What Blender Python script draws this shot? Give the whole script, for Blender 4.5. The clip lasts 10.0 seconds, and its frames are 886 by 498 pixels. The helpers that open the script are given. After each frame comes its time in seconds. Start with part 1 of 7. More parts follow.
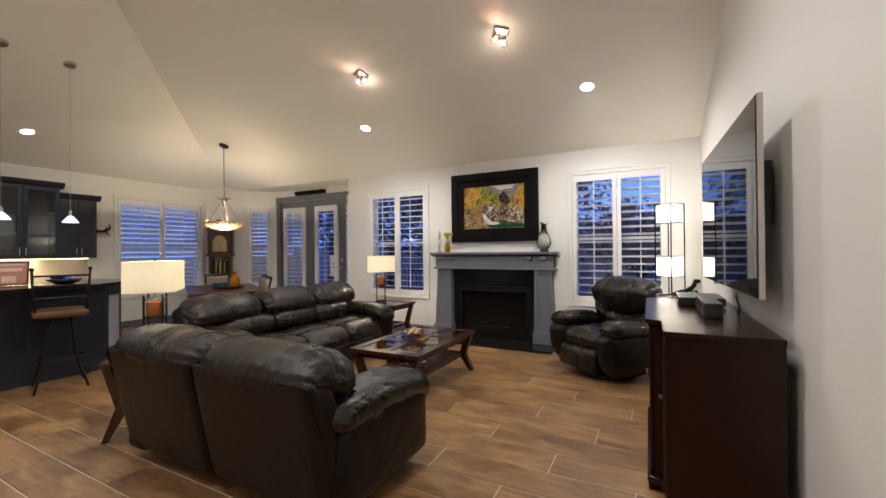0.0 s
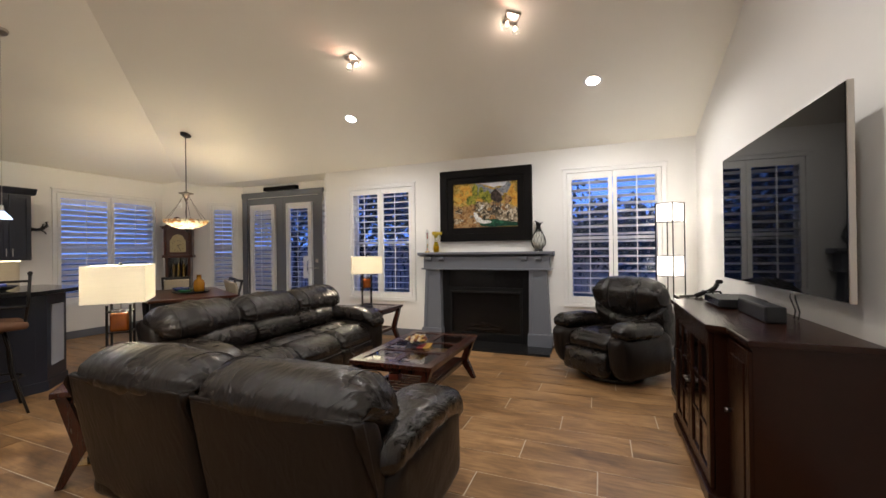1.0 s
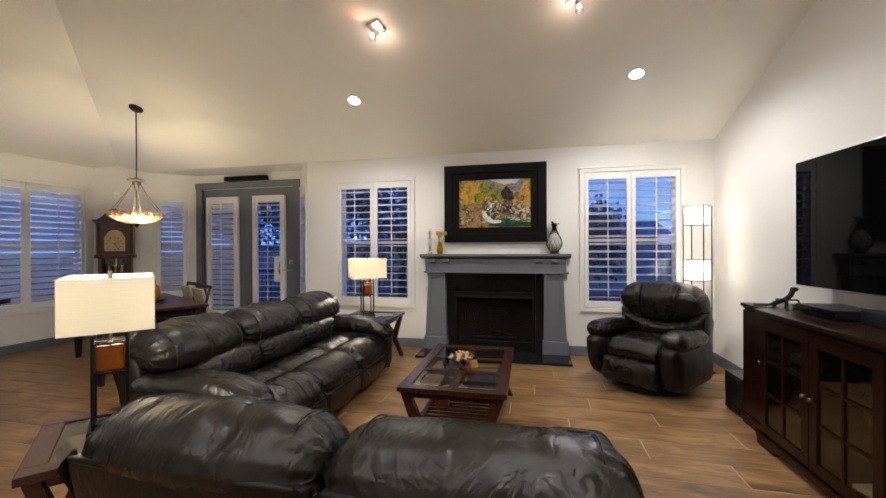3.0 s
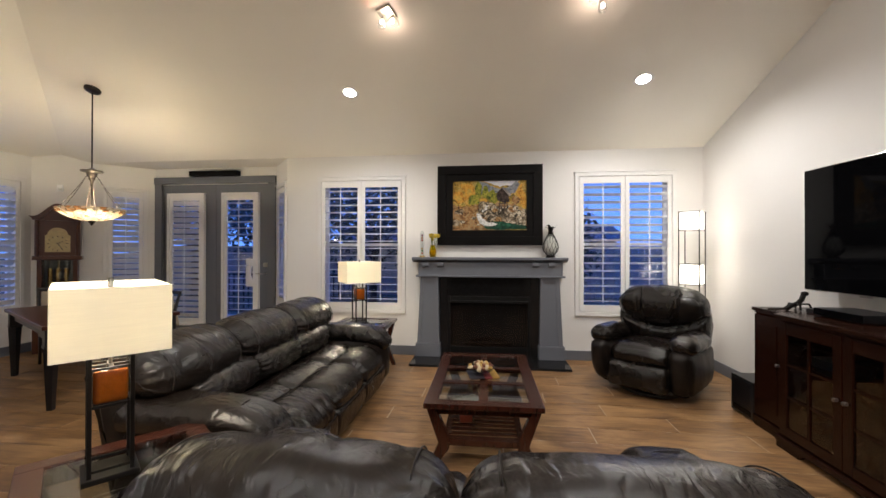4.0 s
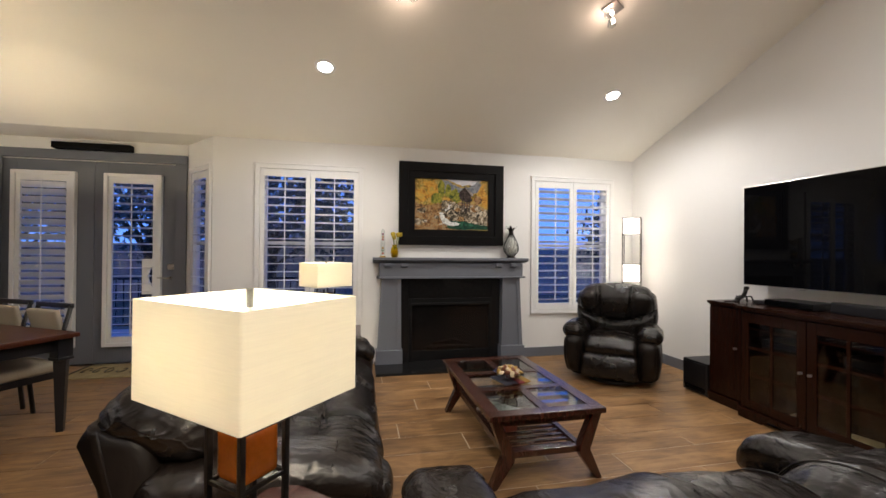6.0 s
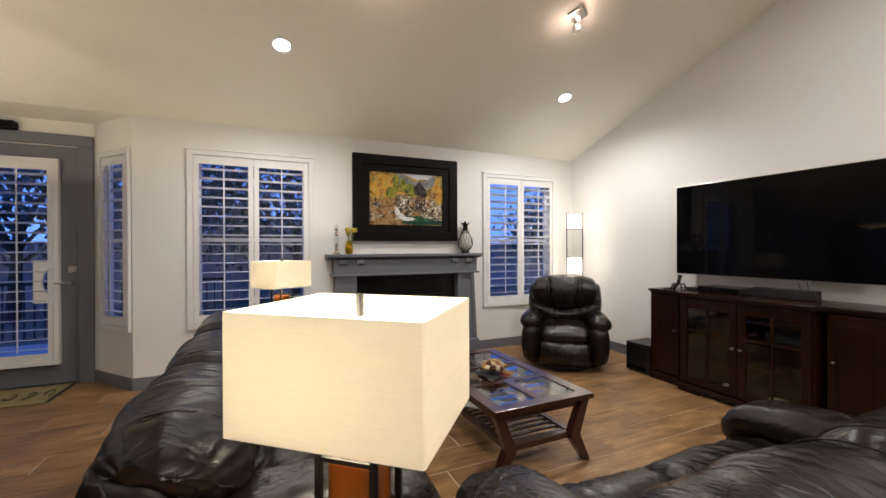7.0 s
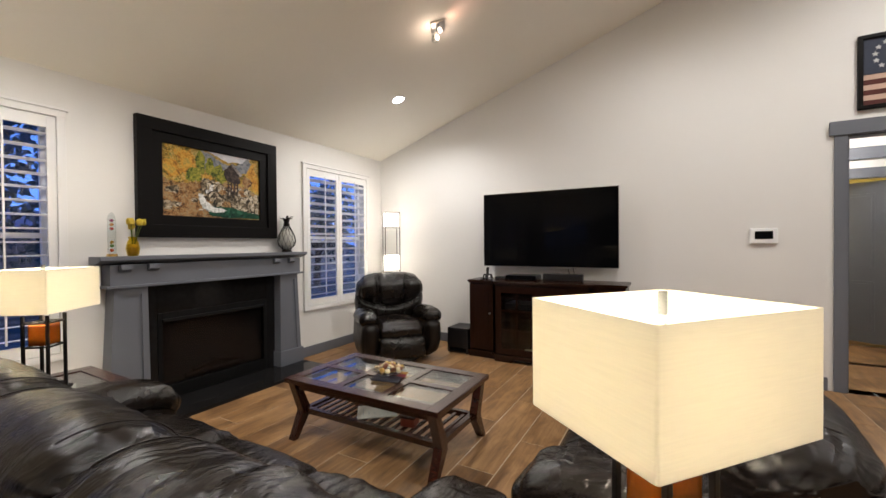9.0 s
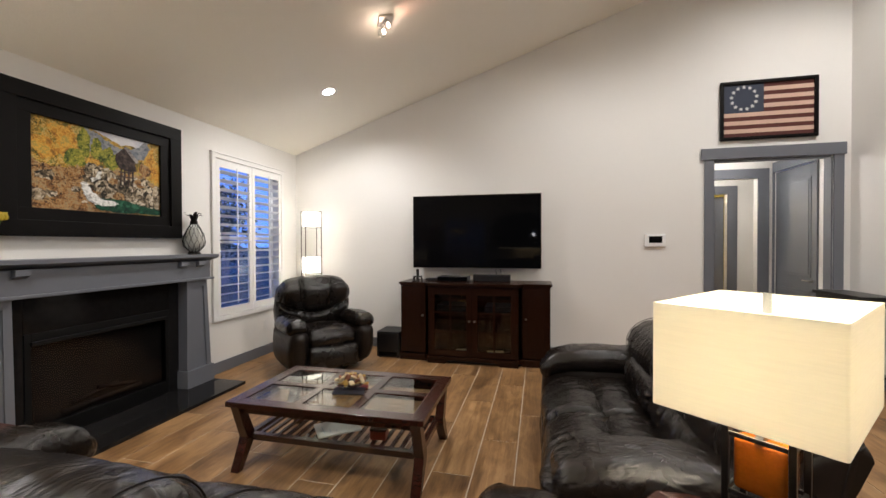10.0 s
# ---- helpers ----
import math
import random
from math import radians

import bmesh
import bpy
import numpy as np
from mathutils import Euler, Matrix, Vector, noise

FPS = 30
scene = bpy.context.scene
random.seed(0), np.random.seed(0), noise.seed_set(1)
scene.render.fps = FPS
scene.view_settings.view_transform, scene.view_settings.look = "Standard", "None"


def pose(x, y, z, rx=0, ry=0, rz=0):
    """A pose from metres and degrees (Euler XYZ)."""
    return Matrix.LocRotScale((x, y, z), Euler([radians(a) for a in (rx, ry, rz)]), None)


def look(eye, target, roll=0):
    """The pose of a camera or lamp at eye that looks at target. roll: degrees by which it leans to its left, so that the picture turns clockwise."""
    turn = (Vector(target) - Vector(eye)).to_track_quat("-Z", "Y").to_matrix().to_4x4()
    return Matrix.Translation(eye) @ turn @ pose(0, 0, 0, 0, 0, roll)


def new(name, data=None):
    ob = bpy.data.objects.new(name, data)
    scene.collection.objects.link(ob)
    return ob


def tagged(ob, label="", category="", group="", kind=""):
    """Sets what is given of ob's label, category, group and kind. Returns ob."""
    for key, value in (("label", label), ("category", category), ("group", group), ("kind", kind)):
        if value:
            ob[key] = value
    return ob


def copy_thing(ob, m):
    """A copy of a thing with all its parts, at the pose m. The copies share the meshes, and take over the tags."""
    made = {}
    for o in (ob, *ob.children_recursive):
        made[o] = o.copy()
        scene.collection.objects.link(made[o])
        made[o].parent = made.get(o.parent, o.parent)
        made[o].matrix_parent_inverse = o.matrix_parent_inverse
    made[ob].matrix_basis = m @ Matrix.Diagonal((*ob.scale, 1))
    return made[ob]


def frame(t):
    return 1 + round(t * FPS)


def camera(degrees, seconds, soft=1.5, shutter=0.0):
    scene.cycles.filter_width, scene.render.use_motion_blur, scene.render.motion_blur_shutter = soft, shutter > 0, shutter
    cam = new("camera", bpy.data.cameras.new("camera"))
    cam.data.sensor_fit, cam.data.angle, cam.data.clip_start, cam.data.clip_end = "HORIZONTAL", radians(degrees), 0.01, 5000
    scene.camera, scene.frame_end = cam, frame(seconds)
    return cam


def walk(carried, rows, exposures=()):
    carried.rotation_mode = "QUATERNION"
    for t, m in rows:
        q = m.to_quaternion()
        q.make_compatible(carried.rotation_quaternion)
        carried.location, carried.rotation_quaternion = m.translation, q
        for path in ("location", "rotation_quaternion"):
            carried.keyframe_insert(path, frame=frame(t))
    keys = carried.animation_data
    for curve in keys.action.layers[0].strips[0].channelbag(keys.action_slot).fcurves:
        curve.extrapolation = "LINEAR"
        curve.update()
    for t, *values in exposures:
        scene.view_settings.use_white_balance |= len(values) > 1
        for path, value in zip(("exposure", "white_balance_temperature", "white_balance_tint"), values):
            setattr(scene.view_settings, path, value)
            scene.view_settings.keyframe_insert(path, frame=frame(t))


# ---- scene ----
EXPOSURE = 0.58
cam = camera(96.2, 10.0)
PATH = [
    (0, (0.482, 0.099, 1.356), (-0.437, 1.875, 1.369), -0.5),
    (0.5, (0.211, 0.121, 1.362), (-0.606, 1.946, 1.371), -0.6),
    (1, (-0.042, 0.192, 1.371), (-0.781, 2.05, 1.378), -0.7),
    (1.5, (-0.315, 0.283, 1.346), (-0.986, 2.168, 1.364), -0.6),
    (2, (-0.593, 0.286, 1.382), (-1.188, 2.196, 1.387), -0.5),
    (2.5, (-0.857, 0.337, 1.413), (-1.38, 2.268, 1.407), -0.3),
    (4, (-1.631, 0.521, 1.425), (-1.863, 2.508, 1.435), 0.1),
    (4.5, (-1.907, 0.595, 1.423), (-2.002, 2.593, 1.432), 0.8),
    (5, (-2.196, 0.644, 1.414), (-2.146, 2.644, 1.428), 0.9),
    (5.2, (-2.358, 0.676, 1.416), (-2.228, 2.671, 1.434), 0.9),
    (6.5, (-3.012, 0.906, 1.415), (-2.427, 2.818, 1.42), 0.1),
    (7, (-3.254, 1.034, 1.419), (-2.452, 2.866, 1.411), -0.2),
    (7.5, (-3.469, 1.237, 1.42), (-2.427, 2.944, 1.394), -0.4),
    (8, (-3.653, 1.433, 1.413), (-2.363, 2.96, 1.388), -0.4),
    (8.5, (-3.836, 1.632, 1.425), (-2.296, 2.908, 1.393), -0.5),
    (9, (-3.999, 1.878, 1.42), (-2.262, 2.868, 1.395), -0.5),
    (9.5, (-4.095, 2.131, 1.421), (-2.23, 2.852, 1.396), -0.5),
    (10, (-4.157, 2.411, 1.437), (-2.213, 2.879, 1.412), -0.2),
]
walk(cam, [(t, look(eye, target, roll)) for t, eye, target, roll in PATH], exposures=((0, EXPOSURE), (10, EXPOSURE)))

# ---------------------------------------------------------------- world and light
world = bpy.data.worlds.new("dusk_sky")
scene.world = world
world.use_nodes = True
wn = world.node_tree
wn.nodes.clear()
w_out = wn.nodes.new("ShaderNodeOutputWorld")
w_bg = wn.nodes.new("ShaderNodeBackground")
w_co = wn.nodes.new("ShaderNodeTexCoord")
w_sep = wn.nodes.new("ShaderNodeSeparateXYZ")
w_ramp = wn.nodes.new("ShaderNodeValToRGB")
w_ramp.color_ramp.elements[0].position, w_ramp.color_ramp.elements[0].color = 0.0, (0.10, 0.24, 0.78, 1)
w_ramp.color_ramp.elements[1].position, w_ramp.color_ramp.elements[1].color = 0.55, (0.025, 0.10, 0.50, 1)
wn.links.new(w_co.outputs["Generated"], w_sep.inputs[0])
wn.links.new(w_sep.outputs["Z"], w_ramp.inputs[0])
wn.links.new(w_ramp.outputs[0], w_bg.inputs[0])
w_bg.inputs[1].default_value = 1.4
wn.links.new(w_bg.outputs[0], w_out.inputs[0])


def lamp(name, kind, place, watts, color, size=0.05, aim=None, cone=120, blend=0.6):
    data = bpy.data.lights.new(name, kind)
    data.energy, data.color = watts, color
    if kind in ("POINT", "SPOT"):
        data.shadow_soft_size = size
    if kind == "SPOT":
        data.spot_size, data.spot_blend = radians(cone), blend
    if kind == "AREA":
        data.size = size
    ob = new(name, data)
    ob.matrix_basis = look(place, aim) if aim else Matrix.Translation(place)
    return ob


WARM, CAN_WHITE, AMBER = (1.0, 0.85, 0.65), (1.0, 0.965, 0.94), (1.0, 0.68, 0.36)

# ---------------------------------------------------------------- plan of the rooms (metres)
WX, WY, WZ, SLOPE = 1.06, 5.90, 2.75, 0.335      # media wall, fireplace wall, wall height, roof pitch
LX, BY = -8.10, -2.60                              # kitchen wall, back wall
NICHE = 6.43                                       # wall of the french doors


def ceiling_z(x, y):
    return WZ + SLOPE * max(0.0, min(WY - y, x - LX, y + WY))


# ---------------------------------------------------------------- materials
def material(name, color, rough=0.5, metal=0.0, vary=0.12, scale=6.0, bump=0.0, bump_scale=60.0, coat=0.0, rough_vary=0.0, stretch=(1, 1, 1), spec=0.5, random_tint=0.0, color2=None):
    m = bpy.data.materials.new(name)
    m.use_nodes = True
    nt = m.node_tree
    b = nt.nodes["Principled BSDF"]
    b.inputs["Metallic"].default_value = metal
    b.inputs["Roughness"].default_value = rough
    b.inputs["Coat Weight"].default_value = coat
    b.inputs["Coat Roughness"].default_value = 0.15
    b.inputs["Specular IOR Level"].default_value = spec
    geo = nt.nodes.new("ShaderNodeTexCoord")
    mp = nt.nodes.new("ShaderNodeMapping")
    mp.inputs["Scale"].default_value = stretch
    nt.links.new(geo.outputs["Object"], mp.inputs[0])
    big = nt.nodes.new("ShaderNodeTexNoise")
    big.inputs["Scale"].default_value, big.inputs["Detail"].default_value = scale, 5
    fine = nt.nodes.new("ShaderNodeTexNoise")
    fine.inputs["Scale"].default_value, fine.inputs["Detail"].default_value = scale * 9, 3
    for n in (big, fine):
        nt.links.new(mp.outputs[0], n.inputs["Vector"])
    mix = nt.nodes.new("ShaderNodeMix")
    mix.data_type = "RGBA"
    c2 = color2 or tuple(c * (1 - 2 * vary) for c in color)
    mix.inputs["A"].default_value, mix.inputs["B"].default_value = (*color, 1), (*c2, 1)
    add = nt.nodes.new("ShaderNodeMath")
    add.operation = "MULTIPLY_ADD"
    add.inputs[1].default_value = 0.35
    nt.links.new(fine.outputs[0], add.inputs[0])
    sub = nt.nodes.new("ShaderNodeMath")
    sub.operation = "MULTIPLY"
    sub.inputs[1].default_value = 0.75
    nt.links.new(big.outputs[0], sub.inputs[0])
    nt.links.new(sub.outputs[0], add.inputs[2])
    nt.links.new(add.outputs[0], mix.inputs["Factor"])
    last = mix.outputs["Result"]
    if random_tint:
        info = nt.nodes.new("ShaderNodeObjectInfo")
        hsv = nt.nodes.new("ShaderNodeHueSaturation")
        mr = nt.nodes.new("ShaderNodeMapRange")
        mr.inputs["To Min"].default_value, mr.inputs["To Max"].default_value = 1 - random_tint, 1 + random_tint
        nt.links.new(info.outputs["Random"], mr.inputs[0])
        nt.links.new(mr.outputs[0], hsv.inputs["Value"])
        nt.links.new(last, hsv.inputs["Color"])
        last = hsv.outputs[0]
    nt.links.new(last, b.inputs["Base Color"])
    if rough_vary:
        rr = nt.nodes.new("ShaderNodeMapRange")
        rr.inputs["To Min"].default_value, rr.inputs["To Max"].default_value = rough - rough_vary, rough + rough_vary
        nt.links.new(big.outputs[0], rr.inputs[0])
        nt.links.new(rr.outputs[0], b.inputs["Roughness"])
    if bump:
        bn = nt.nodes.new("ShaderNodeTexNoise")
        bn.inputs["Scale"].default_value, bn.inputs["Detail"].default_value = bump_scale, 4
        nt.links.new(mp.outputs[0], bn.inputs["Vector"])
        bp = nt.nodes.new("ShaderNodeBump")
        bp.inputs["Strength"].default_value, bp.inputs["Distance"].default_value = bump, 0.01
        nt.links.new(bn.outputs[0], bp.inputs["Height"])
        nt.links.new(bp.outputs[0], b.inputs["Normal"])
    return m


def glow(name, color, strength):
    m = bpy.data.materials.new(name)
    m.use_nodes = True
    nt = m.node_tree
    nt.nodes.clear()
    o, e = nt.nodes.new("ShaderNodeOutputMaterial"), nt.nodes.new("ShaderNodeEmission")
    e.inputs[0].default_value, e.inputs[1].default_value = (*color, 1), strength
    nt.links.new(e.outputs[0], o.inputs[0])
    return m


def pane_glass(name, tint=(1, 1, 1), gloss_rough=0.0, ior=1.5):
    m = bpy.data.materials.new(name)
    m.use_nodes = True
    nt = m.node_tree
    nt.nodes.clear()
    o = nt.nodes.new("ShaderNodeOutputMaterial")
    mix, lw_, fr = nt.nodes.new("ShaderNodeMixShader"), nt.nodes.new("ShaderNodeLayerWeight"), nt.nodes.new("ShaderNodeMath")
    pw = nt.nodes.new("ShaderNodeMath")
    pw.operation, pw.inputs[1].default_value = "POWER", 4.0
    fr.operation = "MULTIPLY_ADD"
    f0 = ((ior - 1) / (ior + 1)) ** 2
    fr.inputs[1].default_value, fr.inputs[2].default_value = 1 - f0, f0
    lw_.inputs[0].default_value = 0.5
    nt.links.new(lw_.outputs["Facing"], pw.inputs[0])
    nt.links.new(pw.outputs[0], fr.inputs[0])
    tr, gl = nt.nodes.new("ShaderNodeBsdfTransparent"), nt.nodes.new("ShaderNodeBsdfGlossy")
    tr.inputs[0].default_value = (*tint, 1)
    gl.inputs["Roughness"].default_value = gloss_rough
    nt.links.new(fr.outputs[0], mix.inputs[0])
    nt.links.new(tr.outputs[0], mix.inputs[1])
    nt.links.new(gl.outputs[0], mix.inputs[2])
    nt.links.new(mix.outputs[0], o.inputs[0])
    return m


def shade_cloth(name, color, through_share=0.6, lit=0.0):
    m = bpy.data.materials.new(name)
    m.use_nodes = True
    nt = m.node_tree
    nt.nodes.clear()
    o = nt.nodes.new("ShaderNodeOutputMaterial")
    mix = nt.nodes.new("ShaderNodeMixShader")
    mix.inputs[0].default_value = through_share
    di, tl = nt.nodes.new("ShaderNodeBsdfDiffuse"), nt.nodes.new("ShaderNodeBsdfTranslucent")
    co, mp, nz = nt.nodes.new("ShaderNodeTexCoord"), nt.nodes.new("ShaderNodeMapping"), nt.nodes.new("ShaderNodeTexNoise")
    mp.inputs["Scale"].default_value = (12, 12, 260)
    nz.inputs["Scale"].default_value = 1.0
    nt.links.new(co.outputs["Object"], mp.inputs[0])
    nt.links.new(mp.outputs[0], nz.inputs["Vector"])
    mx = nt.nodes.new("ShaderNodeMix")
    mx.data_type = "RGBA"
    mx.inputs["A"].default_value, mx.inputs["B"].default_value = (*color, 1), (*[c * 0.90 for c in color], 1)
    nt.links.new(nz.outputs[0], mx.inputs["Factor"])
    for n in (di, tl):
        nt.links.new(mx.outputs["Result"], n.inputs[0])
    nt.links.new(di.outputs[0], mix.inputs[1])
    nt.links.new(tl.outputs[0], mix.inputs[2])
    last = mix
    if lit:
        em, ad = nt.nodes.new("ShaderNodeEmission"), nt.nodes.new("ShaderNodeAddShader")
        em.inputs[1].default_value = lit
        nt.links.new(mx.outputs["Result"], em.inputs[0])
        nt.links.new(mix.outputs[0], ad.inputs[0])
        nt.links.new(em.outputs[0], ad.inputs[1])
        last = ad
    nt.links.new(last.outputs[0], o.inputs[0])
    return m


def plank_material():
    """Wood-look tile: streaky grain along x, blotches, a different cut on each plank."""
    m = bpy.data.materials.new("wood_look_tile")
    m.use_nodes = True
    nt = m.node_tree
    N, L = nt.nodes.new, nt.links.new
    b = nt.nodes["Principled BSDF"]
    co, info, geo = N("ShaderNodeTexCoord"), N("ShaderNodeObjectInfo"), N("ShaderNodeNewGeometry")
    tot = N("ShaderNodeMath")
    tot.operation = "ADD"
    L(info.outputs["Random"], tot.inputs[0])
    L(geo.outputs["Random Per Island"], tot.inputs[1])
    mul = N("ShaderNodeVectorMath")
    mul.operation = "SCALE"
    mul.inputs[0].default_value = (37.0, 53.0, 11.0)
    L(tot.outputs[0], mul.inputs["Scale"])
    add = N("ShaderNodeVectorMath")
    L(co.outputs["Object"], add.inputs[0])
    L(mul.outputs[0], add.inputs[1])
    def layer(scale, stretch, detail, rough=0.6):
        mp, nz = N("ShaderNodeMapping"), N("ShaderNodeTexNoise")
        mp.inputs["Scale"].default_value = stretch
        nz.inputs["Scale"].default_value, nz.inputs["Detail"].default_value, nz.inputs["Roughness"].default_value = scale, detail, rough
        nz.inputs["Distortion"].default_value = 0.6
        L(add.outputs[0], mp.inputs[0])
        L(mp.outputs[0], nz.inputs["Vector"])
        return nz.outputs[0]
    grain, blot, fine = layer(5, (0.55, 7, 1), 6), layer(2.6, (1, 2.2, 1), 4), layer(40, (0.3, 6, 1), 3)
    ramp = N("ShaderNodeValToRGB")
    el = ramp.color_ramp.elements
    el[0].position, el[0].color = 0.40, (0.062, 0.029, 0.011, 1)
    el[1].position, el[1].color = 0.86, (0.40, 0.238, 0.108, 1)
    mid = el.new(0.62)
    mid.color = (0.215, 0.116, 0.048, 1)
    s1, s2 = N("ShaderNodeMath"), N("ShaderNodeMath")
    s1.operation = s2.operation = "MULTIPLY_ADD"
    s1.inputs[1].default_value, s2.inputs[1].default_value = 0.75, 0.38
    L(blot, s1.inputs[0])
    f3 = N("ShaderNodeMath")
    f3.operation, f3.inputs[1].default_value = "MULTIPLY", 0.12
    L(fine, f3.inputs[0])
    L(f3.outputs[0], s1.inputs[2])
    L(grain, s2.inputs[0])
    L(s1.outputs[0], s2.inputs[2])
    L(s2.outputs[0], ramp.inputs[0])
    hsv, mr = N("ShaderNodeHueSaturation"), N("ShaderNodeMapRange")
    mr.inputs["From Max"].default_value, mr.inputs["To Min"].default_value, mr.inputs["To Max"].default_value = 1.0, 0.82, 1.18
    L(tot.outputs[0], mr.inputs[0])
    L(mr.outputs[0], hsv.inputs["Value"])
    L(ramp.outputs[0], hsv.inputs["Color"])
    L(hsv.outputs[0], b.inputs["Base Color"])
    rr = N("ShaderNodeMapRange")
    rr.inputs["To Min"].default_value, rr.inputs["To Max"].default_value = 0.28, 0.52
    L(blot, rr.inputs[0])
    L(rr.outputs[0], b.inputs["Roughness"])
    bp = N("ShaderNodeBump")
    bp.inputs["Strength"].default_value, bp.inputs["Distance"].default_value = 0.25, 0.004
    L(s2.outputs[0], bp.inputs["Height"])
    L(bp.outputs[0], b.inputs["Normal"])
    return m


def leather_material(name="black_leather", crease=0.36, spec=0.42, rough=(0.18, 0.33), tone=1.0):
    """Black leather: pebble grain, creases that run together, worn gloss."""
    m = bpy.data.materials.new(name)
    m.use_nodes = True
    nt = m.node_tree
    N, L = nt.nodes.new, nt.links.new
    b = nt.nodes["Principled BSDF"]
    b.inputs["Specular IOR Level"].default_value = spec
    co = N("ShaderNodeTexCoord")
    warp = N("ShaderNodeTexNoise")
    warp.inputs["Scale"].default_value, warp.inputs["Detail"].default_value = 3.0, 2
    L(co.outputs["Object"], warp.inputs["Vector"])
    ad = N("ShaderNodeVectorMath")
    ad.operation = "MULTIPLY_ADD"
    ad.inputs[1].default_value = (0.30, 0.30, 0.30)
    L(warp.outputs["Color"], ad.inputs[0])
    L(co.outputs["Object"], ad.inputs[2])
    def ridges(scale, stretch):
        mp, nz, ab, mx = N("ShaderNodeMapping"), N("ShaderNodeTexNoise"), N("ShaderNodeMath"), N("ShaderNodeMapRange")
        mp.inputs["Scale"].default_value = stretch
        nz.inputs["Scale"].default_value, nz.inputs["Detail"].default_value = scale, 2
        L(ad.outputs[0], mp.inputs[0])
        L(mp.outputs[0], nz.inputs["Vector"])
        ab.operation, ab.inputs[1].default_value = "SUBTRACT", 0.5
        L(nz.outputs[0], ab.inputs[0])
        a2 = N("ShaderNodeMath")
        a2.operation = "ABSOLUTE"
        L(ab.outputs[0], a2.inputs[0])
        mx.inputs["From Max"].default_value = 0.22
        mx.interpolation_type = "SMOOTHSTEP"
        L(a2.outputs[0], mx.inputs[0])
        return mx.outputs[0]
    mp, soft = N("ShaderNodeMapping"), N("ShaderNodeTexNoise")
    mp.inputs["Scale"].default_value = (2.0, 0.62, 0.62)
    soft.inputs["Scale"].default_value, soft.inputs["Detail"].default_value, soft.inputs["Distortion"].default_value = 9.5, 2.0, 0.8
    L(ad.outputs[0], mp.inputs[0])
    L(mp.outputs[0], soft.inputs["Vector"])
    big, small = soft.outputs[0], ridges(15.0, (1.5, 0.8, 0.7))
    mixh = N("ShaderNodeMath")
    mixh.operation, mixh.inputs[1].default_value = "MULTIPLY_ADD", 0.20
    L(small, mixh.inputs[0])
    L(big, mixh.inputs[2])
    b1 = N("ShaderNodeBump")
    b1.inputs["Strength"].default_value, b1.inputs["Distance"].default_value = crease, 0.030
    L(mixh.outputs[0], b1.inputs["Height"])
    vo = N("ShaderNodeTexVoronoi")
    vo.inputs["Scale"].default_value = 330
    L(co.outputs["Object"], vo.inputs["Vector"])
    b2 = N("ShaderNodeBump")
    b2.inputs["Strength"].default_value, b2.inputs["Distance"].default_value = 0.22, 0.002
    L(vo.outputs[0], b2.inputs["Height"])
    L(b1.outputs[0], b2.inputs["Normal"])
    L(b2.outputs[0], b.inputs["Normal"])
    wear = N("ShaderNodeTexNoise")
    wear.inputs["Scale"].default_value, wear.inputs["Detail"].default_value = 4.5, 5
    L(co.outputs["Object"], wear.inputs["Vector"])
    rr = N("ShaderNodeMapRange")
    rr.inputs["To Min"].default_value, rr.inputs["To Max"].default_value = rough
    L(wear.outputs[0], rr.inputs[0])
    L(rr.outputs[0], b.inputs["Roughness"])
    mx = N("ShaderNodeMix")
    mx.data_type = "RGBA"
    mx.inputs["A"].default_value, mx.inputs["B"].default_value = (0.0062 * tone, 0.0044 * tone, 0.0036 * tone, 1), (0.0145 * tone, 0.0103 * tone, 0.0082 * tone, 1)
    L(wear.outputs[0], mx.inputs["Factor"])
    L(mx.outputs["Result"], b.inputs["Base Color"])
    return m


M_WALL = material("wall_paint", (0.80, 0.785, 0.755), 0.6, vary=0.02, scale=1.5, bump=0.10, bump_scale=90)
M_CEIL = material("ceiling_paint", (0.90, 0.865, 0.78), 0.75, vary=0.02, scale=1.2, bump=0.15, bump_scale=70)
M_GREY = material("grey_trim_paint", (0.15, 0.16, 0.185), 0.45, vary=0.05, scale=3, bump=0.05, bump_scale=40)
M_WHITE = material("white_shutter_paint", (0.80, 0.79, 0.77), 0.4, vary=0.02, scale=4)
M_PLANK = plank_material()
M_GROUT = material("pale_grout", (0.60, 0.51, 0.40), 0.9, vary=0.1, scale=9, bump=0.2)
M_LEATHER = leather_material()
M_SLEEK = leather_material("smooth_black_leather", 0.14, 0.42, (0.20, 0.34), 0.75)
M_TAUT = leather_material("taut_black_leather", 0.10, 0.24, (0.34, 0.46), 1.0)
M_REDWOOD = material("red_cherry_wood", (0.075, 0.020, 0.009), 0.28, vary=0.25, scale=3.5, bump=0.03, bump_scale=60, stretch=(9, 9, 1), spec=0.3)
M_CHERRY = material("dark_cherry_wood", (0.024, 0.0074, 0.0036), 0.25, vary=0.25, scale=3.5, bump=0.03, bump_scale=60, stretch=(1, 9, 1), coat=0.03, spec=0.22)
M_WALNUT = material("walnut_wood", (0.056, 0.015, 0.008), 0.25, vary=0.25, scale=4, bump=0.03, bump_scale=60, stretch=(9, 1, 1), coat=0.3)
M_BLACK = material("black_painted_wood", (0.012, 0.011, 0.012), 0.35, vary=0.2, scale=6)
M_FRAME = material("dark_picture_frame", (0.004, 0.003, 0.0028), 0.5, spec=0.14, vary=0.25, scale=8, bump=0.04)
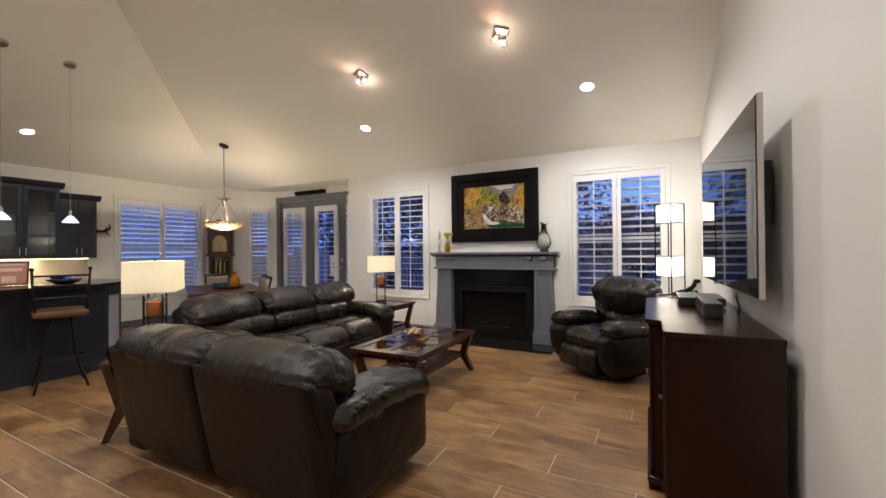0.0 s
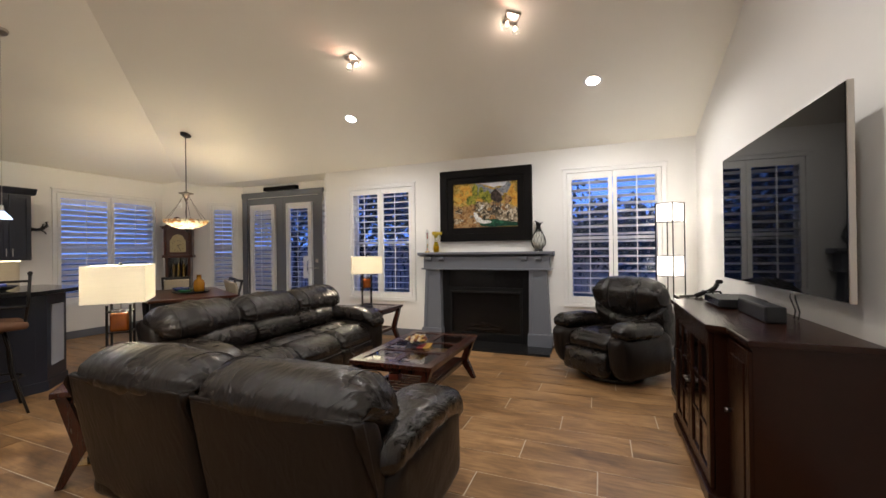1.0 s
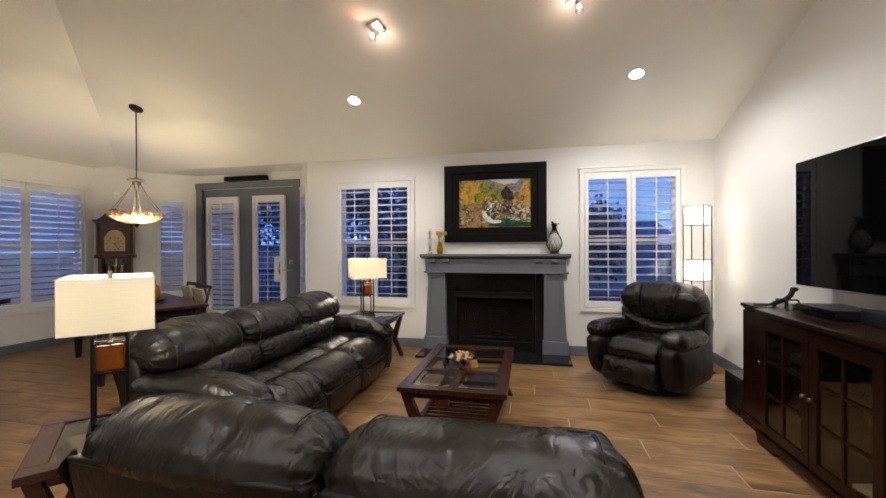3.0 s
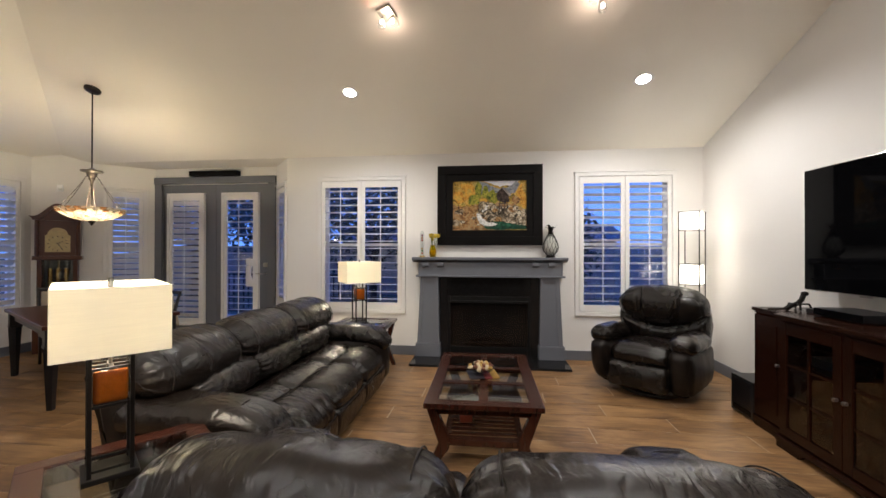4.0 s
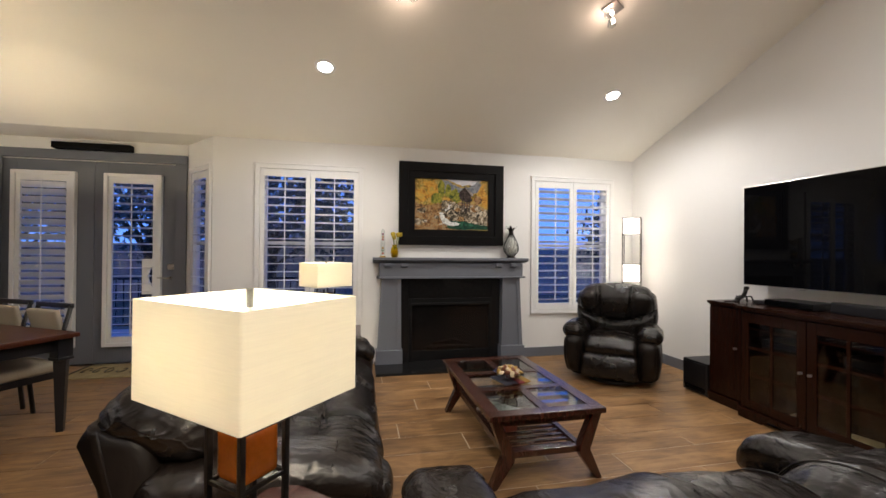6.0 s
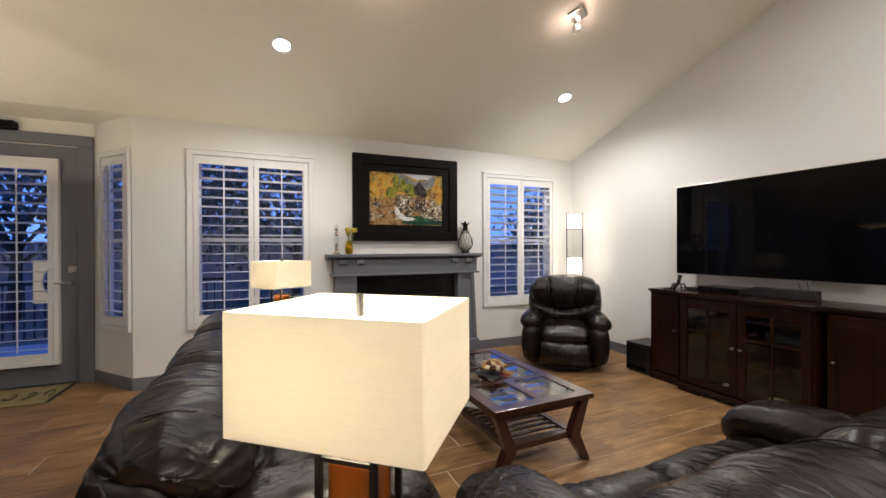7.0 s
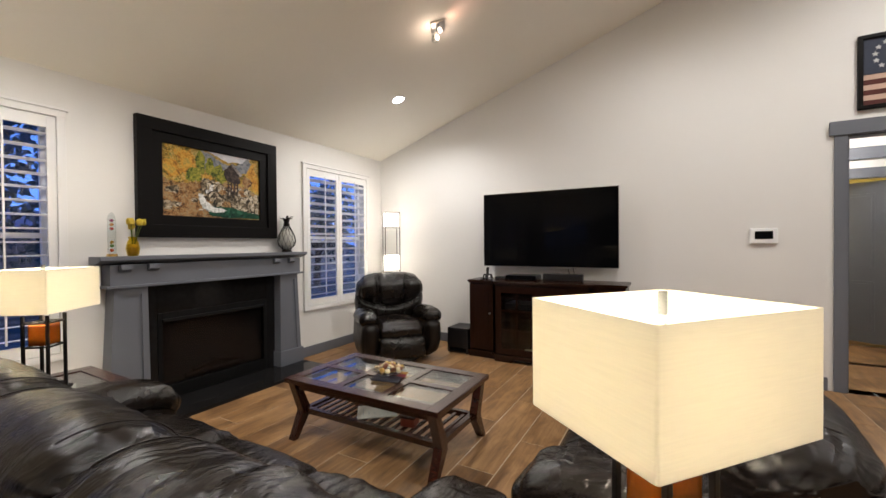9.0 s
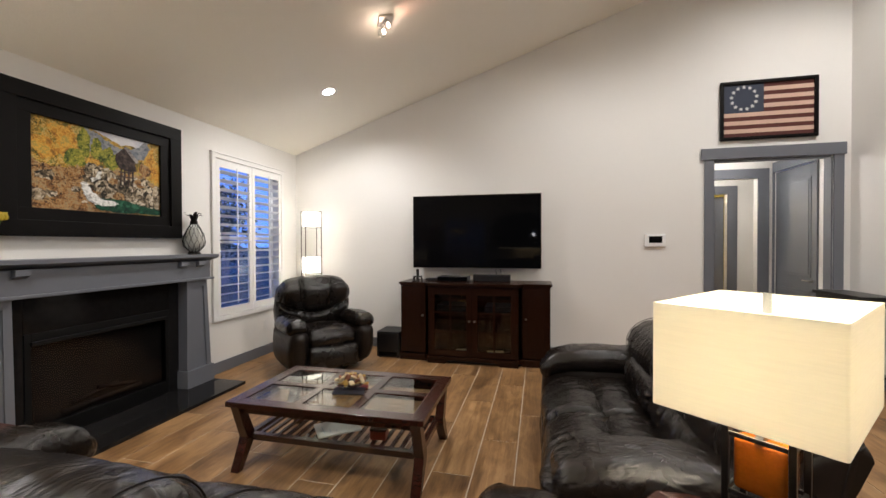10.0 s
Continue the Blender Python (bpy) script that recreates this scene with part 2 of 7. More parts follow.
M_IRON = material("dark_bronze_metal", (0.020, 0.017, 0.015), 0.42, metal=0.6, vary=0.2, scale=9)
M_STEEL = material("brushed_nickel", (0.55, 0.52, 0.48), 0.28, metal=1.0, vary=0.06, scale=20)
M_KNOB = material("dark_nickel", (0.16, 0.14, 0.13), 0.35, metal=1.0, vary=0.1, scale=20)
M_GRANITE = material("black_granite", (0.005, 0.005, 0.0055), 0.10, vary=0.4, scale=22, color2=(0.018, 0.017, 0.017), spec=0.22)
M_SOOT = material("dark_firebox_metal", (0.004, 0.004, 0.004), 0.55, spec=0.2, vary=0.3, scale=8)
M_LOG = material("ceramic_log", (0.035, 0.02, 0.014), 0.8, vary=0.35, scale=9, bump=0.4, bump_scale=25)
M_SCREEN = material("black_glass_screen", (0.0025, 0.0025, 0.003), 0.03, vary=0.02, scale=2, spec=0.09)
M_PLASTIC = material("black_plastic", (0.010, 0.010, 0.011), 0.4, vary=0.1, scale=12)
M_GLASS = pane_glass("window_glass", (1, 1, 1), 0.0, 1.55)
M_TABLEGLASS = pane_glass("table_glass", (0.86, 0.90, 0.88), 0.0, 1.6)
M_CABGLASS = pane_glass("cabinet_glass", (0.90, 0.92, 0.92), 0.02)
M_SHADE = shade_cloth("linen_shade", (0.93, 0.865, 0.685), 0.18, 0.08)
M_LINER = shade_cloth("white_shade_liner", (0.92, 0.90, 0.84), 0.40)
M_PAPER = shade_cloth("rice_paper_shade", (0.95, 0.93, 0.88), 0.6)
M_AMBER = material("amber_glass", (0.30, 0.075, 0.008), 0.15, vary=0.3, scale=14, bump=0.2, bump_scale=30)
M_NAVY = material("slate_blue_cabinet_paint", (0.016, 0.019, 0.030), 0.42, vary=0.06, scale=3)
M_PANEL = material("light_grey_panel_paint", (0.36, 0.38, 0.42), 0.5, vary=0.05, scale=3)
M_TAN = material("tan_suede", (0.15, 0.068, 0.032), 0.8, vary=0.15, scale=12, bump=0.1)
M_CREAM = material("cream_upholstery", (0.40, 0.34, 0.25), 0.8, vary=0.08, scale=10, bump=0.1)
M_GOLD = material("brass", (0.75, 0.50, 0.18), 0.25, metal=1.0, vary=0.1, scale=12)
M_DIAL = material("gilt_dial", (0.62, 0.48, 0.22), 0.4, metal=0.05, vary=0.25, scale=25)


# ---------------------------------------------------------------- mesh helpers
def smooth(me):
    for p in me.polygons:
        p.use_smooth = True


def part(name, bm, mat, parent=None, label="", soft=False, angle=None):
    me = bpy.data.meshes.new(name)
    bmesh.ops.recalc_face_normals(bm, faces=bm.faces[:])
    bm.to_mesh(me)
    bm.free()
    me.materials.append(mat)
    if soft:
        smooth(me)
        if angle:
            me.set_sharp_from_angle(angle=radians(angle))
    ob = new(name, me)
    ob.parent = parent
    if label:
        ob["label"] = label
    return ob


def again(src, name, m, parent=None):
    """Another object on the same mesh."""
    ob = new(name, src.data)
    ob.parent = parent
    ob.matrix_basis = m
    return ob


def thing(name, label, category, x=0, y=0, z=0, rz=0, group=""):
    ob = new(name)
    ob.empty_display_size = 0.1
    ob.matrix_basis = pose(x, y, z, 0, 0, rz)
    return tagged(ob, label, category, group)


def structure(ob, label="", category=""):
    return tagged(ob, label, category, kind="structure")


def box(x0, x1, y0, y1, z0, z1, bevel=0.0, bm=None, seg=2):
    b = bmesh.new()
    bmesh.ops.create_cube(b, size=1)
    bmesh.ops.scale(b, vec=(x1 - x0, y1 - y0, z1 - z0), verts=b.verts)
    bmesh.ops.translate(b, vec=((x0 + x1) / 2, (y0 + y1) / 2, (z0 + z1) / 2), verts=b.verts)
    if bevel:
        bmesh.ops.bevel(b, geom=b.edges[:], offset=bevel, segments=seg, affect="EDGES", profile=0.6)
    return join(bm, b)


def join(bm, b):
    if bm is None:
        return b
    me = bpy.data.meshes.new("tmp")
    b.to_mesh(me)
    b.free()
    bm.from_mesh(me)
    bpy.data.meshes.remove(me)
    return bm


def moved(b, m):
    bmesh.ops.transform(b, matrix=m, verts=b.verts)
    return b


def cyl(p, q, r, r2=None, n=16, bm=None):
    p, q = Vector(p), Vector(q)
    b = bmesh.new()
    bmesh.ops.create_cone(b, cap_ends=True, segments=n, radius1=r, radius2=r if r2 is None else r2, depth=(q - p).length)
    m = Matrix.Translation((p + q) / 2) @ (q - p).to_track_quat("Z", "Y").to_matrix().to_4x4()
    bmesh.ops.transform(b, matrix=m, verts=b.verts)
    return join(bm, b)


def lathe(profile, n=32, bm=None, sx=1.0, sy=1.0, closed=False):
    """profile: (radius, z) pairs from bottom to top."""
    b = bmesh.new()
    rings = [[b.verts.new((sx * r * math.cos(2 * math.pi * i / n), sy * r * math.sin(2 * math.pi * i / n), z)) for i in range(n)] for r, z in profile]
    for a, c in zip(rings, rings[1:]):
        for i in range(n):
            b.faces.new((a[i], a[(i + 1) % n], c[(i + 1) % n], c[i]))
    if not closed:
        for ring, first in ((rings[0], True), (rings[-1], False)):
            if profile[0 if first else -1][0] > 1e-4:
                b.faces.new(ring[::-1] if first else ring)
    bmesh.ops.remove_doubles(b, verts=b.verts, dist=1e-5)
    return join(bm, b)


def prism(points, axis, a, c, bevel=0.0, bm=None):
    """A polygon given in the plane across an axis, drawn out from a to c."""
    b = bmesh.new()
    def at(u, v, w):
        return {"x": (w, u, v), "y": (u, w, v), "z": (u, v, w)}[axis]
    low = [b.verts.new(at(u, v, a)) for u, v in points]
    top = [b.verts.new(at(u, v, c)) for u, v in points]
    b.faces.new(low), b.faces.new(top[::-1])
    for i in range(len(points)):
        j = (i + 1) % len(points)
        b.faces.new((low[i], top[i], top[j], low[j]))
    bmesh.ops.recalc_face_normals(b, faces=b.faces[:])
    if bevel:
        bmesh.ops.bevel(b, geom=b.edges[:], offset=bevel, segments=2, affect="EDGES", profile=0.6)
    return join(bm, b)


def tube(points, r, n=8, bm=None):
    b = bmesh.new()
    pts = [Vector(p) for p in points]
    rings = []
    for i, p in enumerate(pts):
        d = (pts[min(i + 1, len(pts) - 1)] - pts[max(i - 1, 0)]).normalized()
        rot = d.to_track_quat("Z", "Y")
        rings.append([b.verts.new(p + rot @ Vector((r * math.cos(2 * math.pi * k / n), r * math.sin(2 * math.pi * k / n), 0))) for k in range(n)])
    for a, c in zip(rings, rings[1:]):
        for k in range(n):
            b.faces.new((a[k], a[(k + 1) % n], c[(k + 1) % n], c[k]))
    b.faces.new(rings[0][::-1]), b.faces.new(rings[-1])
    return join(bm, b)


def cushion(sx, sy, sz, r, n=18, bulge=(0, 0, 0), wrinkle=0.0, wscale=6.0, seed=0, shape=None, stretch=(1, 1, 1), bm=None):
    """A soft rounded block about the origin; bulge: how far each pair of sides swells; shape: a last change of each point."""
    h = Vector((sx / 2, sy / 2, sz / 2))
    r = min(r, h.x * 0.98, h.y * 0.98, h.z * 0.98)
    b = bmesh.new()
    seen = {}
    def vert(q):
        key = tuple(round(c, 5) for c in q)
        if key in seen:
            return seen[key]
        p = Vector((q[0] * h.x, q[1] * h.y, q[2] * h.z))
        inner = Vector([max(-(h[k] - r), min(h[k] - r, p[k])) for k in range(3)])
        d = p - inner
        if d.length > 1e-7:
            nrm = d.normalized()
            p = inner + nrm * r
        else:
            nrm = Vector(q)
        u = [1 - c * c for c in q]
        out = Vector((bulge[0] * u[1] * u[2] * q[0], bulge[1] * u[0] * u[2] * q[1], bulge[2] * u[0] * u[1] * q[2]))
        p = p + out
        if wrinkle:
            w = Vector((p.x * stretch[0], p.y * stretch[1], p.z * stretch[2])) * wscale + Vector((seed * 7.3, seed * 3.1, seed))
            a = 1 - abs(noise.noise(w + 0.7 * noise.noise_vector(w * 0.6)))
            p = p + nrm * wrinkle * (a ** 3 - 0.45)
        if shape:
            p = shape(p, q)
        seen[key] = b.verts.new(p)
        return seen[key]
    def grid(i):
        s = 2 * i / n - 1
        return math.sin(s * math.pi / 2) * 0.55 + s * 0.45
    g = [grid(i) for i in range(n + 1)]
    for ax in range(3):
        for side in (-1, 1):
            for i in range(n):
                for j in range(n):
                    quad = []
                    for a, c in ((i, j), (i + 1, j), (i + 1, j + 1), (i, j + 1)):
                        q = [0, 0, 0]
                        q[ax], q[(ax + 1) % 3], q[(ax + 2) % 3] = side, g[a] , g[c]
                        quad.append(vert(q))
                    b.faces.new(quad if side > 0 else quad[::-1])
    return join(bm, b)


def smooth_loop(points, per=5):
    """A closed curve through the points, rounded between them."""
    out, n = [], len(points)
    for i in range(n):
        p0, p1, p2, p3 = [Vector((*points[(i + k) % n], 0)) for k in (-1, 0, 1, 2)]
        for j in range(per):
            t = j / per
            q = 0.5 * (2 * p1 + (p2 - p0) * t + (2 * p0 - 5 * p1 + 4 * p2 - p3) * t * t + (3 * p1 - p0 - 3 * p2 + p3) * t ** 3)
            out.append((q.x, q.y))
    return out


def pad(profile, x0, x1, r, fold=0.008, freq=11.0, seed=0, n=30, per=5, puff=0.0, shape=None, gather=0.0):
    """Upholstered pad: a closed (y, z) outline drawn along x, with soft rounded ends, swelling middle and folds across it."""
    loop = smooth_loop(profile, per)
    m = len(loop)
    area = sum(loop[i][0] * loop[(i + 1) % m][1] - loop[(i + 1) % m][0] * loop[i][1] for i in range(m))
    if area < 0:
        loop = loop[::-1]
    nrm = []
    for i in range(m):
        a, c = loop[i - 1], loop[(i + 1) % m]
        d = Vector((c[1] - a[1], a[0] - c[0], 0))
        nrm.append(d.normalized() if d.length > 1e-9 else Vector((0, 0, 0)))
    b = bmesh.new()
    half, mid = (x1 - x0) / 2, (x0 + x1) / 2
    stops = [-half + r * (1 - math.cos(k * math.pi / 12)) for k in range(6)]
    xs = stops + [-half + r + (2 * half - 2 * r) * k / n for k in range(n + 1)] + [-s for s in stops[::-1]]
    rows = []
    for x in xs:
        e = max(0.0, (abs(x) - (half - r)) / r)
        inset = r * (1 - math.sqrt(max(0.0, 1 - e * e)))
        swell = puff * (1 - (x / half) ** 2)
        row = []
        for i, (y, z) in enumerate(loop):
            w = Vector((x * freq, y * freq * 0.20, z * freq * 0.20)) + Vector((seed * 7.3, seed * 3.1, seed * 1.7))
            f = abs(noise.noise(w + 0.5 * noise.noise_vector(w * 0.5))) * 2.4
            g = noise.noise(w * 0.35)
            k = max(0.0, (abs(x) / half - 0.5) / 0.5)
            ang = 2 * math.pi * i / m
            pleat = gather * k * k * (math.sin(13 * ang + seed + 1.3 * math.sin(3 * ang + seed)) - 0.3) * (1 - 0.8 * e)
            d = swell + pleat - inset + fold * (f * (0.6 + 0.8 * g) - 0.4) * (1 - 0.7 * e)
            p = Vector((mid + x, y + nrm[i].x * d, z + nrm[i].y * d))
            if shape:
                p = shape(p, x / half)
            row.append(b.verts.new(p))
        rows.append(row)
    for ra, rb in zip(rows, rows[1:]):
        for i in range(m):
            b.faces.new((ra[i], rb[i], rb[(i + 1) % m], ra[(i + 1) % m]))
    for row, sg in ((rows[0], -1), (rows[-1], 1)):
        mid_p = sum((v.co for v in row), Vector()) / m
        prev = row
        for k, out in ((0.72, 0.006), (0.36, 0.009)):
            ring_k = [b.verts.new(mid_p + (v.co - mid_p) * k + Vector((sg * out, 0, 0))) for v in row]
            for i in range(m):
                b.faces.new((prev[i], prev[(i + 1) % m], ring_k[(i + 1) % m], ring_k[i]))
            prev = ring_k
        tip = b.verts.new(mid_p + Vector((sg * 0.010, 0, 0)))
        for i in range(m):
            b.faces.new((prev[i], prev[(i + 1) % m], tip))
    bmesh.ops.recalc_face_normals(b, faces=b.faces)
    return b


def edge_piping(profile, x, r, lift, share=(0.0, 1.0), per=5):
    """Piping that follows the outline of a pad at x."""
    loop = smooth_loop(profile, per)
    m = len(loop)
    area = sum(loop[i][0] * loop[(i + 1) % m][1] - loop[(i + 1) % m][0] * loop[i][1] for i in range(m))
    s = 1 if area > 0 else -1
    pts = []
    for i in range(int(share[0] * m), int(share[1] * m)):
        a, c = loop[i - 1], loop[(i + 1) % m]
        d = Vector((c[1] - a[1], a[0] - c[0], 0)).normalized() * s * lift
        pts.append((x, loop[i][0] + d.x, loop[i][1] + d.y))
    return tube(pts, r, 6)


# ---------------------------------------------------------------- floor, walls, ceiling
OUTER = 0.2


def wall(name, p0, p1, top, openings=(), thick=OUTER, mat=None, label="plain off-white painted wall", cuts=()):
    """A wall with its room on the right-hand side from p0 to p1; openings: (from, to, low, high) along it."""
    p0, p1 = Vector((*p0, 0)), Vector((*p1, 0))
    d = (p1 - p0).normalized()
    out = Vector((-d.y, d.x, 0)) * thick
    length = (p1 - p0).length
    ss = sorted({0.0, length, *cuts, *[v for o in openings for v in o[:2]]})
    b = bmesh.new()
    def quad(*pts):
        b.faces.new([b.verts.new(p) for p in pts])
    def P(s, z, k):
        return p0 + d * s + out * k + Vector((0, 0, z))
    def T(s):
        q = p0 + d * s
        return top(q.x, q.y)
    for a, c in zip(ss, ss[1:]):
        mid = (a + c) / 2
        holes = sorted([(o[2], o[3]) for o in openings if o[0] <= mid <= o[1]])
        z = 0.0
        for lo, hi in holes + [(None, None)]:
            if lo is None:
                for k in (0, 1):
                    quad(P(a, z, k), P(c, z, k), P(c, T(c), k), P(a, T(a), k))
            else:
                if lo > z + 1e-4:
                    for k in (0, 1):
                        quad(P(a, z, k), P(c, z, k), P(c, lo, k), P(a, lo, k))
                z = hi
        quad(P(a, T(a), 0), P(c, T(c), 0), P(c, T(c), 1), P(a, T(a), 1))
    for a, c, lo, hi in openings:
        quad(P(a, lo, 0), P(a, hi, 0), P(a, hi, 1), P(a, lo, 1))
        quad(P(c, lo, 0), P(c, hi, 0), P(c, hi, 1), P(c, lo, 1))
        quad(P(a, hi, 0), P(c, hi, 0), P(c, hi, 1), P(a, hi, 1))
        quad(P(a, lo, 0), P(c, lo, 0), P(c, lo, 1), P(a, lo, 1))
    for s in (0.0, length):
        quad(P(s, 0, 0), P(s, 0, 1), P(s, T(s), 1), P(s, T(s), 0))
    bmesh.ops.remove_doubles(b, verts=b.verts, dist=1e-4)
    return structure(part(name, b, mat or M_WALL), label, "wall")


def flat_top(x, y):
    return WZ


def roof_top(x, y):
    return ceiling_z(x, y) + 0.02


WIN_L = (-4.035, -2.775, 0.565, 2.455)
WIN_R = (-0.52, 0.735, 0.58, 2.455)
INSET = 0.07


def hole(w, start):
    return (w[0] - start + INSET, w[1] - start - INSET, w[2] + INSET, w[3] - INSET)


wall("wall_fireplace", (-4.50, WY), (WX + OUTER, WY), lambda x, y: WZ + 0.02, [hole(WIN_L, -4.50), hole(WIN_R, -4.50)], 0.16)
DOOR = (-0.71, 0.45, 2.395)
wall("wall_media", (WX, WY), (WX, -0.87), roof_top, [(WY - DOOR[1], WY - DOOR[0], 0.0, DOOR[2])], 0.12, cuts=(WY,))
wall("wall_return", (WX, -0.87), (0.20, -0.87), roof_top, thick=0.16)
wall("wall_return_side", (0.20, -0.87 - 0.0), (0.20, BY), roof_top, thick=0.16)
wall("wall_back", (0.20, BY), (LX, BY), roof_top, cuts=(0.20 + 4.80,), thick=0.2)
BW = (3.74, 5.36, 0.53, 2.43)
wall("wall_kitchen", (LX, BY), (LX, 5.45), lambda x, y: WZ + 0.02, [(BW[0] - BY + 0.06, BW[1] - BY - 0.06, BW[2] + 0.06, BW[3] - 0.06)])
SW = (0.78, 1.33, 0.55, 2.40)
NW0, NW1 = (-7.05, NICHE), (-4.96, NICHE)         # ends of the niche wall
wall("wall_niche_west", (LX, 5.45), NW0, lambda x, y: ceiling_z(x, y) + 0.03, [(SW[0] + 0.06, SW[1] - 0.06, SW[2] + 0.06, SW[3] - 0.06)], 0.15, cuts=(0.318, 0.66))
wall("wall_niche", NW0, NW1, flat_top, [(0.10, 1.99, 0.0, 2.49)], 0.15)
NW = (0.12, 0.68, 0.58, 2.42)
wall("wall_niche_east", NW1, (-4.50, WY), flat_top, [(NW[0] + 0.06, NW[1] - 0.06, NW[2] + 0.06, NW[3] - 0.06)], 0.07)

# ceiling: two slopes meeting in a hip, a ridge, and the level ceiling of the niche
b = bmesh.new()
RX = LX + WY
def ring(points, lift):
    return [b.verts.new((x, y, ceiling_z(x, y) + lift)) for x, y in points]
E = WX + 0.2
slopes = [[(LX, WY), (E, WY), (E, 0), (RX, 0)], [(LX, WY), (RX, 0), (LX + WY + BY, BY), (LX, BY)], [(RX, 0), (E, 0), (E, BY), (LX + WY + BY, BY)]]
for pts in slopes:
    lo, hi = ring(pts, 0), ring(pts, 0.2)
    b.faces.new(lo), b.faces.new(hi)
    for i in range(len(pts)):
        b.faces.new((lo[i], lo[(i + 1) % len(pts)], hi[(i + 1) % len(pts)], hi[i]))
pts = [(LX - 0.2, WY), (-4.0, WY), (-4.0, NICHE + 0.2), (LX - 0.2, NICHE + 0.2)]
lo, hi = [b.verts.new((x, y, WZ)) for x, y in pts], [b.verts.new((x, y, WZ + 0.2)) for x, y in pts]
b.faces.new(lo), b.faces.new(hi)
for i in range(4):
    b.faces.new((lo[i], lo[(i + 1) % 4], hi[(i + 1) % 4], hi[i]))
structure(part("ceiling", b, M_CEIL), "vaulted off-white painted ceiling with a hip", "ceiling")

floor = structure(part("floor", box(LX - 0.3, WX + 0.17, BY - 0.3, NICHE + 0.16, -0.12, -0.003), M_GROUT), "wood-look tile floor laid in long planks", "floor")

# baseboards
def baseboard(p0, p1):
    p0, p1 = Vector((*p0, 0)), Vector((*p1, 0))
    d = (p1 - p0)
    b = box(0, d.length, -0.016, -0.001, 0, 0.125, 0.003)
    ob = structure(part("baseboard", b, M_GREY), "slate grey painted baseboard", "baseboard")
    ob.matrix_basis = pose(p0.x, p0.y, 0, 0, 0, math.degrees(math.atan2(d.y, d.x)))

for p0, p1 in (((-4.50, WY), (-2.63, WY)), ((-0.66, WY), (WX, WY)), ((WX, WY), (WX, 0.58)), (NW1, (-4.50, WY)), ((LX, 5.45), (-7.06, NICHE - 0.01)), ((LX, 3.42), (LX, 5.45)), ((WX - 0.02, -0.87), (0.2, -0.87))):
    baseboard(p0, p1)

# ---------------------------------------------------------------- shuttered windows
def slat_mesh(width, depth=0.088, thick=0.011):
    prof = []
    for i in range(10):
        a = 2 * math.pi * i / 10
        prof.append((depth / 2 * math.cos(a), thick / 2 * math.sin(a)))
    return prism(prof, "x", -width / 2, width / 2)


def shutter_panel(parent, x0, x1, y, z0, z1, tilt, stile=0.05, rail=0.085, pitch=0.1):
    """One hinged panel: its frame, each slat and the tilt rod. y: the room-side face."""
    b = box(x0, x0 + stile, y, y + 0.03, z0, z1, 0.003)
    box(x1 - stile, x1, y, y + 0.03, z0, z1, 0.003, b)
    box(x0 + stile - 0.002, x1 - stile + 0.002, y + 0.002, y + 0.028, z0, z0 + rail, 0.002, b)
    box(x0 + stile - 0.002, x1 - stile + 0.002, y + 0.002, y + 0.028, z1 - rail, z1, 0.002, b)
    panel = part("shutter_panel", b, M_WHITE, parent)
    w = x1 - x0 - 2 * stile - 0.006
    h = z1 - z0 - 2 * rail
    n = max(3, round(h / pitch))
    first = None
    for i in range(n):
        m = pose((x0 + x1) / 2, y + 0.015, z0 + rail + h * (i + 0.5) / n, tilt, 0, 0)
        if first is None:
            first = part("slat", slat_mesh(w), M_WHITE, panel, soft=True, angle=40)
            first.matrix_basis = m
        else:
            again(first, "slat", m, panel)
    part("tilt_rod", box((x0 + x1) / 2 - 0.006, (x0 + x1) / 2 + 0.006, y - 0.034, y - 0.024, z0 + rail + 0.03, z1 - rail + 0.02, 0.002), M_WHITE, panel)
    for zz in (z0 + 0.22, z1 - 0.25):
        part("hinge", box(x0 - 0.006, x0 + 0.004, y - 0.004, y + 0.004, zz - 0.035, zz + 0.035, 0.001), M_WHITE, panel)
    return panel


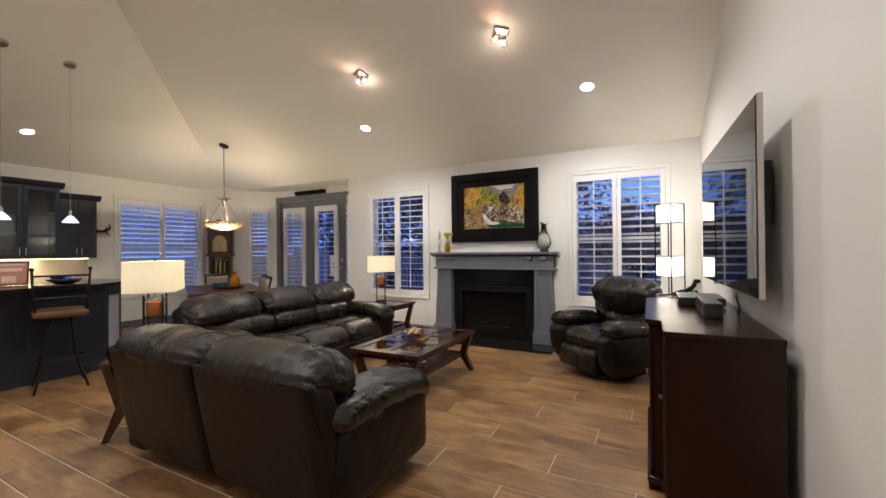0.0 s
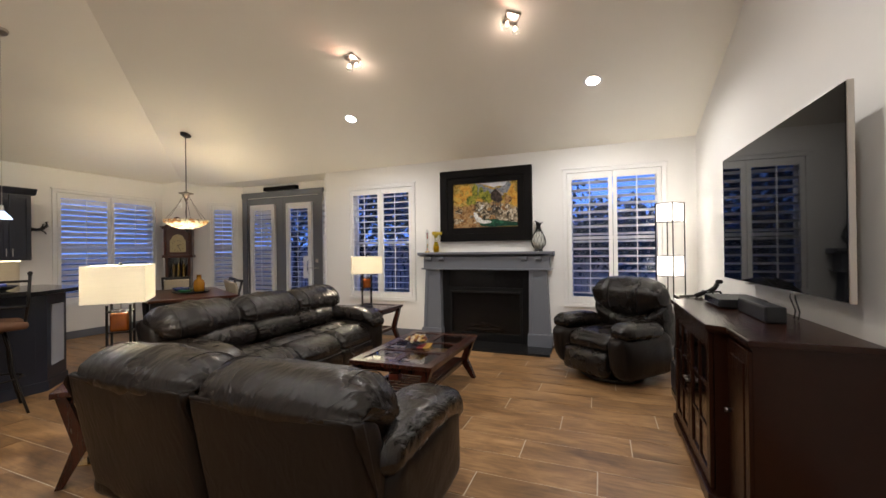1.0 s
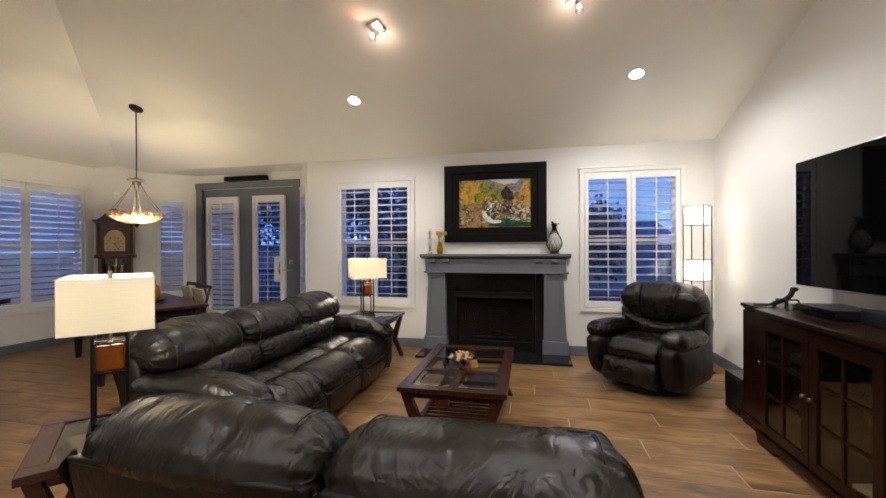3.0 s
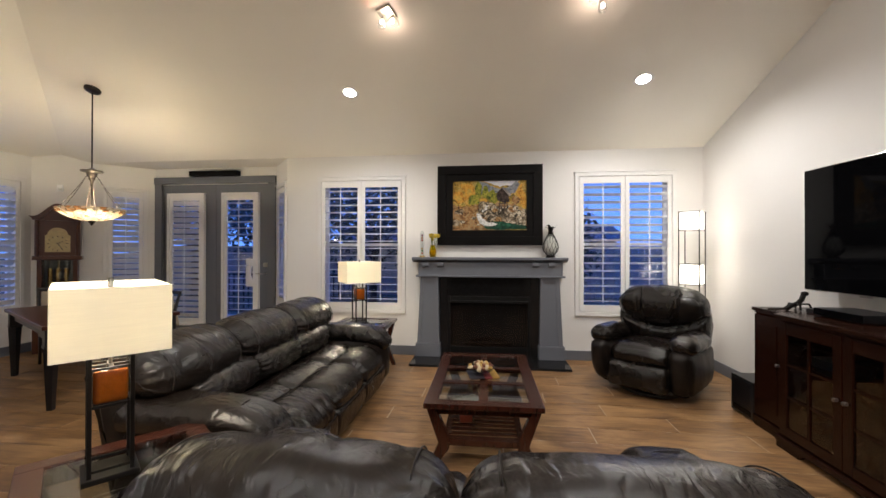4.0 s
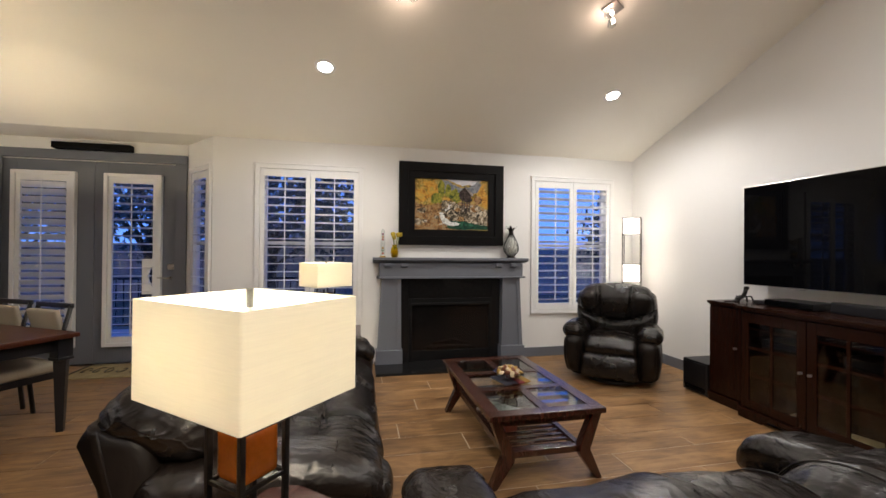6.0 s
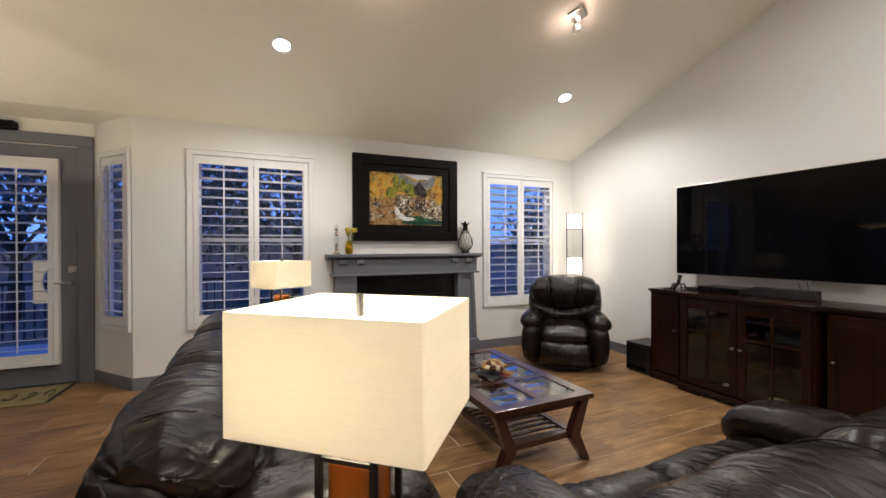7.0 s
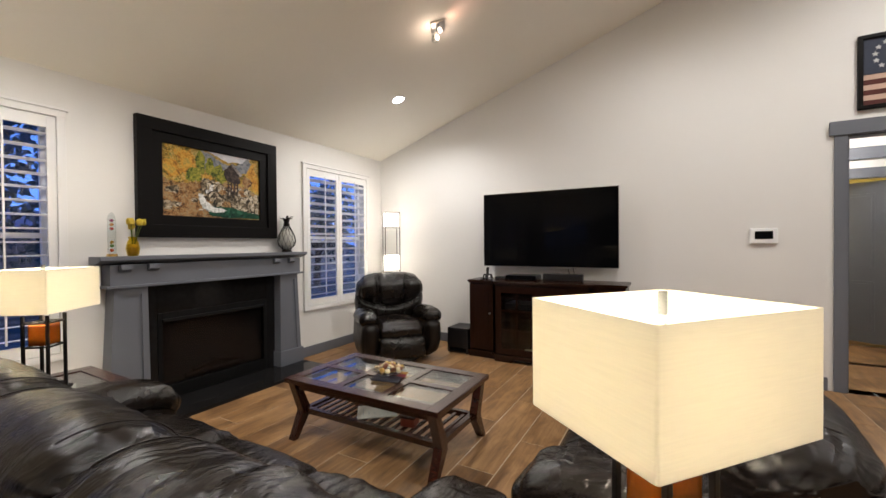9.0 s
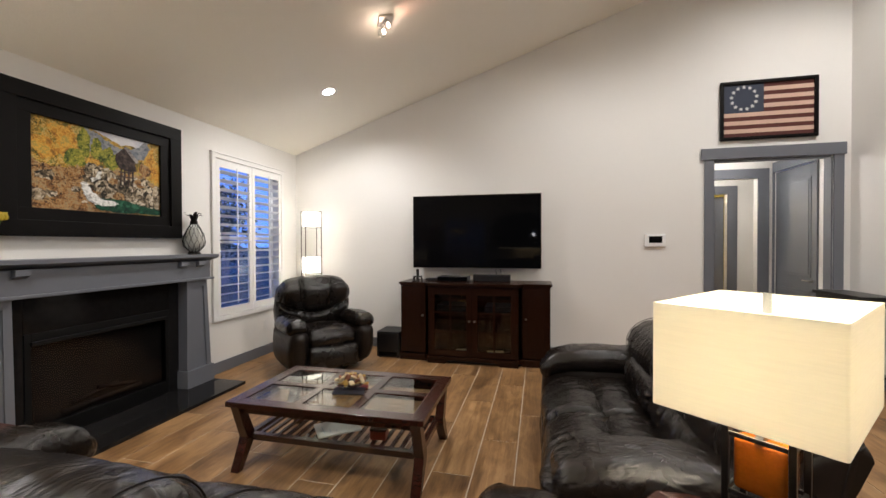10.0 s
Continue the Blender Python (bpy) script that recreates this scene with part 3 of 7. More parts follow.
def window(name, x, y, rz, width, z0, z1, panels, tilt, label, depth=0.15, pitch=0.1):
    """The window stands with its room-side face at local y = 0; x runs along the wall from its left end."""
    w = structure(thing(name, label, "window", x, y, 0, rz), label, "window")
    f, lip = 0.055, 0.03
    b = box(0, width, -lip, 0, z0, z0 + f, 0.006)
    box(0, width, -lip, 0, z1 - f, z1, 0.006, b)
    box(0, f, -lip + 0.001, 0, z0 + f - 0.004, z1 - f + 0.004, 0.006, b)
    box(width - f, width, -lip + 0.001, 0, z0 + f - 0.004, z1 - f + 0.004, 0.006, b)
    part("window_frame", b, M_WHITE, w)
    part("window_sill", box(-0.015, width + 0.015, -lip - 0.012, -0.001, z1 - 0.004, z1 + 0.014, 0.004), M_WHITE, w, "slim moulding along the head of the shutter frame")
    gap = 0.006
    pw = (width - 2 * f - gap * (panels + 1)) / panels
    for i in range(panels):
        a = f + gap + i * (pw + gap)
        shutter_panel(w, a, a + pw, -0.022, z0 + f + gap, z1 - f - gap, tilt, pitch=pitch)
    # sash and glass behind the shutters
    g = depth - 0.03
    s = box(0.075, 0.115, g - 0.02, g + 0.02, z0 + 0.07, z1 - 0.07)
    box(width - 0.115, width - 0.075, g - 0.02, g + 0.02, z0 + 0.07, z1 - 0.07, 0, s)
    box(0.115, width - 0.115, g - 0.02, g + 0.02, z0 + 0.07, z0 + 0.11, 0, s)
    box(0.115, width - 0.115, g - 0.02, g + 0.02, z1 - 0.11, z1 - 0.07, 0, s)
    box(0.115, width - 0.115, g - 0.02, g + 0.02, (z0 + z1) / 2 - 0.02, (z0 + z1) / 2 + 0.02, 0, s)
    part("sash", s, M_WHITE, w)
    pane = part("pane", box(0.11, width - 0.11, g - 0.003, g + 0.003, z0 + 0.1, z1 - 0.1), M_GLASS, w)
    pane.visible_shadow = False
    return w


window("window_1", WIN_L[0], WY, 0, WIN_L[1] - WIN_L[0], WIN_L[2], WIN_L[3], 2, -5, "white double-hung window with open plantation shutters")
window("window_2", WIN_R[0], WY, 0, WIN_R[1] - WIN_R[0], WIN_R[2], WIN_R[3], 2, -17, "white window with open plantation shutters beside the fireplace")
window("window_3", LX, BW[0], 90, BW[1] - BW[0], BW[2], BW[3], 2, -54, "wide window with half-closed white plantation shutters", pitch=0.088)
window("window_4", LX + SW[0] * 0.731, 5.45 + SW[0] * 0.682, 43.03, SW[1] - SW[0], SW[2], SW[3], 1, -54, "narrow window with tilted white plantation shutter", pitch=0.088)
window("window_5", -4.96 + NW[0] * 0.6555, NICHE - NW[0] * 0.7552, -49.04, NW[1] - NW[0], NW[2], NW[3], 1, -5, "narrow niche window with an open white shutter", 0.07)

# french doors
d = structure(thing("door_1", "pair of slate grey french doors with white shutters", "door", 0.07, NICHE, 0), "pair of slate grey french doors with white shutters", "door")
b = box(-7.115, -6.99, -0.03, 0, 0, 2.50, 0.004)
box(-5.16, -5.035, -0.03, 0, 0, 2.50, 0.004, b)
part("door_casing", b, M_GREY, d)
part("door_header", box(-7.118, -5.032, -0.045, 0, 2.495, 2.605, 0.006), M_GREY, d)
for x0, x1, s0, s1, knob in ((-7.015, -6.075, -6.90, -6.25, 0), (-6.070, -5.13, -5.95, -5.32, 1)):
    a, e = s0 + 0.03, s1 - 0.03
    b = box(x0, a, 0.03, 0.075, 0.01, 2.50, 0.003)
    box(e, x1, 0.03, 0.075, 0.01, 2.50, 0.003, b)
    box(a - 0.001, e + 0.001, 0.032, 0.073, 0.01, 0.30, 0.002, b)
    box(a - 0.001, e + 0.001, 0.032, 0.073, 2.30, 2.499, 0.002, b)
    leaf = part("door_leaf", b, M_GREY, d)
    pane = part("pane", box(a - 0.01, e + 0.01, 0.049, 0.055, 0.28, 2.32), M_GLASS, leaf)
    pane.visible_shadow = False
    f = 0.045
    b = box(s0, s0 + f, -0.03, 0.028, 0.22, 2.35, 0.005)
    box(s1 - f, s1, -0.03, 0.028, 0.22, 2.35, 0.005, b)
    box(s0 + f, s1 - f, -0.029, 0.027, 0.22, 0.22 + f, 0.004, b)
    box(s0 + f, s1 - f, -0.029, 0.027, 2.35 - f, 2.35, 0.004, b)
    part("shutter_frame", b, M_WHITE, d)
    p = shutter_panel(d, s0 + f + 0.004, s1 - f - 0.004, -0.018, 0.22 + f, 2.35 - f, -52 if not knob else -9, 0.045, 0.075, 0.098 if knob else 0.088)
    if knob:
        arc = [(s1 - 0.03, 1.30), (s1 - 0.20, 1.30), (s1 - 0.20, 0.86), (s1 - 0.03, 0.86)]
        part("handle_cutout", prism(arc + [(s1 - 0.03 - 0.105 * math.sin(k * math.pi / 12), 1.08 - 0.15 * math.cos(k * math.pi / 12)) for k in range(13)], "y", -0.032, 0.0, 0), M_WHITE, d, "white shutter cut-out round the door handle")
        h = cyl((-5.225, 0.03, 1.06), (-5.225, -0.05, 1.06), 0.012)
        cyl((-5.225, -0.05, 1.06), (-5.345, -0.055, 1.065), 0.009, bm=h)
        part("door_handle", h, M_STEEL, d, soft=True, angle=40)
        part("deadbolt", cyl((-5.225, 0.03, 1.20), (-5.225, 0.0, 1.20), 0.03, bm=box(-5.26, -5.19, 0.02, 0.031, 1.165, 1.235, 0.004)), M_STEEL, d, soft=True, angle=40)
shade_box = thing("blind_cassette", "dark brown blind cassette above the french doors", "blind", -5.97, NICHE - 0.06, 2.612)
part("cassette", box(-0.41, 0.41, -0.05, 0.05, 0, 0.075, 0.008), M_FRAME, shade_box)

# ---------------------------------------------------------------- fireplace
fp = thing("fireplace", "slate grey craftsman mantel around a black granite gas fireplace", "fireplace", 0, WY, 0)
part("mantel_shelf", prism([(-0.002, 1.275), (-0.10, 1.275), (-0.175, 1.295), (-0.20, 1.305), (-0.22, 1.312), (-0.22, 1.342), (-0.002, 1.342)], "x", -2.65, -0.64, 0.003), M_GREY, fp)
part("frieze", box(-2.57, -0.70, -0.16, -0.002, 1.105, 1.275, 0.003), M_GREY, fp)
part("ledge", box(-2.60, -0.67, -0.185, -0.002, 1.083, 1.105, 0.004), M_GREY, fp)
for x in (-2.47, -2.27, -1.04, -0.84):
    part("corbel", prism([(-0.16, 1.275), (-0.205, 1.275), (-0.205, 1.235), (-0.16, 1.215)], "x", x - 0.04, x + 0.04, 0.002), M_GREY, fp)
for s in (-1, 1):
    c = -1.64
    def X(v):
        return c + s * v
    top_in, top_out, bot_in, bot_out = 0.665, 0.90, 0.655, 0.945
    p = part("pilaster", prism([(X(top_in), 1.083), (X(top_out), 1.083), (X(bot_out), 0.20), (X(bot_in), 0.20)], "y", -0.14, -0.002, 0.003), M_GREY, fp)
    b = prism([(X(top_in), 1.083), (X(top_in + 0.045), 1.083), (X(bot_in + 0.05), 0.2), (X(bot_in), 0.2)], "y", -0.155, -0.139)
    prism([(X(top_out - 0.045), 1.083), (X(top_out), 1.083), (X(bot_out), 0.2), (X(bot_out - 0.05), 0.2)], "y", -0.155, -0.139, 0, b)
    prism([(X(top_in + 0.045), 1.083), (X(top_out - 0.045), 1.083), (X(top_out - 0.042), 1.02), (X(top_in + 0.045), 1.02)], "y", -0.154, -0.139, 0, b)
    part("raised_border", b, M_GREY, p)
    part("plinth", box(min(X(0.64), X(0.965)), max(X(0.64), X(0.965)), -0.175, -0.002, 0.03, 0.20, 0.004), M_GREY, fp)
for x0, x1, z0 in ((-2.30, -2.191, 0.03), (-1.089, -0.98, 0.03), (-2.19, -1.09, 0.82)):
    part("granite_slab", box(x0, x1, -0.05, -0.002, z0, 1.08, 0.001), M_GRANITE, fp)
b = box(-2.19, -2.15, -0.06, -0.004, 0.03, 0.82, 0.004)
box(-1.13, -1.09, -0.06, -0.004, 0.03, 0.82, 0.004, b)
box(-2.15, -1.13, -0.06, -0.004, 0.76, 0.82, 0.004, b)
box(-2.15, -1.13, -0.06, -0.004, 0.03, 0.15, 0.004, b)
part("firebox_frame", b, M_SOOT, fp)
part("firebox_hood", box(-2.16, -1.12, -0.085, -0.06, 0.735, 0.765, 0.006), M_SOOT, fp)
part("firebox_back", box(-2.15, -1.13, -0.012, -0.004, 0.15, 0.76), material("smoked_firebrick", (0.022, 0.018, 0.016), 0.85, vary=0.3, scale=7, bump=0.3), fp)
for x0, z0, x1, z1, y, r in ((-1.95, 0.19, -1.35, 0.20, -0.028, 0.022), (-1.88, 0.235, -1.55, 0.29, -0.028, 0.018), (-1.70, 0.29, -1.40, 0.235, -0.028, 0.018)):
    part("gas_log", cyl((x0, y, z0), (x1, y, z1), r, r * 0.8, 10), M_LOG, fp, soft=True)
fg = part("fire_glass", box(-2.15, -1.13, -0.056, -0.052, 0.15, 0.76), pane_glass("fire_glass", (0.7, 0.7, 0.7), 0.12, 1.35), fp)
part("hearth_slab", box(-2.62, -0.66, -0.545, -0.002, 0.0, 0.03, 0.003), M_GRANITE, fp)

# painting over the mantel
pic = thing("framed_painting", "autumn mill landscape in a wide black stepped frame", "painting", -1.633, WY - 0.002, 2.035)
def rim(x, z, w, y0, y1):
    b = box(-x, x, y0, y1, z - w, z, 0.004)
    box(-x, x, y0, y1, -z, -z + w, 0.004, b)
    box(-x, -x + w, y0 + 0.001, y1, -z + w - 0.005, z - w + 0.005, 0.004, b)
    box(x - w, x, y0 + 0.001, y1, -z + w - 0.005, z - w + 0.005, 0.004, b)
    return b
part("outer_frame", rim(0.695, 0.533, 0.115, -0.065, -0.001), M_FRAME, pic)
part("inner_frame", rim(0.585, 0.425, 0.095, -0.045, -0.001), M_FRAME, pic)


def picture_paint(name, colors, scale, dab=26.0, cell=0.34, lines=0.0):
    """Brush dabs: broad drifts of colour broken into small strokes, with optional dark gaps."""
    m = bpy.data.materials.new(name)
    m.use_nodes = True
    nt = m.node_tree
    N, L = nt.nodes.new, nt.links.new
    bs = nt.nodes["Principled BSDF"]
    bs.inputs["Roughness"].default_value = 0.5
    bs.inputs["Specular IOR Level"].default_value = 0.25
    co, nz, wz, ad, vo, ed, ml, rp = [N("ShaderNode" + k) for k in ("TexCoord", "TexNoise", "TexNoise", "VectorMath", "TexVoronoi", "TexVoronoi", "Math", "ValToRGB")]
    nz.inputs["Scale"].default_value, nz.inputs["Detail"].default_value = scale * 1.6, 9
    nz.inputs["Roughness"].default_value, nz.inputs["Distortion"].default_value = 0.68, 0.5
    wz.inputs["Scale"].default_value, wz.inputs["Detail"].default_value = dab * 0.8, 3
    ad.operation = "MULTIPLY_ADD"
    ad.inputs[1].default_value = (0.09, 0.09, 0.09)
    L(co.outputs["Object"], wz.inputs["Vector"])
    L(wz.outputs["Color"], ad.inputs[0])
    L(co.outputs["Object"], ad.inputs[2])
    L(co.outputs["Object"], nz.inputs["Vector"])
    ed.feature = "DISTANCE_TO_EDGE"
    for v in (vo, ed):
        v.inputs["Scale"].default_value = dab
        L(ad.outputs[0], v.inputs["Vector"])
    ml.operation, ml.inputs[1].default_value = "MULTIPLY_ADD", cell
    shift = N("ShaderNodeMath")
    shift.operation, shift.inputs[1].default_value = "SUBTRACT", cell * 0.5
    L(vo.outputs["Color"], ml.inputs[0])
    L(nz.outputs[0], ml.inputs[2])
    L(ml.outputs[0], shift.inputs[0])
    L(shift.outputs[0], rp.inputs[0])
    el = rp.color_ramp.elements
    el[0].position, el[0].color = 0.33, (*colors[0], 1)
    el[1].position, el[1].color = 0.67, (*colors[-1], 1)
    for k, col in enumerate(colors[1:-1]):
        e = el.new(0.33 + 0.34 * (k + 1) / (len(colors) - 1))
        e.color = (*col, 1)
    out = rp.outputs[0]
    if lines:
        mr, mx = N("ShaderNodeMapRange"), N("ShaderNodeMix")
        mr.inputs["From Max"].default_value = lines
        L(ed.outputs["Distance"], mr.inputs[0])
        mx.data_type = "RGBA"
        mx.inputs["A"].default_value = (*[v * 0.6 for v in colors[0]], 1)
        L(mr.outputs[0], mx.inputs["Factor"])
        L(out, mx.inputs["B"])
        out = mx.outputs["Result"]
    L(out, bs.inputs["Base Color"])
    return m


P_FOREST = picture_paint("autumn_foliage", [(0.07, 0.06, 0.012), (0.18, 0.14, 0.02), (0.34, 0.20, 0.03), (0.60, 0.33, 0.05), (0.62, 0.45, 0.16), (0.20, 0.20, 0.04)], 6, 60)
P_BRUSH = picture_paint("painted_brush", [(0.05, 0.025, 0.012), (0.20, 0.09, 0.03), (0.36, 0.18, 0.06), (0.46, 0.30, 0.14), (0.30, 0.22, 0.12)], 8, 60, 0.4)
P_ROCK = picture_paint("painted_rocks", [(0.022, 0.018, 0.012), (0.10, 0.075, 0.045), (0.26, 0.20, 0.13), (0.46, 0.37, 0.26), (0.66, 0.58, 0.45)], 9, 34, 0.6, 0.05)
P_SKY = picture_paint("painted_sky", [(0.55, 0.57, 0.64), (0.70, 0.70, 0.74), (0.80, 0.79, 0.80)], 3, 12, 0.2)
P_HILL = picture_paint("painted_hill", [(0.10, 0.12, 0.15), (0.20, 0.22, 0.26), (0.34, 0.34, 0.34)], 7, 30, 0.3)
P_MILL = picture_paint("painted_timber", [(0.012, 0.008, 0.007), (0.035, 0.022, 0.018), (0.09, 0.06, 0.05)], 20, 60, 0.4)
P_ROOF = picture_paint("painted_roof", [(0.10, 0.09, 0.09), (0.24, 0.21, 0.20), (0.40, 0.36, 0.34)], 14, 50, 0.3)
P_WATER = picture_paint("painted_foam", [(0.30, 0.30, 0.28), (0.75, 0.75, 0.73), (0.92, 0.92, 0.90)], 14, 50, 0.3)
P_POOL = picture_paint("painted_pool", [(0.003, 0.022, 0.014), (0.006, 0.06, 0.03), (0.03, 0.14, 0.08)], 8, 30, 0.3)
P_GREEN = picture_paint("painted_evergreen", [(0.018, 0.035, 0.008), (0.09, 0.12, 0.015), (0.26, 0.27, 0.03), (0.46, 0.40, 0.06)], 8, 60)
P_GOLD = picture_paint("painted_gold_leaves", [(0.26, 0.12, 0.02), (0.58, 0.26, 0.03), (0.72, 0.42, 0.07), (0.40, 0.30, 0.07)], 8, 60)
part("canvas", box(-0.497, 0.497, -0.022, -0.001, -0.335, 0.335), P_FOREST, pic, "autumn forest canvas")
rng = random.Random(5)
layer_n = [0]
def patch(name, pts, mat, rough=0.0, per=7):
    """A painted shape with a ragged edge, each laid a hair above the last."""
    if rough:
        fine = []
        for i in range(len(pts)):
            (x0, z0), (x1, z1) = pts[i], pts[(i + 1) % len(pts)]
            for k in range(per):
                fine.append((x0 + (x1 - x0) * k / per + rng.uniform(-rough, rough), z0 + (z1 - z0) * k / per + rng.uniform(-rough, rough)))
        pts = fine
    layer_n[0] += 1
    pts = [(max(-0.494, min(0.494, x)), max(-0.332, min(0.332, z))) for x, z in pts]
    part(name, prism(pts, "y", -0.022 - 0.00012 * layer_n[0], -0.0215), mat, pic)
def blob(name, x, z, rx, rz, mat, rough=0.25):
    pts = []
    for k in range(11):
        a, q = 2 * math.pi * k / 11, 1 + rng.uniform(-rough, rough)
        pts.append((x + rx * q * math.cos(a), z + rz * q * math.sin(a)))
    patch(name, pts, mat, min(rx, rz) * 0.12, 3)
patch("painted_sky", [(-0.10, 0.334), (0.40, 0.334), (0.30, 0.25), (0.22, 0.27), (0.14, 0.25), (0.04, 0.285)], P_SKY, 0.004)
patch("painted_hill", [(-0.14, 0.33), (-0.06, 0.315), (0.02, 0.265), (0.12, 0.22), (0.24, 0.24), (0.30, 0.27), (0.36, 0.33), (0.44, 0.2), (0.1, 0.1), (-0.1, 0.16)], P_HILL, 0.008)
for x, z, rx, rz, m in ((-0.26, 0.20, 0.07, 0.12, P_GOLD), (-0.40, 0.12, 0.09, 0.08, P_GOLD), (-0.14, 0.20, 0.05, 0.11, P_GREEN), (-0.05, 0.17, 0.05, 0.12, P_GREEN), (-0.20, 0.08, 0.08, 0.07, P_GREEN), (0.03, 0.13, 0.045, 0.09, P_GREEN), (-0.32, 0.26, 0.06, 0.05, P_GOLD), (0.08, 0.09, 0.04, 0.07, P_GREEN), (0.40, 0.16, 0.06, 0.12, P_GOLD), (0.46, 0.05, 0.05, 0.12, P_GOLD), (0.35, 0.07, 0.05, 0.07, P_BRUSH), (-0.08, 0.06, 0.05, 0.04, P_GOLD)):
    blob("painted_tree", x, z, rx, rz, m)
patch("painted_hillside", [(-0.49, 0.02), (-0.36, -0.02), (-0.2, 0.02), (-0.05, 0.04), (0.1, 0.03), (0.25, 0.03), (0.49, -0.04), (0.49, -0.33), (-0.49, -0.33)], P_BRUSH, 0.02)
patch("painted_scree", [(-0.12, 0.05), (0.02, 0.04), (0.12, 0.0), (0.26, 0.0), (0.40, -0.06), (0.49, -0.12), (0.49, -0.27), (0.1, -0.24), (-0.02, -0.18), (-0.16, -0.10)], P_ROCK, 0.015)
for k in range(26):
    x = rng.uniform(-0.46, 0.46)
    z = rng.uniform(-0.30, -0.06) if x < -0.05 else rng.uniform(-0.22, 0.0)
    r = rng.uniform(0.018, 0.042)
    blob("painted_boulder", x, z, r * 1.3, r, P_ROCK if k % 3 else P_BRUSH)
patch("painted_mill", [(0.09, 0.13), (0.10, 0.17), (0.175, 0.245), (0.25, 0.16), (0.27, 0.05), (0.20, 0.03), (0.12, 0.06)], P_MILL, 0.003)
patch("painted_mill_roof", [(0.165, 0.235), (0.185, 0.25), (0.29, 0.14), (0.27, 0.12), (0.235, 0.155)], P_ROOF, 0.002)
for x0 in (0.135, 0.165, 0.20, 0.235):
    patch("painted_stilt", [(x0, 0.06), (x0 + 0.010, 0.06), (x0 + 0.004, -0.09), (x0 - 0.008, -0.09)], P_MILL)
for z0 in (0.02, -0.02, -0.055):
    patch("painted_brace", [(0.12, z0), (0.24, z0 + 0.004), (0.24, z0 + 0.014), (0.12, z0 + 0.010)], P_MILL)
patch("painted_pool", [(-0.02, -0.215), (0.14, -0.215), (0.30, -0.245), (0.49, -0.27), (0.49, -0.315), (0.1, -0.322), (-0.04, -0.31), (-0.08, -0.28)], P_POOL, 0.006)
patch("painted_upper_fall", [(-0.05, -0.005), (-0.02, 0.0), (-0.03, -0.06), (-0.09, -0.09), (-0.10, -0.07), (-0.06, -0.04)], P_WATER, 0.005)
patch("painted_waterfall", [(-0.175, -0.105), (-0.13, -0.10), (-0.10, -0.17), (-0.02, -0.225), (0.09, -0.235), (0.11, -0.255), (0.06, -0.275), (-0.06, -0.275), (-0.13, -0.235), (-0.16, -0.17)], P_WATER, 0.007)
patch("painted_bank", [(-0.49, -0.27), (-0.30, -0.28), (-0.14, -0.26), (-0.06, -0.315), (0.0, -0.334), (-0.49, -0.334)], P_BRUSH, 0.012)

# ---------------------------------------------------------------- television and its cabinet
tv = thing("television", "large flat black television on an articulated wall mount", "television")
far, near = Vector((0.885, 4.035, 0)), Vector((0.925, 2.375, 0))
tv.matrix_basis = pose(*((far + near) / 2)[:2], 1.597, 0, 0, math.degrees(math.atan2((near - far).y, (near - far).x)))
part("bezel", box(-0.83, 0.83, 0.002, 0.028, -0.475, 0.475, 0.004), M_STEEL, tv, "thin silver edged case")
part("screen", box(-0.824, 0.824, -0.002, 0.004, -0.469, 0.469, 0.001), M_SCREEN, tv, "glossy black screen, switched off")
part("back_cover", box(-0.52, 0.52, 0.027, 0.055, -0.40, 0.12, 0.012), M_PLASTIC, tv)
b = box(-0.30, 0.30, 0.055, 0.075, -0.22, 0.22, 0.004)
box(-0.06, 0.06, 0.07, 0.10, -0.2, 0.2, 0.004, b)
box(0.06, 0.56, 0.085, 0.125, -0.12, 0.21, 0.004, b)
part("wall_bracket", b, M_PLASTIC, tv)
for x in (-0.33, 0.33):
    part("foot", box(x - 0.03, x + 0.03, -0.004, 0.03, -0.486, -0.474, 0.003), M_STEEL, tv)

cab = thing("media_cabinet", "dark cherry breakfront media cabinet with glazed doors", "cabinet", 1.0, 0, 0)
# local x runs back from the wall towards the room as negative
Y0, Y1, B0, B1 = 2.28, 4.09, 2.65, 3.71
outline = [(0, Y0), (-0.44, Y0), (-0.44, B0 - 0.05), (-0.52, B0), (-0.52, B1), (-0.44, B1 + 0.05), (-0.44, Y1), (0, Y1)]
def grown(g):
    out = []
    for x, y in outline:
        out.append((x - g if x < 0 else x, y + (g if y > 3.18 else -g)))
    return out
part("cabinet_top", prism(grown(0.022), "z", 0.94, 0.968, 0.006), M_CHERRY, cab)
b = prism(grown(0.008), "z", 0.925, 0.94)
part("top_moulding", b, M_CHERRY, cab)
part("base_moulding", prism(grown(0.018), "z", 0.045, 0.085, 0.006), M_CHERRY, cab)
# black set-back block stands in for the shade under the raised base
part("plinth", prism([(x + 0.05 if x < 0 else x, y) for x, y in outline], "z", 0.0, 0.046), M_BLACK, cab)
for y0, y1, x in ((Y0 - 0.012, B0 - 0.05, -0.452), (B1 + 0.05, Y1 + 0.012, -0.452), (B0 - 0.01, B0 + 0.20, -0.532), (B1 - 0.20, B1 + 0.01, -0.532)):
    m = 0.05 if x < -0.5 else 0.0
    part("bracket_foot", prism([(y0, 0.046), (y1, 0.046), (y1 + (m if y0 < 3 else 0), 0.046), (y1, 0.0), (y0, 0.0), (y0 - (m if y0 > 3 else 0), 0.046)], "x", x, x + 0.03), M_CHERRY, cab)
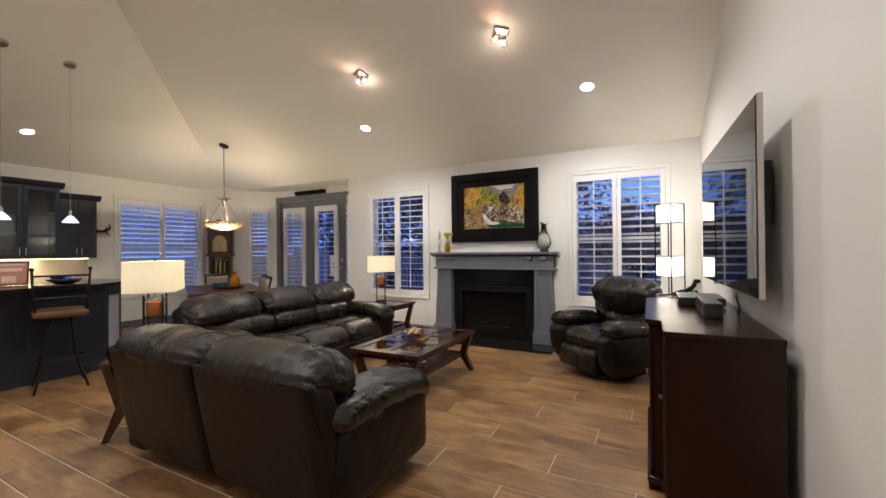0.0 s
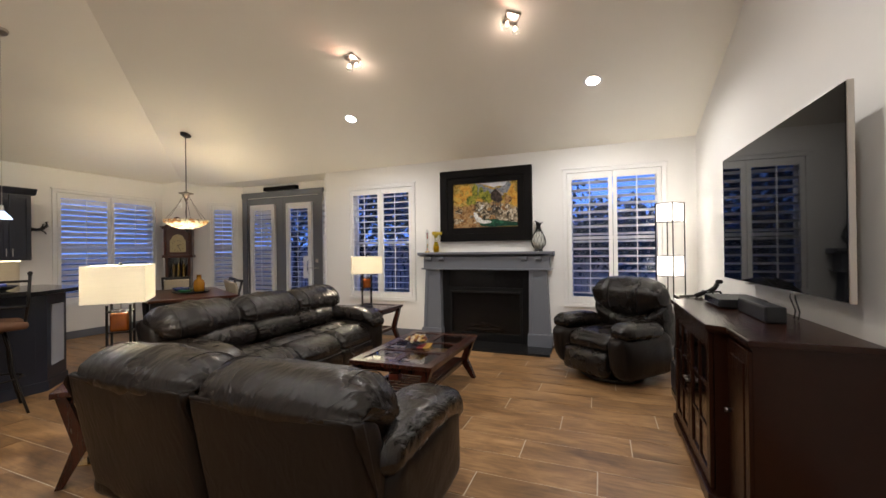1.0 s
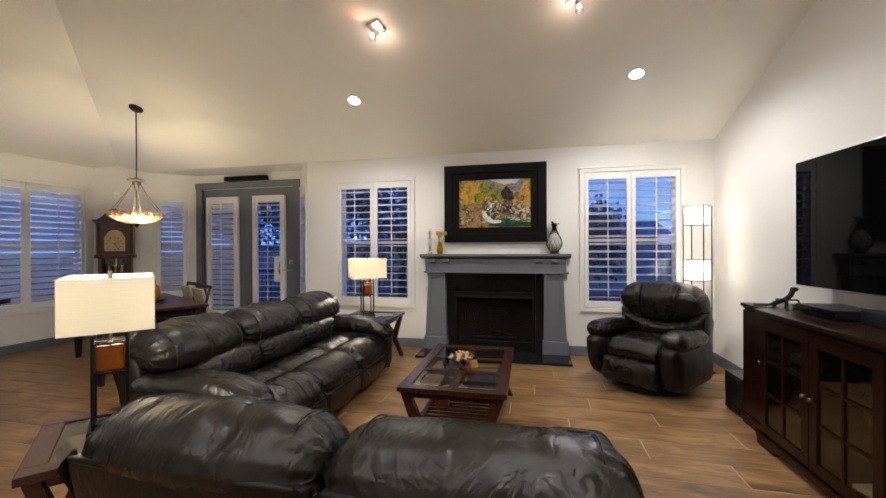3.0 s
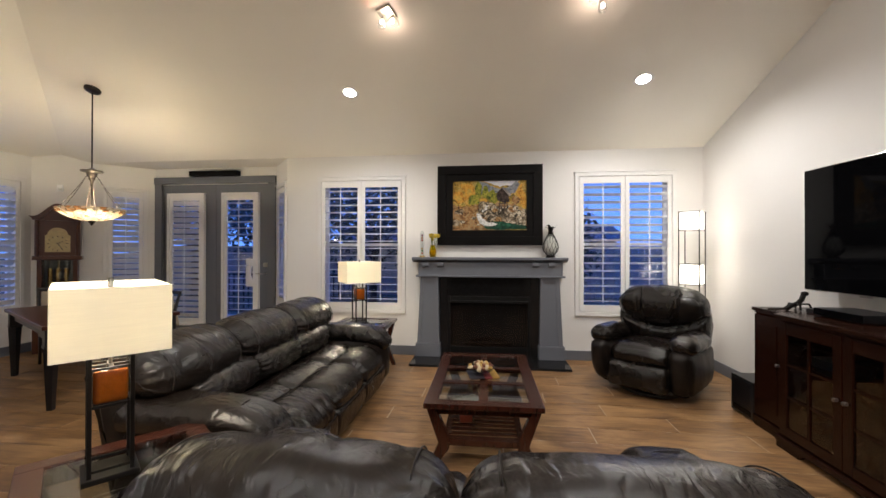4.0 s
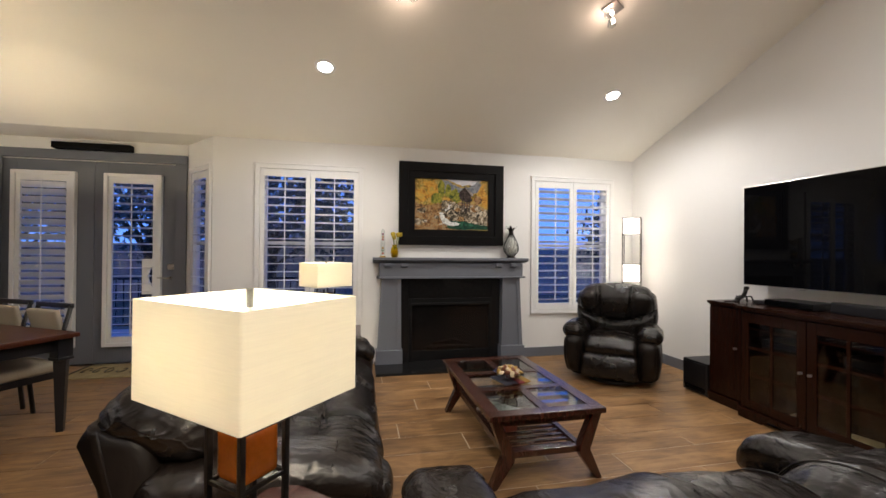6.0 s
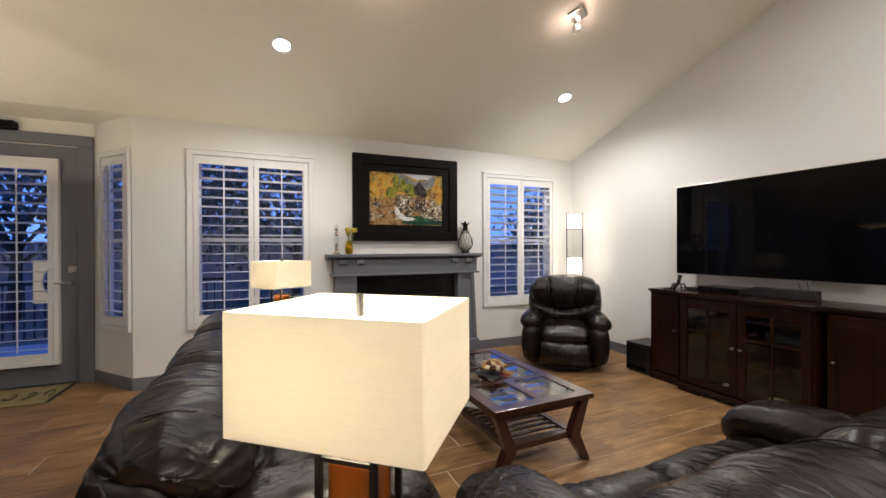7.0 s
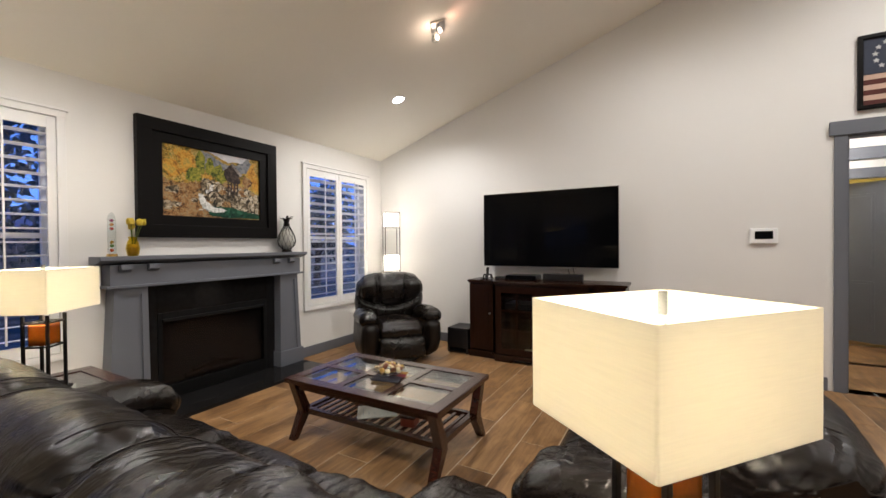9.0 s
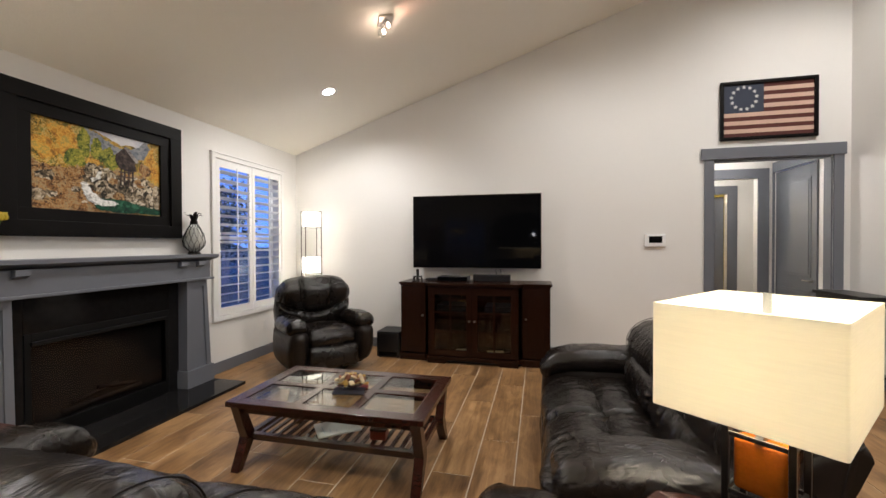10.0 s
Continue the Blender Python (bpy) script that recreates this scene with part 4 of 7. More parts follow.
for args in ((-0.44, 0, Y0, Y0 + 0.02), (-0.44, 0, Y1 - 0.02, Y1), (-0.02, 0, Y0 + 0.02, Y1 - 0.02), (-0.50, -0.02, B0 - 0.01, B0 + 0.012), (-0.50, -0.02, B1 - 0.012, B1 + 0.01), (-0.50, -0.02, (B0 + B1) / 2 - 0.01, (B0 + B1) / 2 + 0.01)):
    part("carcass_panel", box(*args, 0.085, 0.925), M_CHERRY, cab)
part("carcass_floor", box(-0.499, -0.021, B0 + 0.012, B1 - 0.012, 0.086, 0.105), M_CHERRY, cab)
for z in (0.37, 0.60, 0.76):
    part("cabinet_shelf", box(-0.46, -0.025, B0 + 0.014, B1 - 0.014, z, z + 0.018), M_CHERRY, cab)
for y0, y1 in ((Y0 + 0.005, B0 - 0.055), (B1 + 0.055, Y1 - 0.005)):
    door = part("side_door", box(-0.455, -0.438, y0, y1, 0.10, 0.915, 0.003), M_CHERRY, cab)
    yy = y1 - 0.04 if y0 < 3 else y0 + 0.04
    part("raised_panel", box(-0.460, -0.454, y0 + 0.06, y1 - 0.06, 0.17, 0.85, 0.004), M_CHERRY, door)
    part("knob", cyl((-0.456, yy, 0.56), (-0.478, yy, 0.56), 0.010, 0.013, 12), M_KNOB, door, "small dark nickel knob", soft=True)
for y0, y1 in ((B0 + 0.01, (B0 + B1) / 2 - 0.003), ((B0 + B1) / 2 + 0.003, B1 - 0.01)):
    f = 0.065
    door = part("glazed_door", box(-0.522, -0.503, y0, y0 + f, 0.10, 0.915, 0.003), M_CHERRY, cab)
    part("door_stile", box(-0.522, -0.503, y1 - f, y1, 0.10, 0.915, 0.003), M_CHERRY, door)
    part("door_rail", box(-0.521, -0.503, y0 + f, y1 - f, 0.10, 0.10 + f, 0.002), M_CHERRY, door)
    part("door_rail", box(-0.521, -0.503, y0 + f, y1 - f, 0.915 - f - 0.02, 0.915, 0.002), M_CHERRY, door)
    ym = (y0 + y1) / 2
    part("muntin", box(-0.519, -0.506, ym - 0.01, ym + 0.01, 0.10 + f, 0.915 - f), M_CHERRY, door)
    for z in (0.385, 0.615):
        part("muntin", box(-0.518, -0.5065, y0 + f, y1 - f, z - 0.009, z + 0.009), M_CHERRY, door)
    part("door_pane", box(-0.512, -0.509, y0 + f - 0.004, y1 - f + 0.004, 0.16, 0.86), M_CABGLASS, door)
    yy = y1 - 0.03 if y0 < 3 else y0 + 0.03
    part("knob", cyl((-0.522, yy, 0.52), (-0.545, yy, 0.52), 0.010, 0.013, 12), M_KNOB, door, "small dark nickel knob", soft=True)

# ---------------------------------------------------------------- leather seating
def seam(points, r=0.004):
    return tube(points, r, 6)


def leather_sofa(name, label, width, seats, arm=0.28, depth=1.06, seed=1, inset=0.20, lift=0.0):
    """Faces +y; its back is at -y. x runs from -width/2."""
    s = thing(name, label, "sofa")
    inner = width - 2 * arm
    sw = inner / seats
    part("base", box(-width / 2 + 0.06, width / 2 - 0.06, -depth / 2 + 0.22, depth / 2 - 0.12, 0.075, 0.26, 0.02), M_TAUT, s)
    up = lambda pts: [(y, z + lift) for y, z in pts]
    seat = [(-0.16, 0.40), (-0.05, 0.462), (0.08, 0.478), (0.165, 0.452), (0.185, 0.440), (0.205, 0.452), (0.30, 0.472), (0.41, 0.445), (0.485, 0.385), (0.505, 0.325), (0.47, 0.285), (0.20, 0.26), (-0.16, 0.27)]
    foot = [(0.43, 0.295), (0.495, 0.29), (0.520, 0.245), (0.520, 0.165), (0.495, 0.095), (0.44, 0.075), (0.40, 0.16)]
    for i in range(seats):
        x = -inner / 2 + sw * (i + 0.5)
        a, c = x - sw / 2 + 0.002, x + sw / 2 - 0.002
        o = part("seat_cushion", pad(seat, a, c, 0.060, 0.011, 12, seed + i, 36, 8, 0.016, None, 0.007), M_LEATHER, s, soft=True)
        part("seat_seam", seam([(a + 0.04 + (sw - 0.084) * k / 6, 0.185, 0.447 + 0.008 * math.sin(math.pi * k / 6)) for k in range(7)], 0.0035), M_TAUT, o, soft=True)
        o = part("footrest", pad(foot, a, c, 0.035, 0.005, 9, seed + i + 9, 24, 4, 0.010), M_LEATHER, s, soft=True)
        part("footrest_seam", seam([(a + 0.03, 0.508, 0.275), (x - sw / 4, 0.520, 0.277), (x, 0.524, 0.278), (x + sw / 4, 0.520, 0.277), (c - 0.03, 0.508, 0.275)], 0.003), M_TAUT, o, soft=True)
    bw = (width - inset) / seats
    roof = up([(-0.505, 0.745), (-0.500, 0.800), (-0.455, 0.848), (-0.375, 0.878), (-0.285, 0.876), (-0.190, 0.838), (-0.125, 0.765), (-0.108, 0.690), (-0.135, 0.630), (-0.250, 0.610), (-0.420, 0.690)])
    loin = up([(-0.30, 0.645), (-0.175, 0.648), (-0.085, 0.618), (-0.050, 0.555), (-0.055, 0.490), (-0.10, 0.440), (-0.25, 0.430)])
    def slump(p, u):
        # the pillow is fullest in its middle and drawn in at the ends
        t = 1 - 0.13 * abs(u) ** 5
        return Vector((p.x, -0.33 + (p.y + 0.33) * t, 0.70 + lift + (p.z - 0.70 - lift) * t))
    panel = [(-0.495, 0.765 + lift), (-0.512, 0.742 + lift), (-0.480, 0.560), (-0.440, 0.350), (-0.400, 0.165), (-0.375, 0.115), (-0.330, 0.105), (-0.240, 0.140), (-0.270, 0.400), (-0.330, 0.700 + lift)]
    for i in range(seats):
        x = -(width - inset) / 2 + bw * (i + 0.5)
        xl = x * inner / (width - inset)
        part("lumbar_cushion", pad(loin, xl - sw / 2 + 0.003, xl + sw / 2 - 0.003, 0.06, 0.012, 13, seed + i + 20, 32, 8, 0.014, None, 0.008), M_LEATHER, s, soft=True)
        a, c = x - bw / 2 + 0.003, x + bw / 2 - 0.003
        o = part("back_pillow", pad(roof, a, c, 0.105, 0.013, 9, seed + i + 40, 56, 9, 0.022, slump, 0.010), M_LEATHER, s, soft=True)
        for e in (a + 0.105, c - 0.105):
            part("pillow_seam", edge_piping(roof, e, 0.0028, 0.009, (0.24, 0.72)), M_TAUT, o, soft=True)
        o = part("back_panel", pad(panel, a + 0.004, c - 0.004, 0.05, 0.003, 4, seed + i + 60, 14, 4, 0.010), M_TAUT, s, "smooth taut leather outer back", soft=True)
        part("back_piping", seam([(a + 0.05 + (c - a - 0.10) * k / 8, -0.512 - 0.010 * math.sin(math.pi * k / 8), 0.756 + lift) for k in range(9)], 0.005), M_TAUT, o, soft=True)
    for sd in (-1, 1):
        x = sd * (width / 2 - arm / 2)
        def flank(p, q):
            p.y += 0.05 * q[2] * max(0, -q[1])
            return p
        c = cushion(arm - 0.03, depth - 0.20, 0.45, 0.075, 20, (0.015, 0.02, 0), 0.005, 5, seed + 70 + sd, flank)
        a = part("arm", moved(c, pose(x, 0.070, 0.300)), M_TAUT, s, soft=True)
        def arm_shape(p, q):
            p.z -= 0.085 * max(0, q[1]) ** 3 + 0.01 * max(0, -q[1])
            return p
        c = cushion(arm + 0.02, depth - 0.18, 0.165, 0.08, 30, (0.0, 0.02, 0.016), 0.007, 9, seed + 80 + sd, arm_shape, (0.7, 1.5, 1))
        o = part("arm_pad", moved(c, pose(x, 0.080, 0.558, -1)), M_LEATHER, a, soft=True)
        part("arm_seam", seam([(x - (arm - 0.04) / 2 + (arm - 0.04) * k / 8, 0.30 + 0.012 * math.sin(math.pi * k / 8), 0.612 + 0.026 * math.sin(math.pi * k / 8)) for k in range(9)], 0.003), M_TAUT, o, soft=True)
        for yy in (-0.18, 0.36):
            part("foot", cyl((x, yy, 0), (x, yy, 0.080), 0.022, 0.03, 12), M_BLACK, s)
    return s


love = leather_sofa("loveseat", "black leather two-seat reclining loveseat with pillow backs", 1.85, 2, 0.29, 1.06, 3, inset=0.09)
love.matrix_basis = pose(-1.71, 1.87, 0)
sofa = leather_sofa("sofa", "black leather three-seat reclining sofa with pillow backs", 2.42, 3, 0.28, 1.06, 11, inset=0.05, lift=0.035)
sofa.matrix_basis = pose(-3.20, 3.54, 0, 0, 0, -90)


def recliner():
    s = thing("recliner", "black leather rocker recliner with gathered pillow back", "armchair")
    def back_shape(p, q):
        # arched top, upright channels above a smiling seam, pleats below it
        u, v, f = q[0], q[2], max(0.0, q[1])
        p.x *= 1.0 - 0.10 * max(0, -v) - 0.05 * max(0, v) ** 3
        p.z -= 0.065 * abs(u) ** 2.6 * max(0.0, v)
        dip = v - (0.0 + 0.36 * u * u)
        g = -0.048 * math.exp(-(dip / 0.055) ** 2)
        if dip > 0:
            for e in (-1, 1):
                g -= 0.046 * math.exp(-((u - e * (0.36 + 0.10 * v)) / 0.05) ** 2) * min(1.0, dip / 0.12)
            g += 0.040 * math.sin(math.pi * min(1.0, dip / 0.8)) ** 0.6
        else:
            g += 0.035 * (1 - math.exp(dip / 0.10))
            g += 0.015 * math.sin(u * 34 + 1.5 * math.sin(u * 6)) * math.exp(dip / 0.22) * (1 - u * u)
        p.y += g * min(1.0, f * 1.4)
        return p
    c = cushion(0.87, 0.25, 0.80, 0.10, 54, (0.02, 0.04, 0.01), 0.004, 5, 90, back_shape)
    part("backrest", moved(c, pose(0, -0.36, 0.655, -15)), M_SLEEK, s, "padded back with seamed channels and gathered pleats", soft=True)
    c = cushion(0.56, 0.62, 0.20, 0.085, 22, (0, 0.02, 0.04), 0.010, 6, 97)
    part("seat_cushion", moved(c, pose(0, 0.08, 0.39)), M_SLEEK, s, soft=True)
    c = cushion(0.56, 0.12, 0.25, 0.05, 18, (0, 0.03, 0), 0.006, 6, 98)
    part("footrest", moved(c, pose(0, 0.385, 0.21, 5)), M_SLEEK, s, soft=True)
    for sd in (-1, 1):
        def flare(p, q):
            p.y += 0.03 * q[2] - 0.10 * max(0, -q[2]) ** 2 * max(0, q[1]) ** 2
            p.x -= sd * 0.03 * max(0, -q[2]) ** 2
            return p
        c = cushion(0.19, 0.80, 0.46, 0.08, 22, (0.03, 0.03, 0), 0.006, 4, 100 + sd, flare)
        a = part("arm", moved(c, pose(sd * 0.375, 0.02, 0.285)), M_TAUT, s, soft=True)
        c = cushion(0.225, 0.60, 0.165, 0.08, 22, (0.01, 0.02, 0.02), 0.008, 8, 102 + sd)
        part("arm_pad", moved(c, pose(sd * 0.385, 0.10, 0.545, 2)), M_SLEEK, a, soft=True)
    part("swivel_base", lathe([(0.30, 0.0), (0.32, 0.01), (0.32, 0.035), (0.12, 0.06), (0.12, 0.12)], 28), M_BLACK, s, soft=True, angle=40)
    return s


rec = recliner()
rec.matrix_basis = pose(0.05, 4.89, 0, 0, 0, math.degrees(math.atan2(-0.76, -0.65)) - 90)

# ---------------------------------------------------------------- tables with splayed legs
def table_frame(t, w, l, h, edge, wood, panes, leg=0.055, shelf=True):
    """w along x, l along y; a wooden top with glass lights, kinked legs and a slatted shelf."""
    th = 0.035
    top = part("tabletop", box(-w / 2, w / 2, -l / 2, -l / 2 + edge, h - th, h, 0.005), wood, t)
    part("tabletop_rail", box(-w / 2, w / 2, l / 2 - edge, l / 2, h - th, h, 0.005), wood, top)
    part("tabletop_rail", box(-w / 2, -w / 2 + edge, -l / 2 + edge - 0.003, l / 2 - edge + 0.003, h - th, h - 0.0005, 0.004), wood, top)
    part("tabletop_rail", box(w / 2 - edge, w / 2, -l / 2 + edge - 0.003, l / 2 - edge + 0.003, h - th, h - 0.0005, 0.004), wood, top)
    nx, ny = panes
    iw, il = w - 2 * edge, l - 2 * edge
    for i in range(1, nx):
        x = -iw / 2 + iw * i / nx
        part("glazing_bar", box(x - 0.03, x + 0.03, -il / 2, il / 2, h - th + 0.002, h - 0.001, 0.002), wood, top)
    for j in range(1, ny):
        y = -il / 2 + il * j / ny
        part("glazing_bar", box(-iw / 2, iw / 2, y - 0.03, y + 0.03, h - th + 0.002, h - 0.0015, 0.002), wood, top)
    for i in range(nx):
        for j in range(ny):
            x0, x1 = -iw / 2 + iw * i / nx, -iw / 2 + iw * (i + 1) / nx
            y0, y1 = -il / 2 + il * j / ny, -il / 2 + il * (j + 1) / ny
            part("glass_inset", box(x0 + (0.03 if i else 0) , x1 - (0.03 if i < nx - 1 else 0), y0 + (0.03 if j else 0), y1 - (0.03 if j < ny - 1 else 0), h - 0.012, h - 0.006), M_TABLEGLASS, top, "clear glass inset")
    a = box(-w / 2 + 0.05, w / 2 - 0.05, -l / 2 + 0.05, -l / 2 + 0.07, h - th - 0.05, h - th, 0.002)
    box(-w / 2 + 0.05, w / 2 - 0.05, l / 2 - 0.07, l / 2 - 0.05, h - th - 0.05, h - th, 0.002, a)
    box(-w / 2 + 0.05, -w / 2 + 0.07, -l / 2 + 0.07, l / 2 - 0.07, h - th - 0.05, h - th, 0.002, a)
    box(w / 2 - 0.07, w / 2 - 0.05, -l / 2 + 0.07, l / 2 - 0.07, h - th - 0.05, h - th, 0.002, a)
    part("apron", a, wood, t)
    k = h * 0.42
    for sx in (-1, 1):
        for sy in (-1, 1):
            def at(dx, z):
                return (sx * (w / 2 - dx), z)
            pts = [at(0.015, h - th), at(0.015 + leg * 1.0, h - th), at(0.10 + leg * 1.1, k + 0.02), at(0.10 + leg * 1.1, k - 0.03), at(0.01 + leg * 0.7, 0), at(0.01, 0), at(0.095, k)]
            part("leg", prism(pts, "y", sy * (l / 2 - 0.055) - leg / 2, sy * (l / 2 - 0.055) + leg / 2, 0.004), wood, t)
    if shelf:
        z = k
        sx0, sy0 = w / 2 - 0.14, l / 2 - 0.075
        r = box(-sx0, sx0, -sy0 - 0.02, -sy0 + 0.02, z - 0.025, z + 0.015, 0.003)
        box(-sx0, sx0, sy0 - 0.02, sy0 + 0.02, z - 0.025, z + 0.015, 0.003, r)
        box(-sx0 - 0.02, -sx0 + 0.02, -sy0 + 0.021, sy0 - 0.021, z - 0.025, z + 0.015, 0.003, r)
        box(sx0 - 0.02, sx0 + 0.02, -sy0 + 0.021, sy0 - 0.021, z - 0.025, z + 0.015, 0.003, r)
        sh = part("shelf_frame", r, wood, t)
        n = max(4, int((2 * sy0 - 0.04) / 0.062))
        first = None
        for i in range(n):
            y = -sy0 + 0.02 + (2 * sy0 - 0.04) * (i + 0.5) / n
            if first is None:
                first = part("slat", box(-sx0 + 0.02, sx0 - 0.02, -0.013, 0.013, z - 0.008, z + 0.006, 0.002), wood, sh)
                first.matrix_basis = pose(0, y, 0)
            else:
                again(first, "slat", pose(0, y, 0), sh)
    return t


ct = table_frame(thing("coffee_table", "walnut coffee table with glass insets and slatted shelf", "coffee table", -1.675, 3.685, 0, 0.6), 0.765, 1.295, 0.452, 0.085, M_WALNUT, (2, 3), 0.06)
et1 = table_frame(thing("end_table", "square walnut end table with glass inset between the sofas", "side table", -3.03, 1.92, 0, 50, "end tables"), 0.64, 0.64, 0.575, 0.085, M_WALNUT, (1, 1))
et2 = table_frame(thing("end_table", "square walnut end table with glass inset beneath the window", "side table", -3.12, 5.16, 0, 0, "end tables"), 0.66, 0.62, 0.575, 0.085, M_WALNUT, (1, 1))

# ---------------------------------------------------------------- table lamps
M_FINIAL = material("dull_pewter", (0.10, 0.10, 0.095), 0.45, vary=0.1, scale=20)


def table_lamp(x, y, z, rz, w, d, label, watts):
    t = thing("table_lamp", label, "lamp", x, y, z, rz, "table lamps")
    s0, s1 = 0.48, 0.72
    b = bmesh.new()
    r = 0.007
    def loop(hw, hd, zz):
        pts = []
        for cx, cy, a0 in ((1, 1, 0), (-1, 1, 90), (-1, -1, 180), (1, -1, 270)):
            for k in range(5):
                a = radians(a0 + 22.5 * k)
                pts.append(b.verts.new((cx * (hw - r) + r * math.cos(a), cy * (hd - r) + r * math.sin(a), zz)))
        return pts
    rings = [loop(w / 2, d / 2, s0), loop(w / 2, d / 2, s0 + 0.08), loop(w / 2, d / 2, s0 + 0.16), loop(w / 2, d / 2, s1)]
    for a, c in zip(rings, rings[1:]):
        for i in range(len(a)):
            b.faces.new((a[i], a[(i + 1) % len(a)], c[(i + 1) % len(a)], c[i]))
    part("shade", b, M_SHADE, t, "cream linen rectangular shade, lit", soft=True, angle=50)
    b = bmesh.new()
    rings = [loop(w / 2 - 0.004, d / 2 - 0.004, s0 + 0.002), loop(w / 2 - 0.004, d / 2 - 0.004, s1 - 0.002)]
    for a, c in zip(rings, rings[1:]):
        for i in range(len(a)):
            b.faces.new((a[i], a[(i + 1) % len(a)], c[(i + 1) % len(a)], c[i]))
    part("shade_liner", b, M_LINER, t, "white inner lining of the shade", soft=True, angle=50)
    part("base", box(-0.085, 0.085, -0.085, 0.085, 0, 0.02, 0.004), M_IRON, t)
    for sx in (-1, 1):
        for sy in (-1, 1):
            part("post", box(sx * 0.062 - 0.007, sx * 0.062 + 0.007, sy * 0.062 - 0.007, sy * 0.062 + 0.007, 0.02, 0.455, 0.002), M_IRON, t)
    for z0 in (0.035, 0.268, 0.405):
        bars = [(-0.066, 0.066, -0.066, -0.058), (-0.066, 0.066, 0.058, 0.066), (-0.066, -0.058, -0.0579, 0.0579), (0.058, 0.066, -0.0579, 0.0579)]
        if z0 > 0.3:
            bars += [(-0.008, 0.008, -0.0579, 0.0579), (-0.0579, -0.0081, -0.008, 0.008), (0.0081, 0.0579, -0.008, 0.008)]
        for q in bars:
            part("crosspiece", box(*q, z0, z0 + 0.010, 0.001), M_IRON, t)
    part("amber_block", cushion(0.104, 0.104, 0.125, 0.012, 8), M_AMBER, t, "mottled amber glass block", soft=True).matrix_basis = pose(0, 0, 0.340)
    part("stem", cyl((0, 0, 0.405), (0, 0, 0.74), 0.006, n=10), M_STEEL, t)
    part("finial", cyl((0, 0, 0.695), (0, 0, 0.742), 0.009, n=12), M_FINIAL, t, "grey metal finial")
    part("bulb", cushion(0.055, 0.055, 0.10, 0.027, 10), glow("lamp_bulb", (1.0, 0.85, 0.62), 25), t, soft=True).matrix_basis = pose(0.03, 0, 0.60)
    m = pose(x, y, z, 0, 0, rz) @ Vector((-0.03, 0, 0.60))
    lamp("table_lamp_light", "POINT", m, watts, (1.0, 0.88, 0.70), 0.045)
    return t


table_lamp(-3.075, 1.89, 0.578, -40, 0.409, 0.333, "lit table lamp with cream shade and amber glass block", 11.5)
table_lamp(-3.145, 5.04, 0.578, 38, 0.409, 0.333, "lit table lamp with cream shade on the far end table", 12)

# ---------------------------------------------------------------- floor lamp
fl = thing("floor_lamp", "tall thin iron floor lamp with two lit paper shades", "lamp", 0.70, 5.43, 0, 48)
part("base", box(-0.13, 0.13, -0.13, 0.13, 0, 0.018, 0.003), M_IRON, fl)
for sx in (-1, 1):
    for sy in (-1, 1):
        part("post", box(sx * 0.105 - 0.005, sx * 0.105 + 0.005, sy * 0.105 - 0.005, sy * 0.105 + 0.005, 0.018, 1.885, 0.001), M_IRON, fl)
for z in (0.42, 1.04, 1.275, 1.665, 1.88):
    for q in ((-0.108, 0.108, -0.109, -0.101), (-0.108, 0.108, 0.101, 0.109), (-0.109, -0.101, -0.1009, 0.1009), (0.101, 0.109, -0.1009, 0.1009)):
        part("crosspiece", box(*q, z, z + 0.007, 0.001), M_IRON, fl)
for z0, z1 in ((1.05, 1.27), (1.675, 1.875)):
    b = bmesh.new()
    q = 0.096
    lo = [b.verts.new((x * q, y * q, z0)) for x, y in ((-1, -1), (1, -1), (1, 1), (-1, 1))]
    hi = [b.verts.new((x * q, y * q, z1)) for x, y in ((-1, -1), (1, -1), (1, 1), (-1, 1))]
    for i in range(4):
        b.faces.new((lo[i], lo[(i + 1) % 4], hi[(i + 1) % 4], hi[i]))
    part("paper_shade", b, M_PAPER, fl, "glowing white rice paper shade")
    lamp("floor_lamp_light", "POINT", (0.70, 5.43, (z0 + z1) / 2), 4.5, (1.0, 0.92, 0.80), 0.05)

# ---------------------------------------------------------------- chandelier
ch = thing("chandelier", "art glass bowl chandelier on bronze chains, lit", "chandelier", -6.04, 4.47, 0)
cz = ceiling_z(-6.04, 4.47)
b = lathe([(0.0, -0.03), (0.05, -0.028), (0.075, -0.012), (0.08, 0.02), (0.0, 0.02)], 24)
part("canopy", moved(b, pose(0, 0, cz - 0.01) @ pose(0, 0, 0, -18.5)), M_IRON, ch, soft=True, angle=50)
part("rod", cyl((0, 0, 1.76), (0, 0, cz), 0.007, n=10), M_IRON, ch)
part("hub", lathe([(0.0, 2.165), (0.012, 2.17), (0.016, 2.20), (0.03, 2.215), (0.028, 2.235), (0.045, 2.25), (0.05, 2.285), (0.10, 2.30), (0.102, 2.312), (0.05, 2.32), (0.02, 2.34), (0.0, 2.345)], 28), M_KNOB, ch, soft=True, angle=50)
for k in range(3):
    a = radians(20 + 120 * k)
    for side in (-0.16, 0.16):
        p0, p1 = Vector((0.05 * math.cos(a), 0.05 * math.sin(a), 2.25)), Vector((0.285 * math.cos(a + side), 0.285 * math.sin(a + side), 1.885))
        d = (p1 - p0).normalized()
        links = bmesh.new()
        for i in range(17):
            q = p0.lerp(p1, (i + 0.5) / 17) + Vector((0, 0, -0.015 * math.sin(math.pi * i / 16)))
            cyl(q - d * 0.011, q + d * 0.011, 0.0042 if i % 2 else 0.0026, n=6, bm=links)
        part("chain", links, M_KNOB, ch)
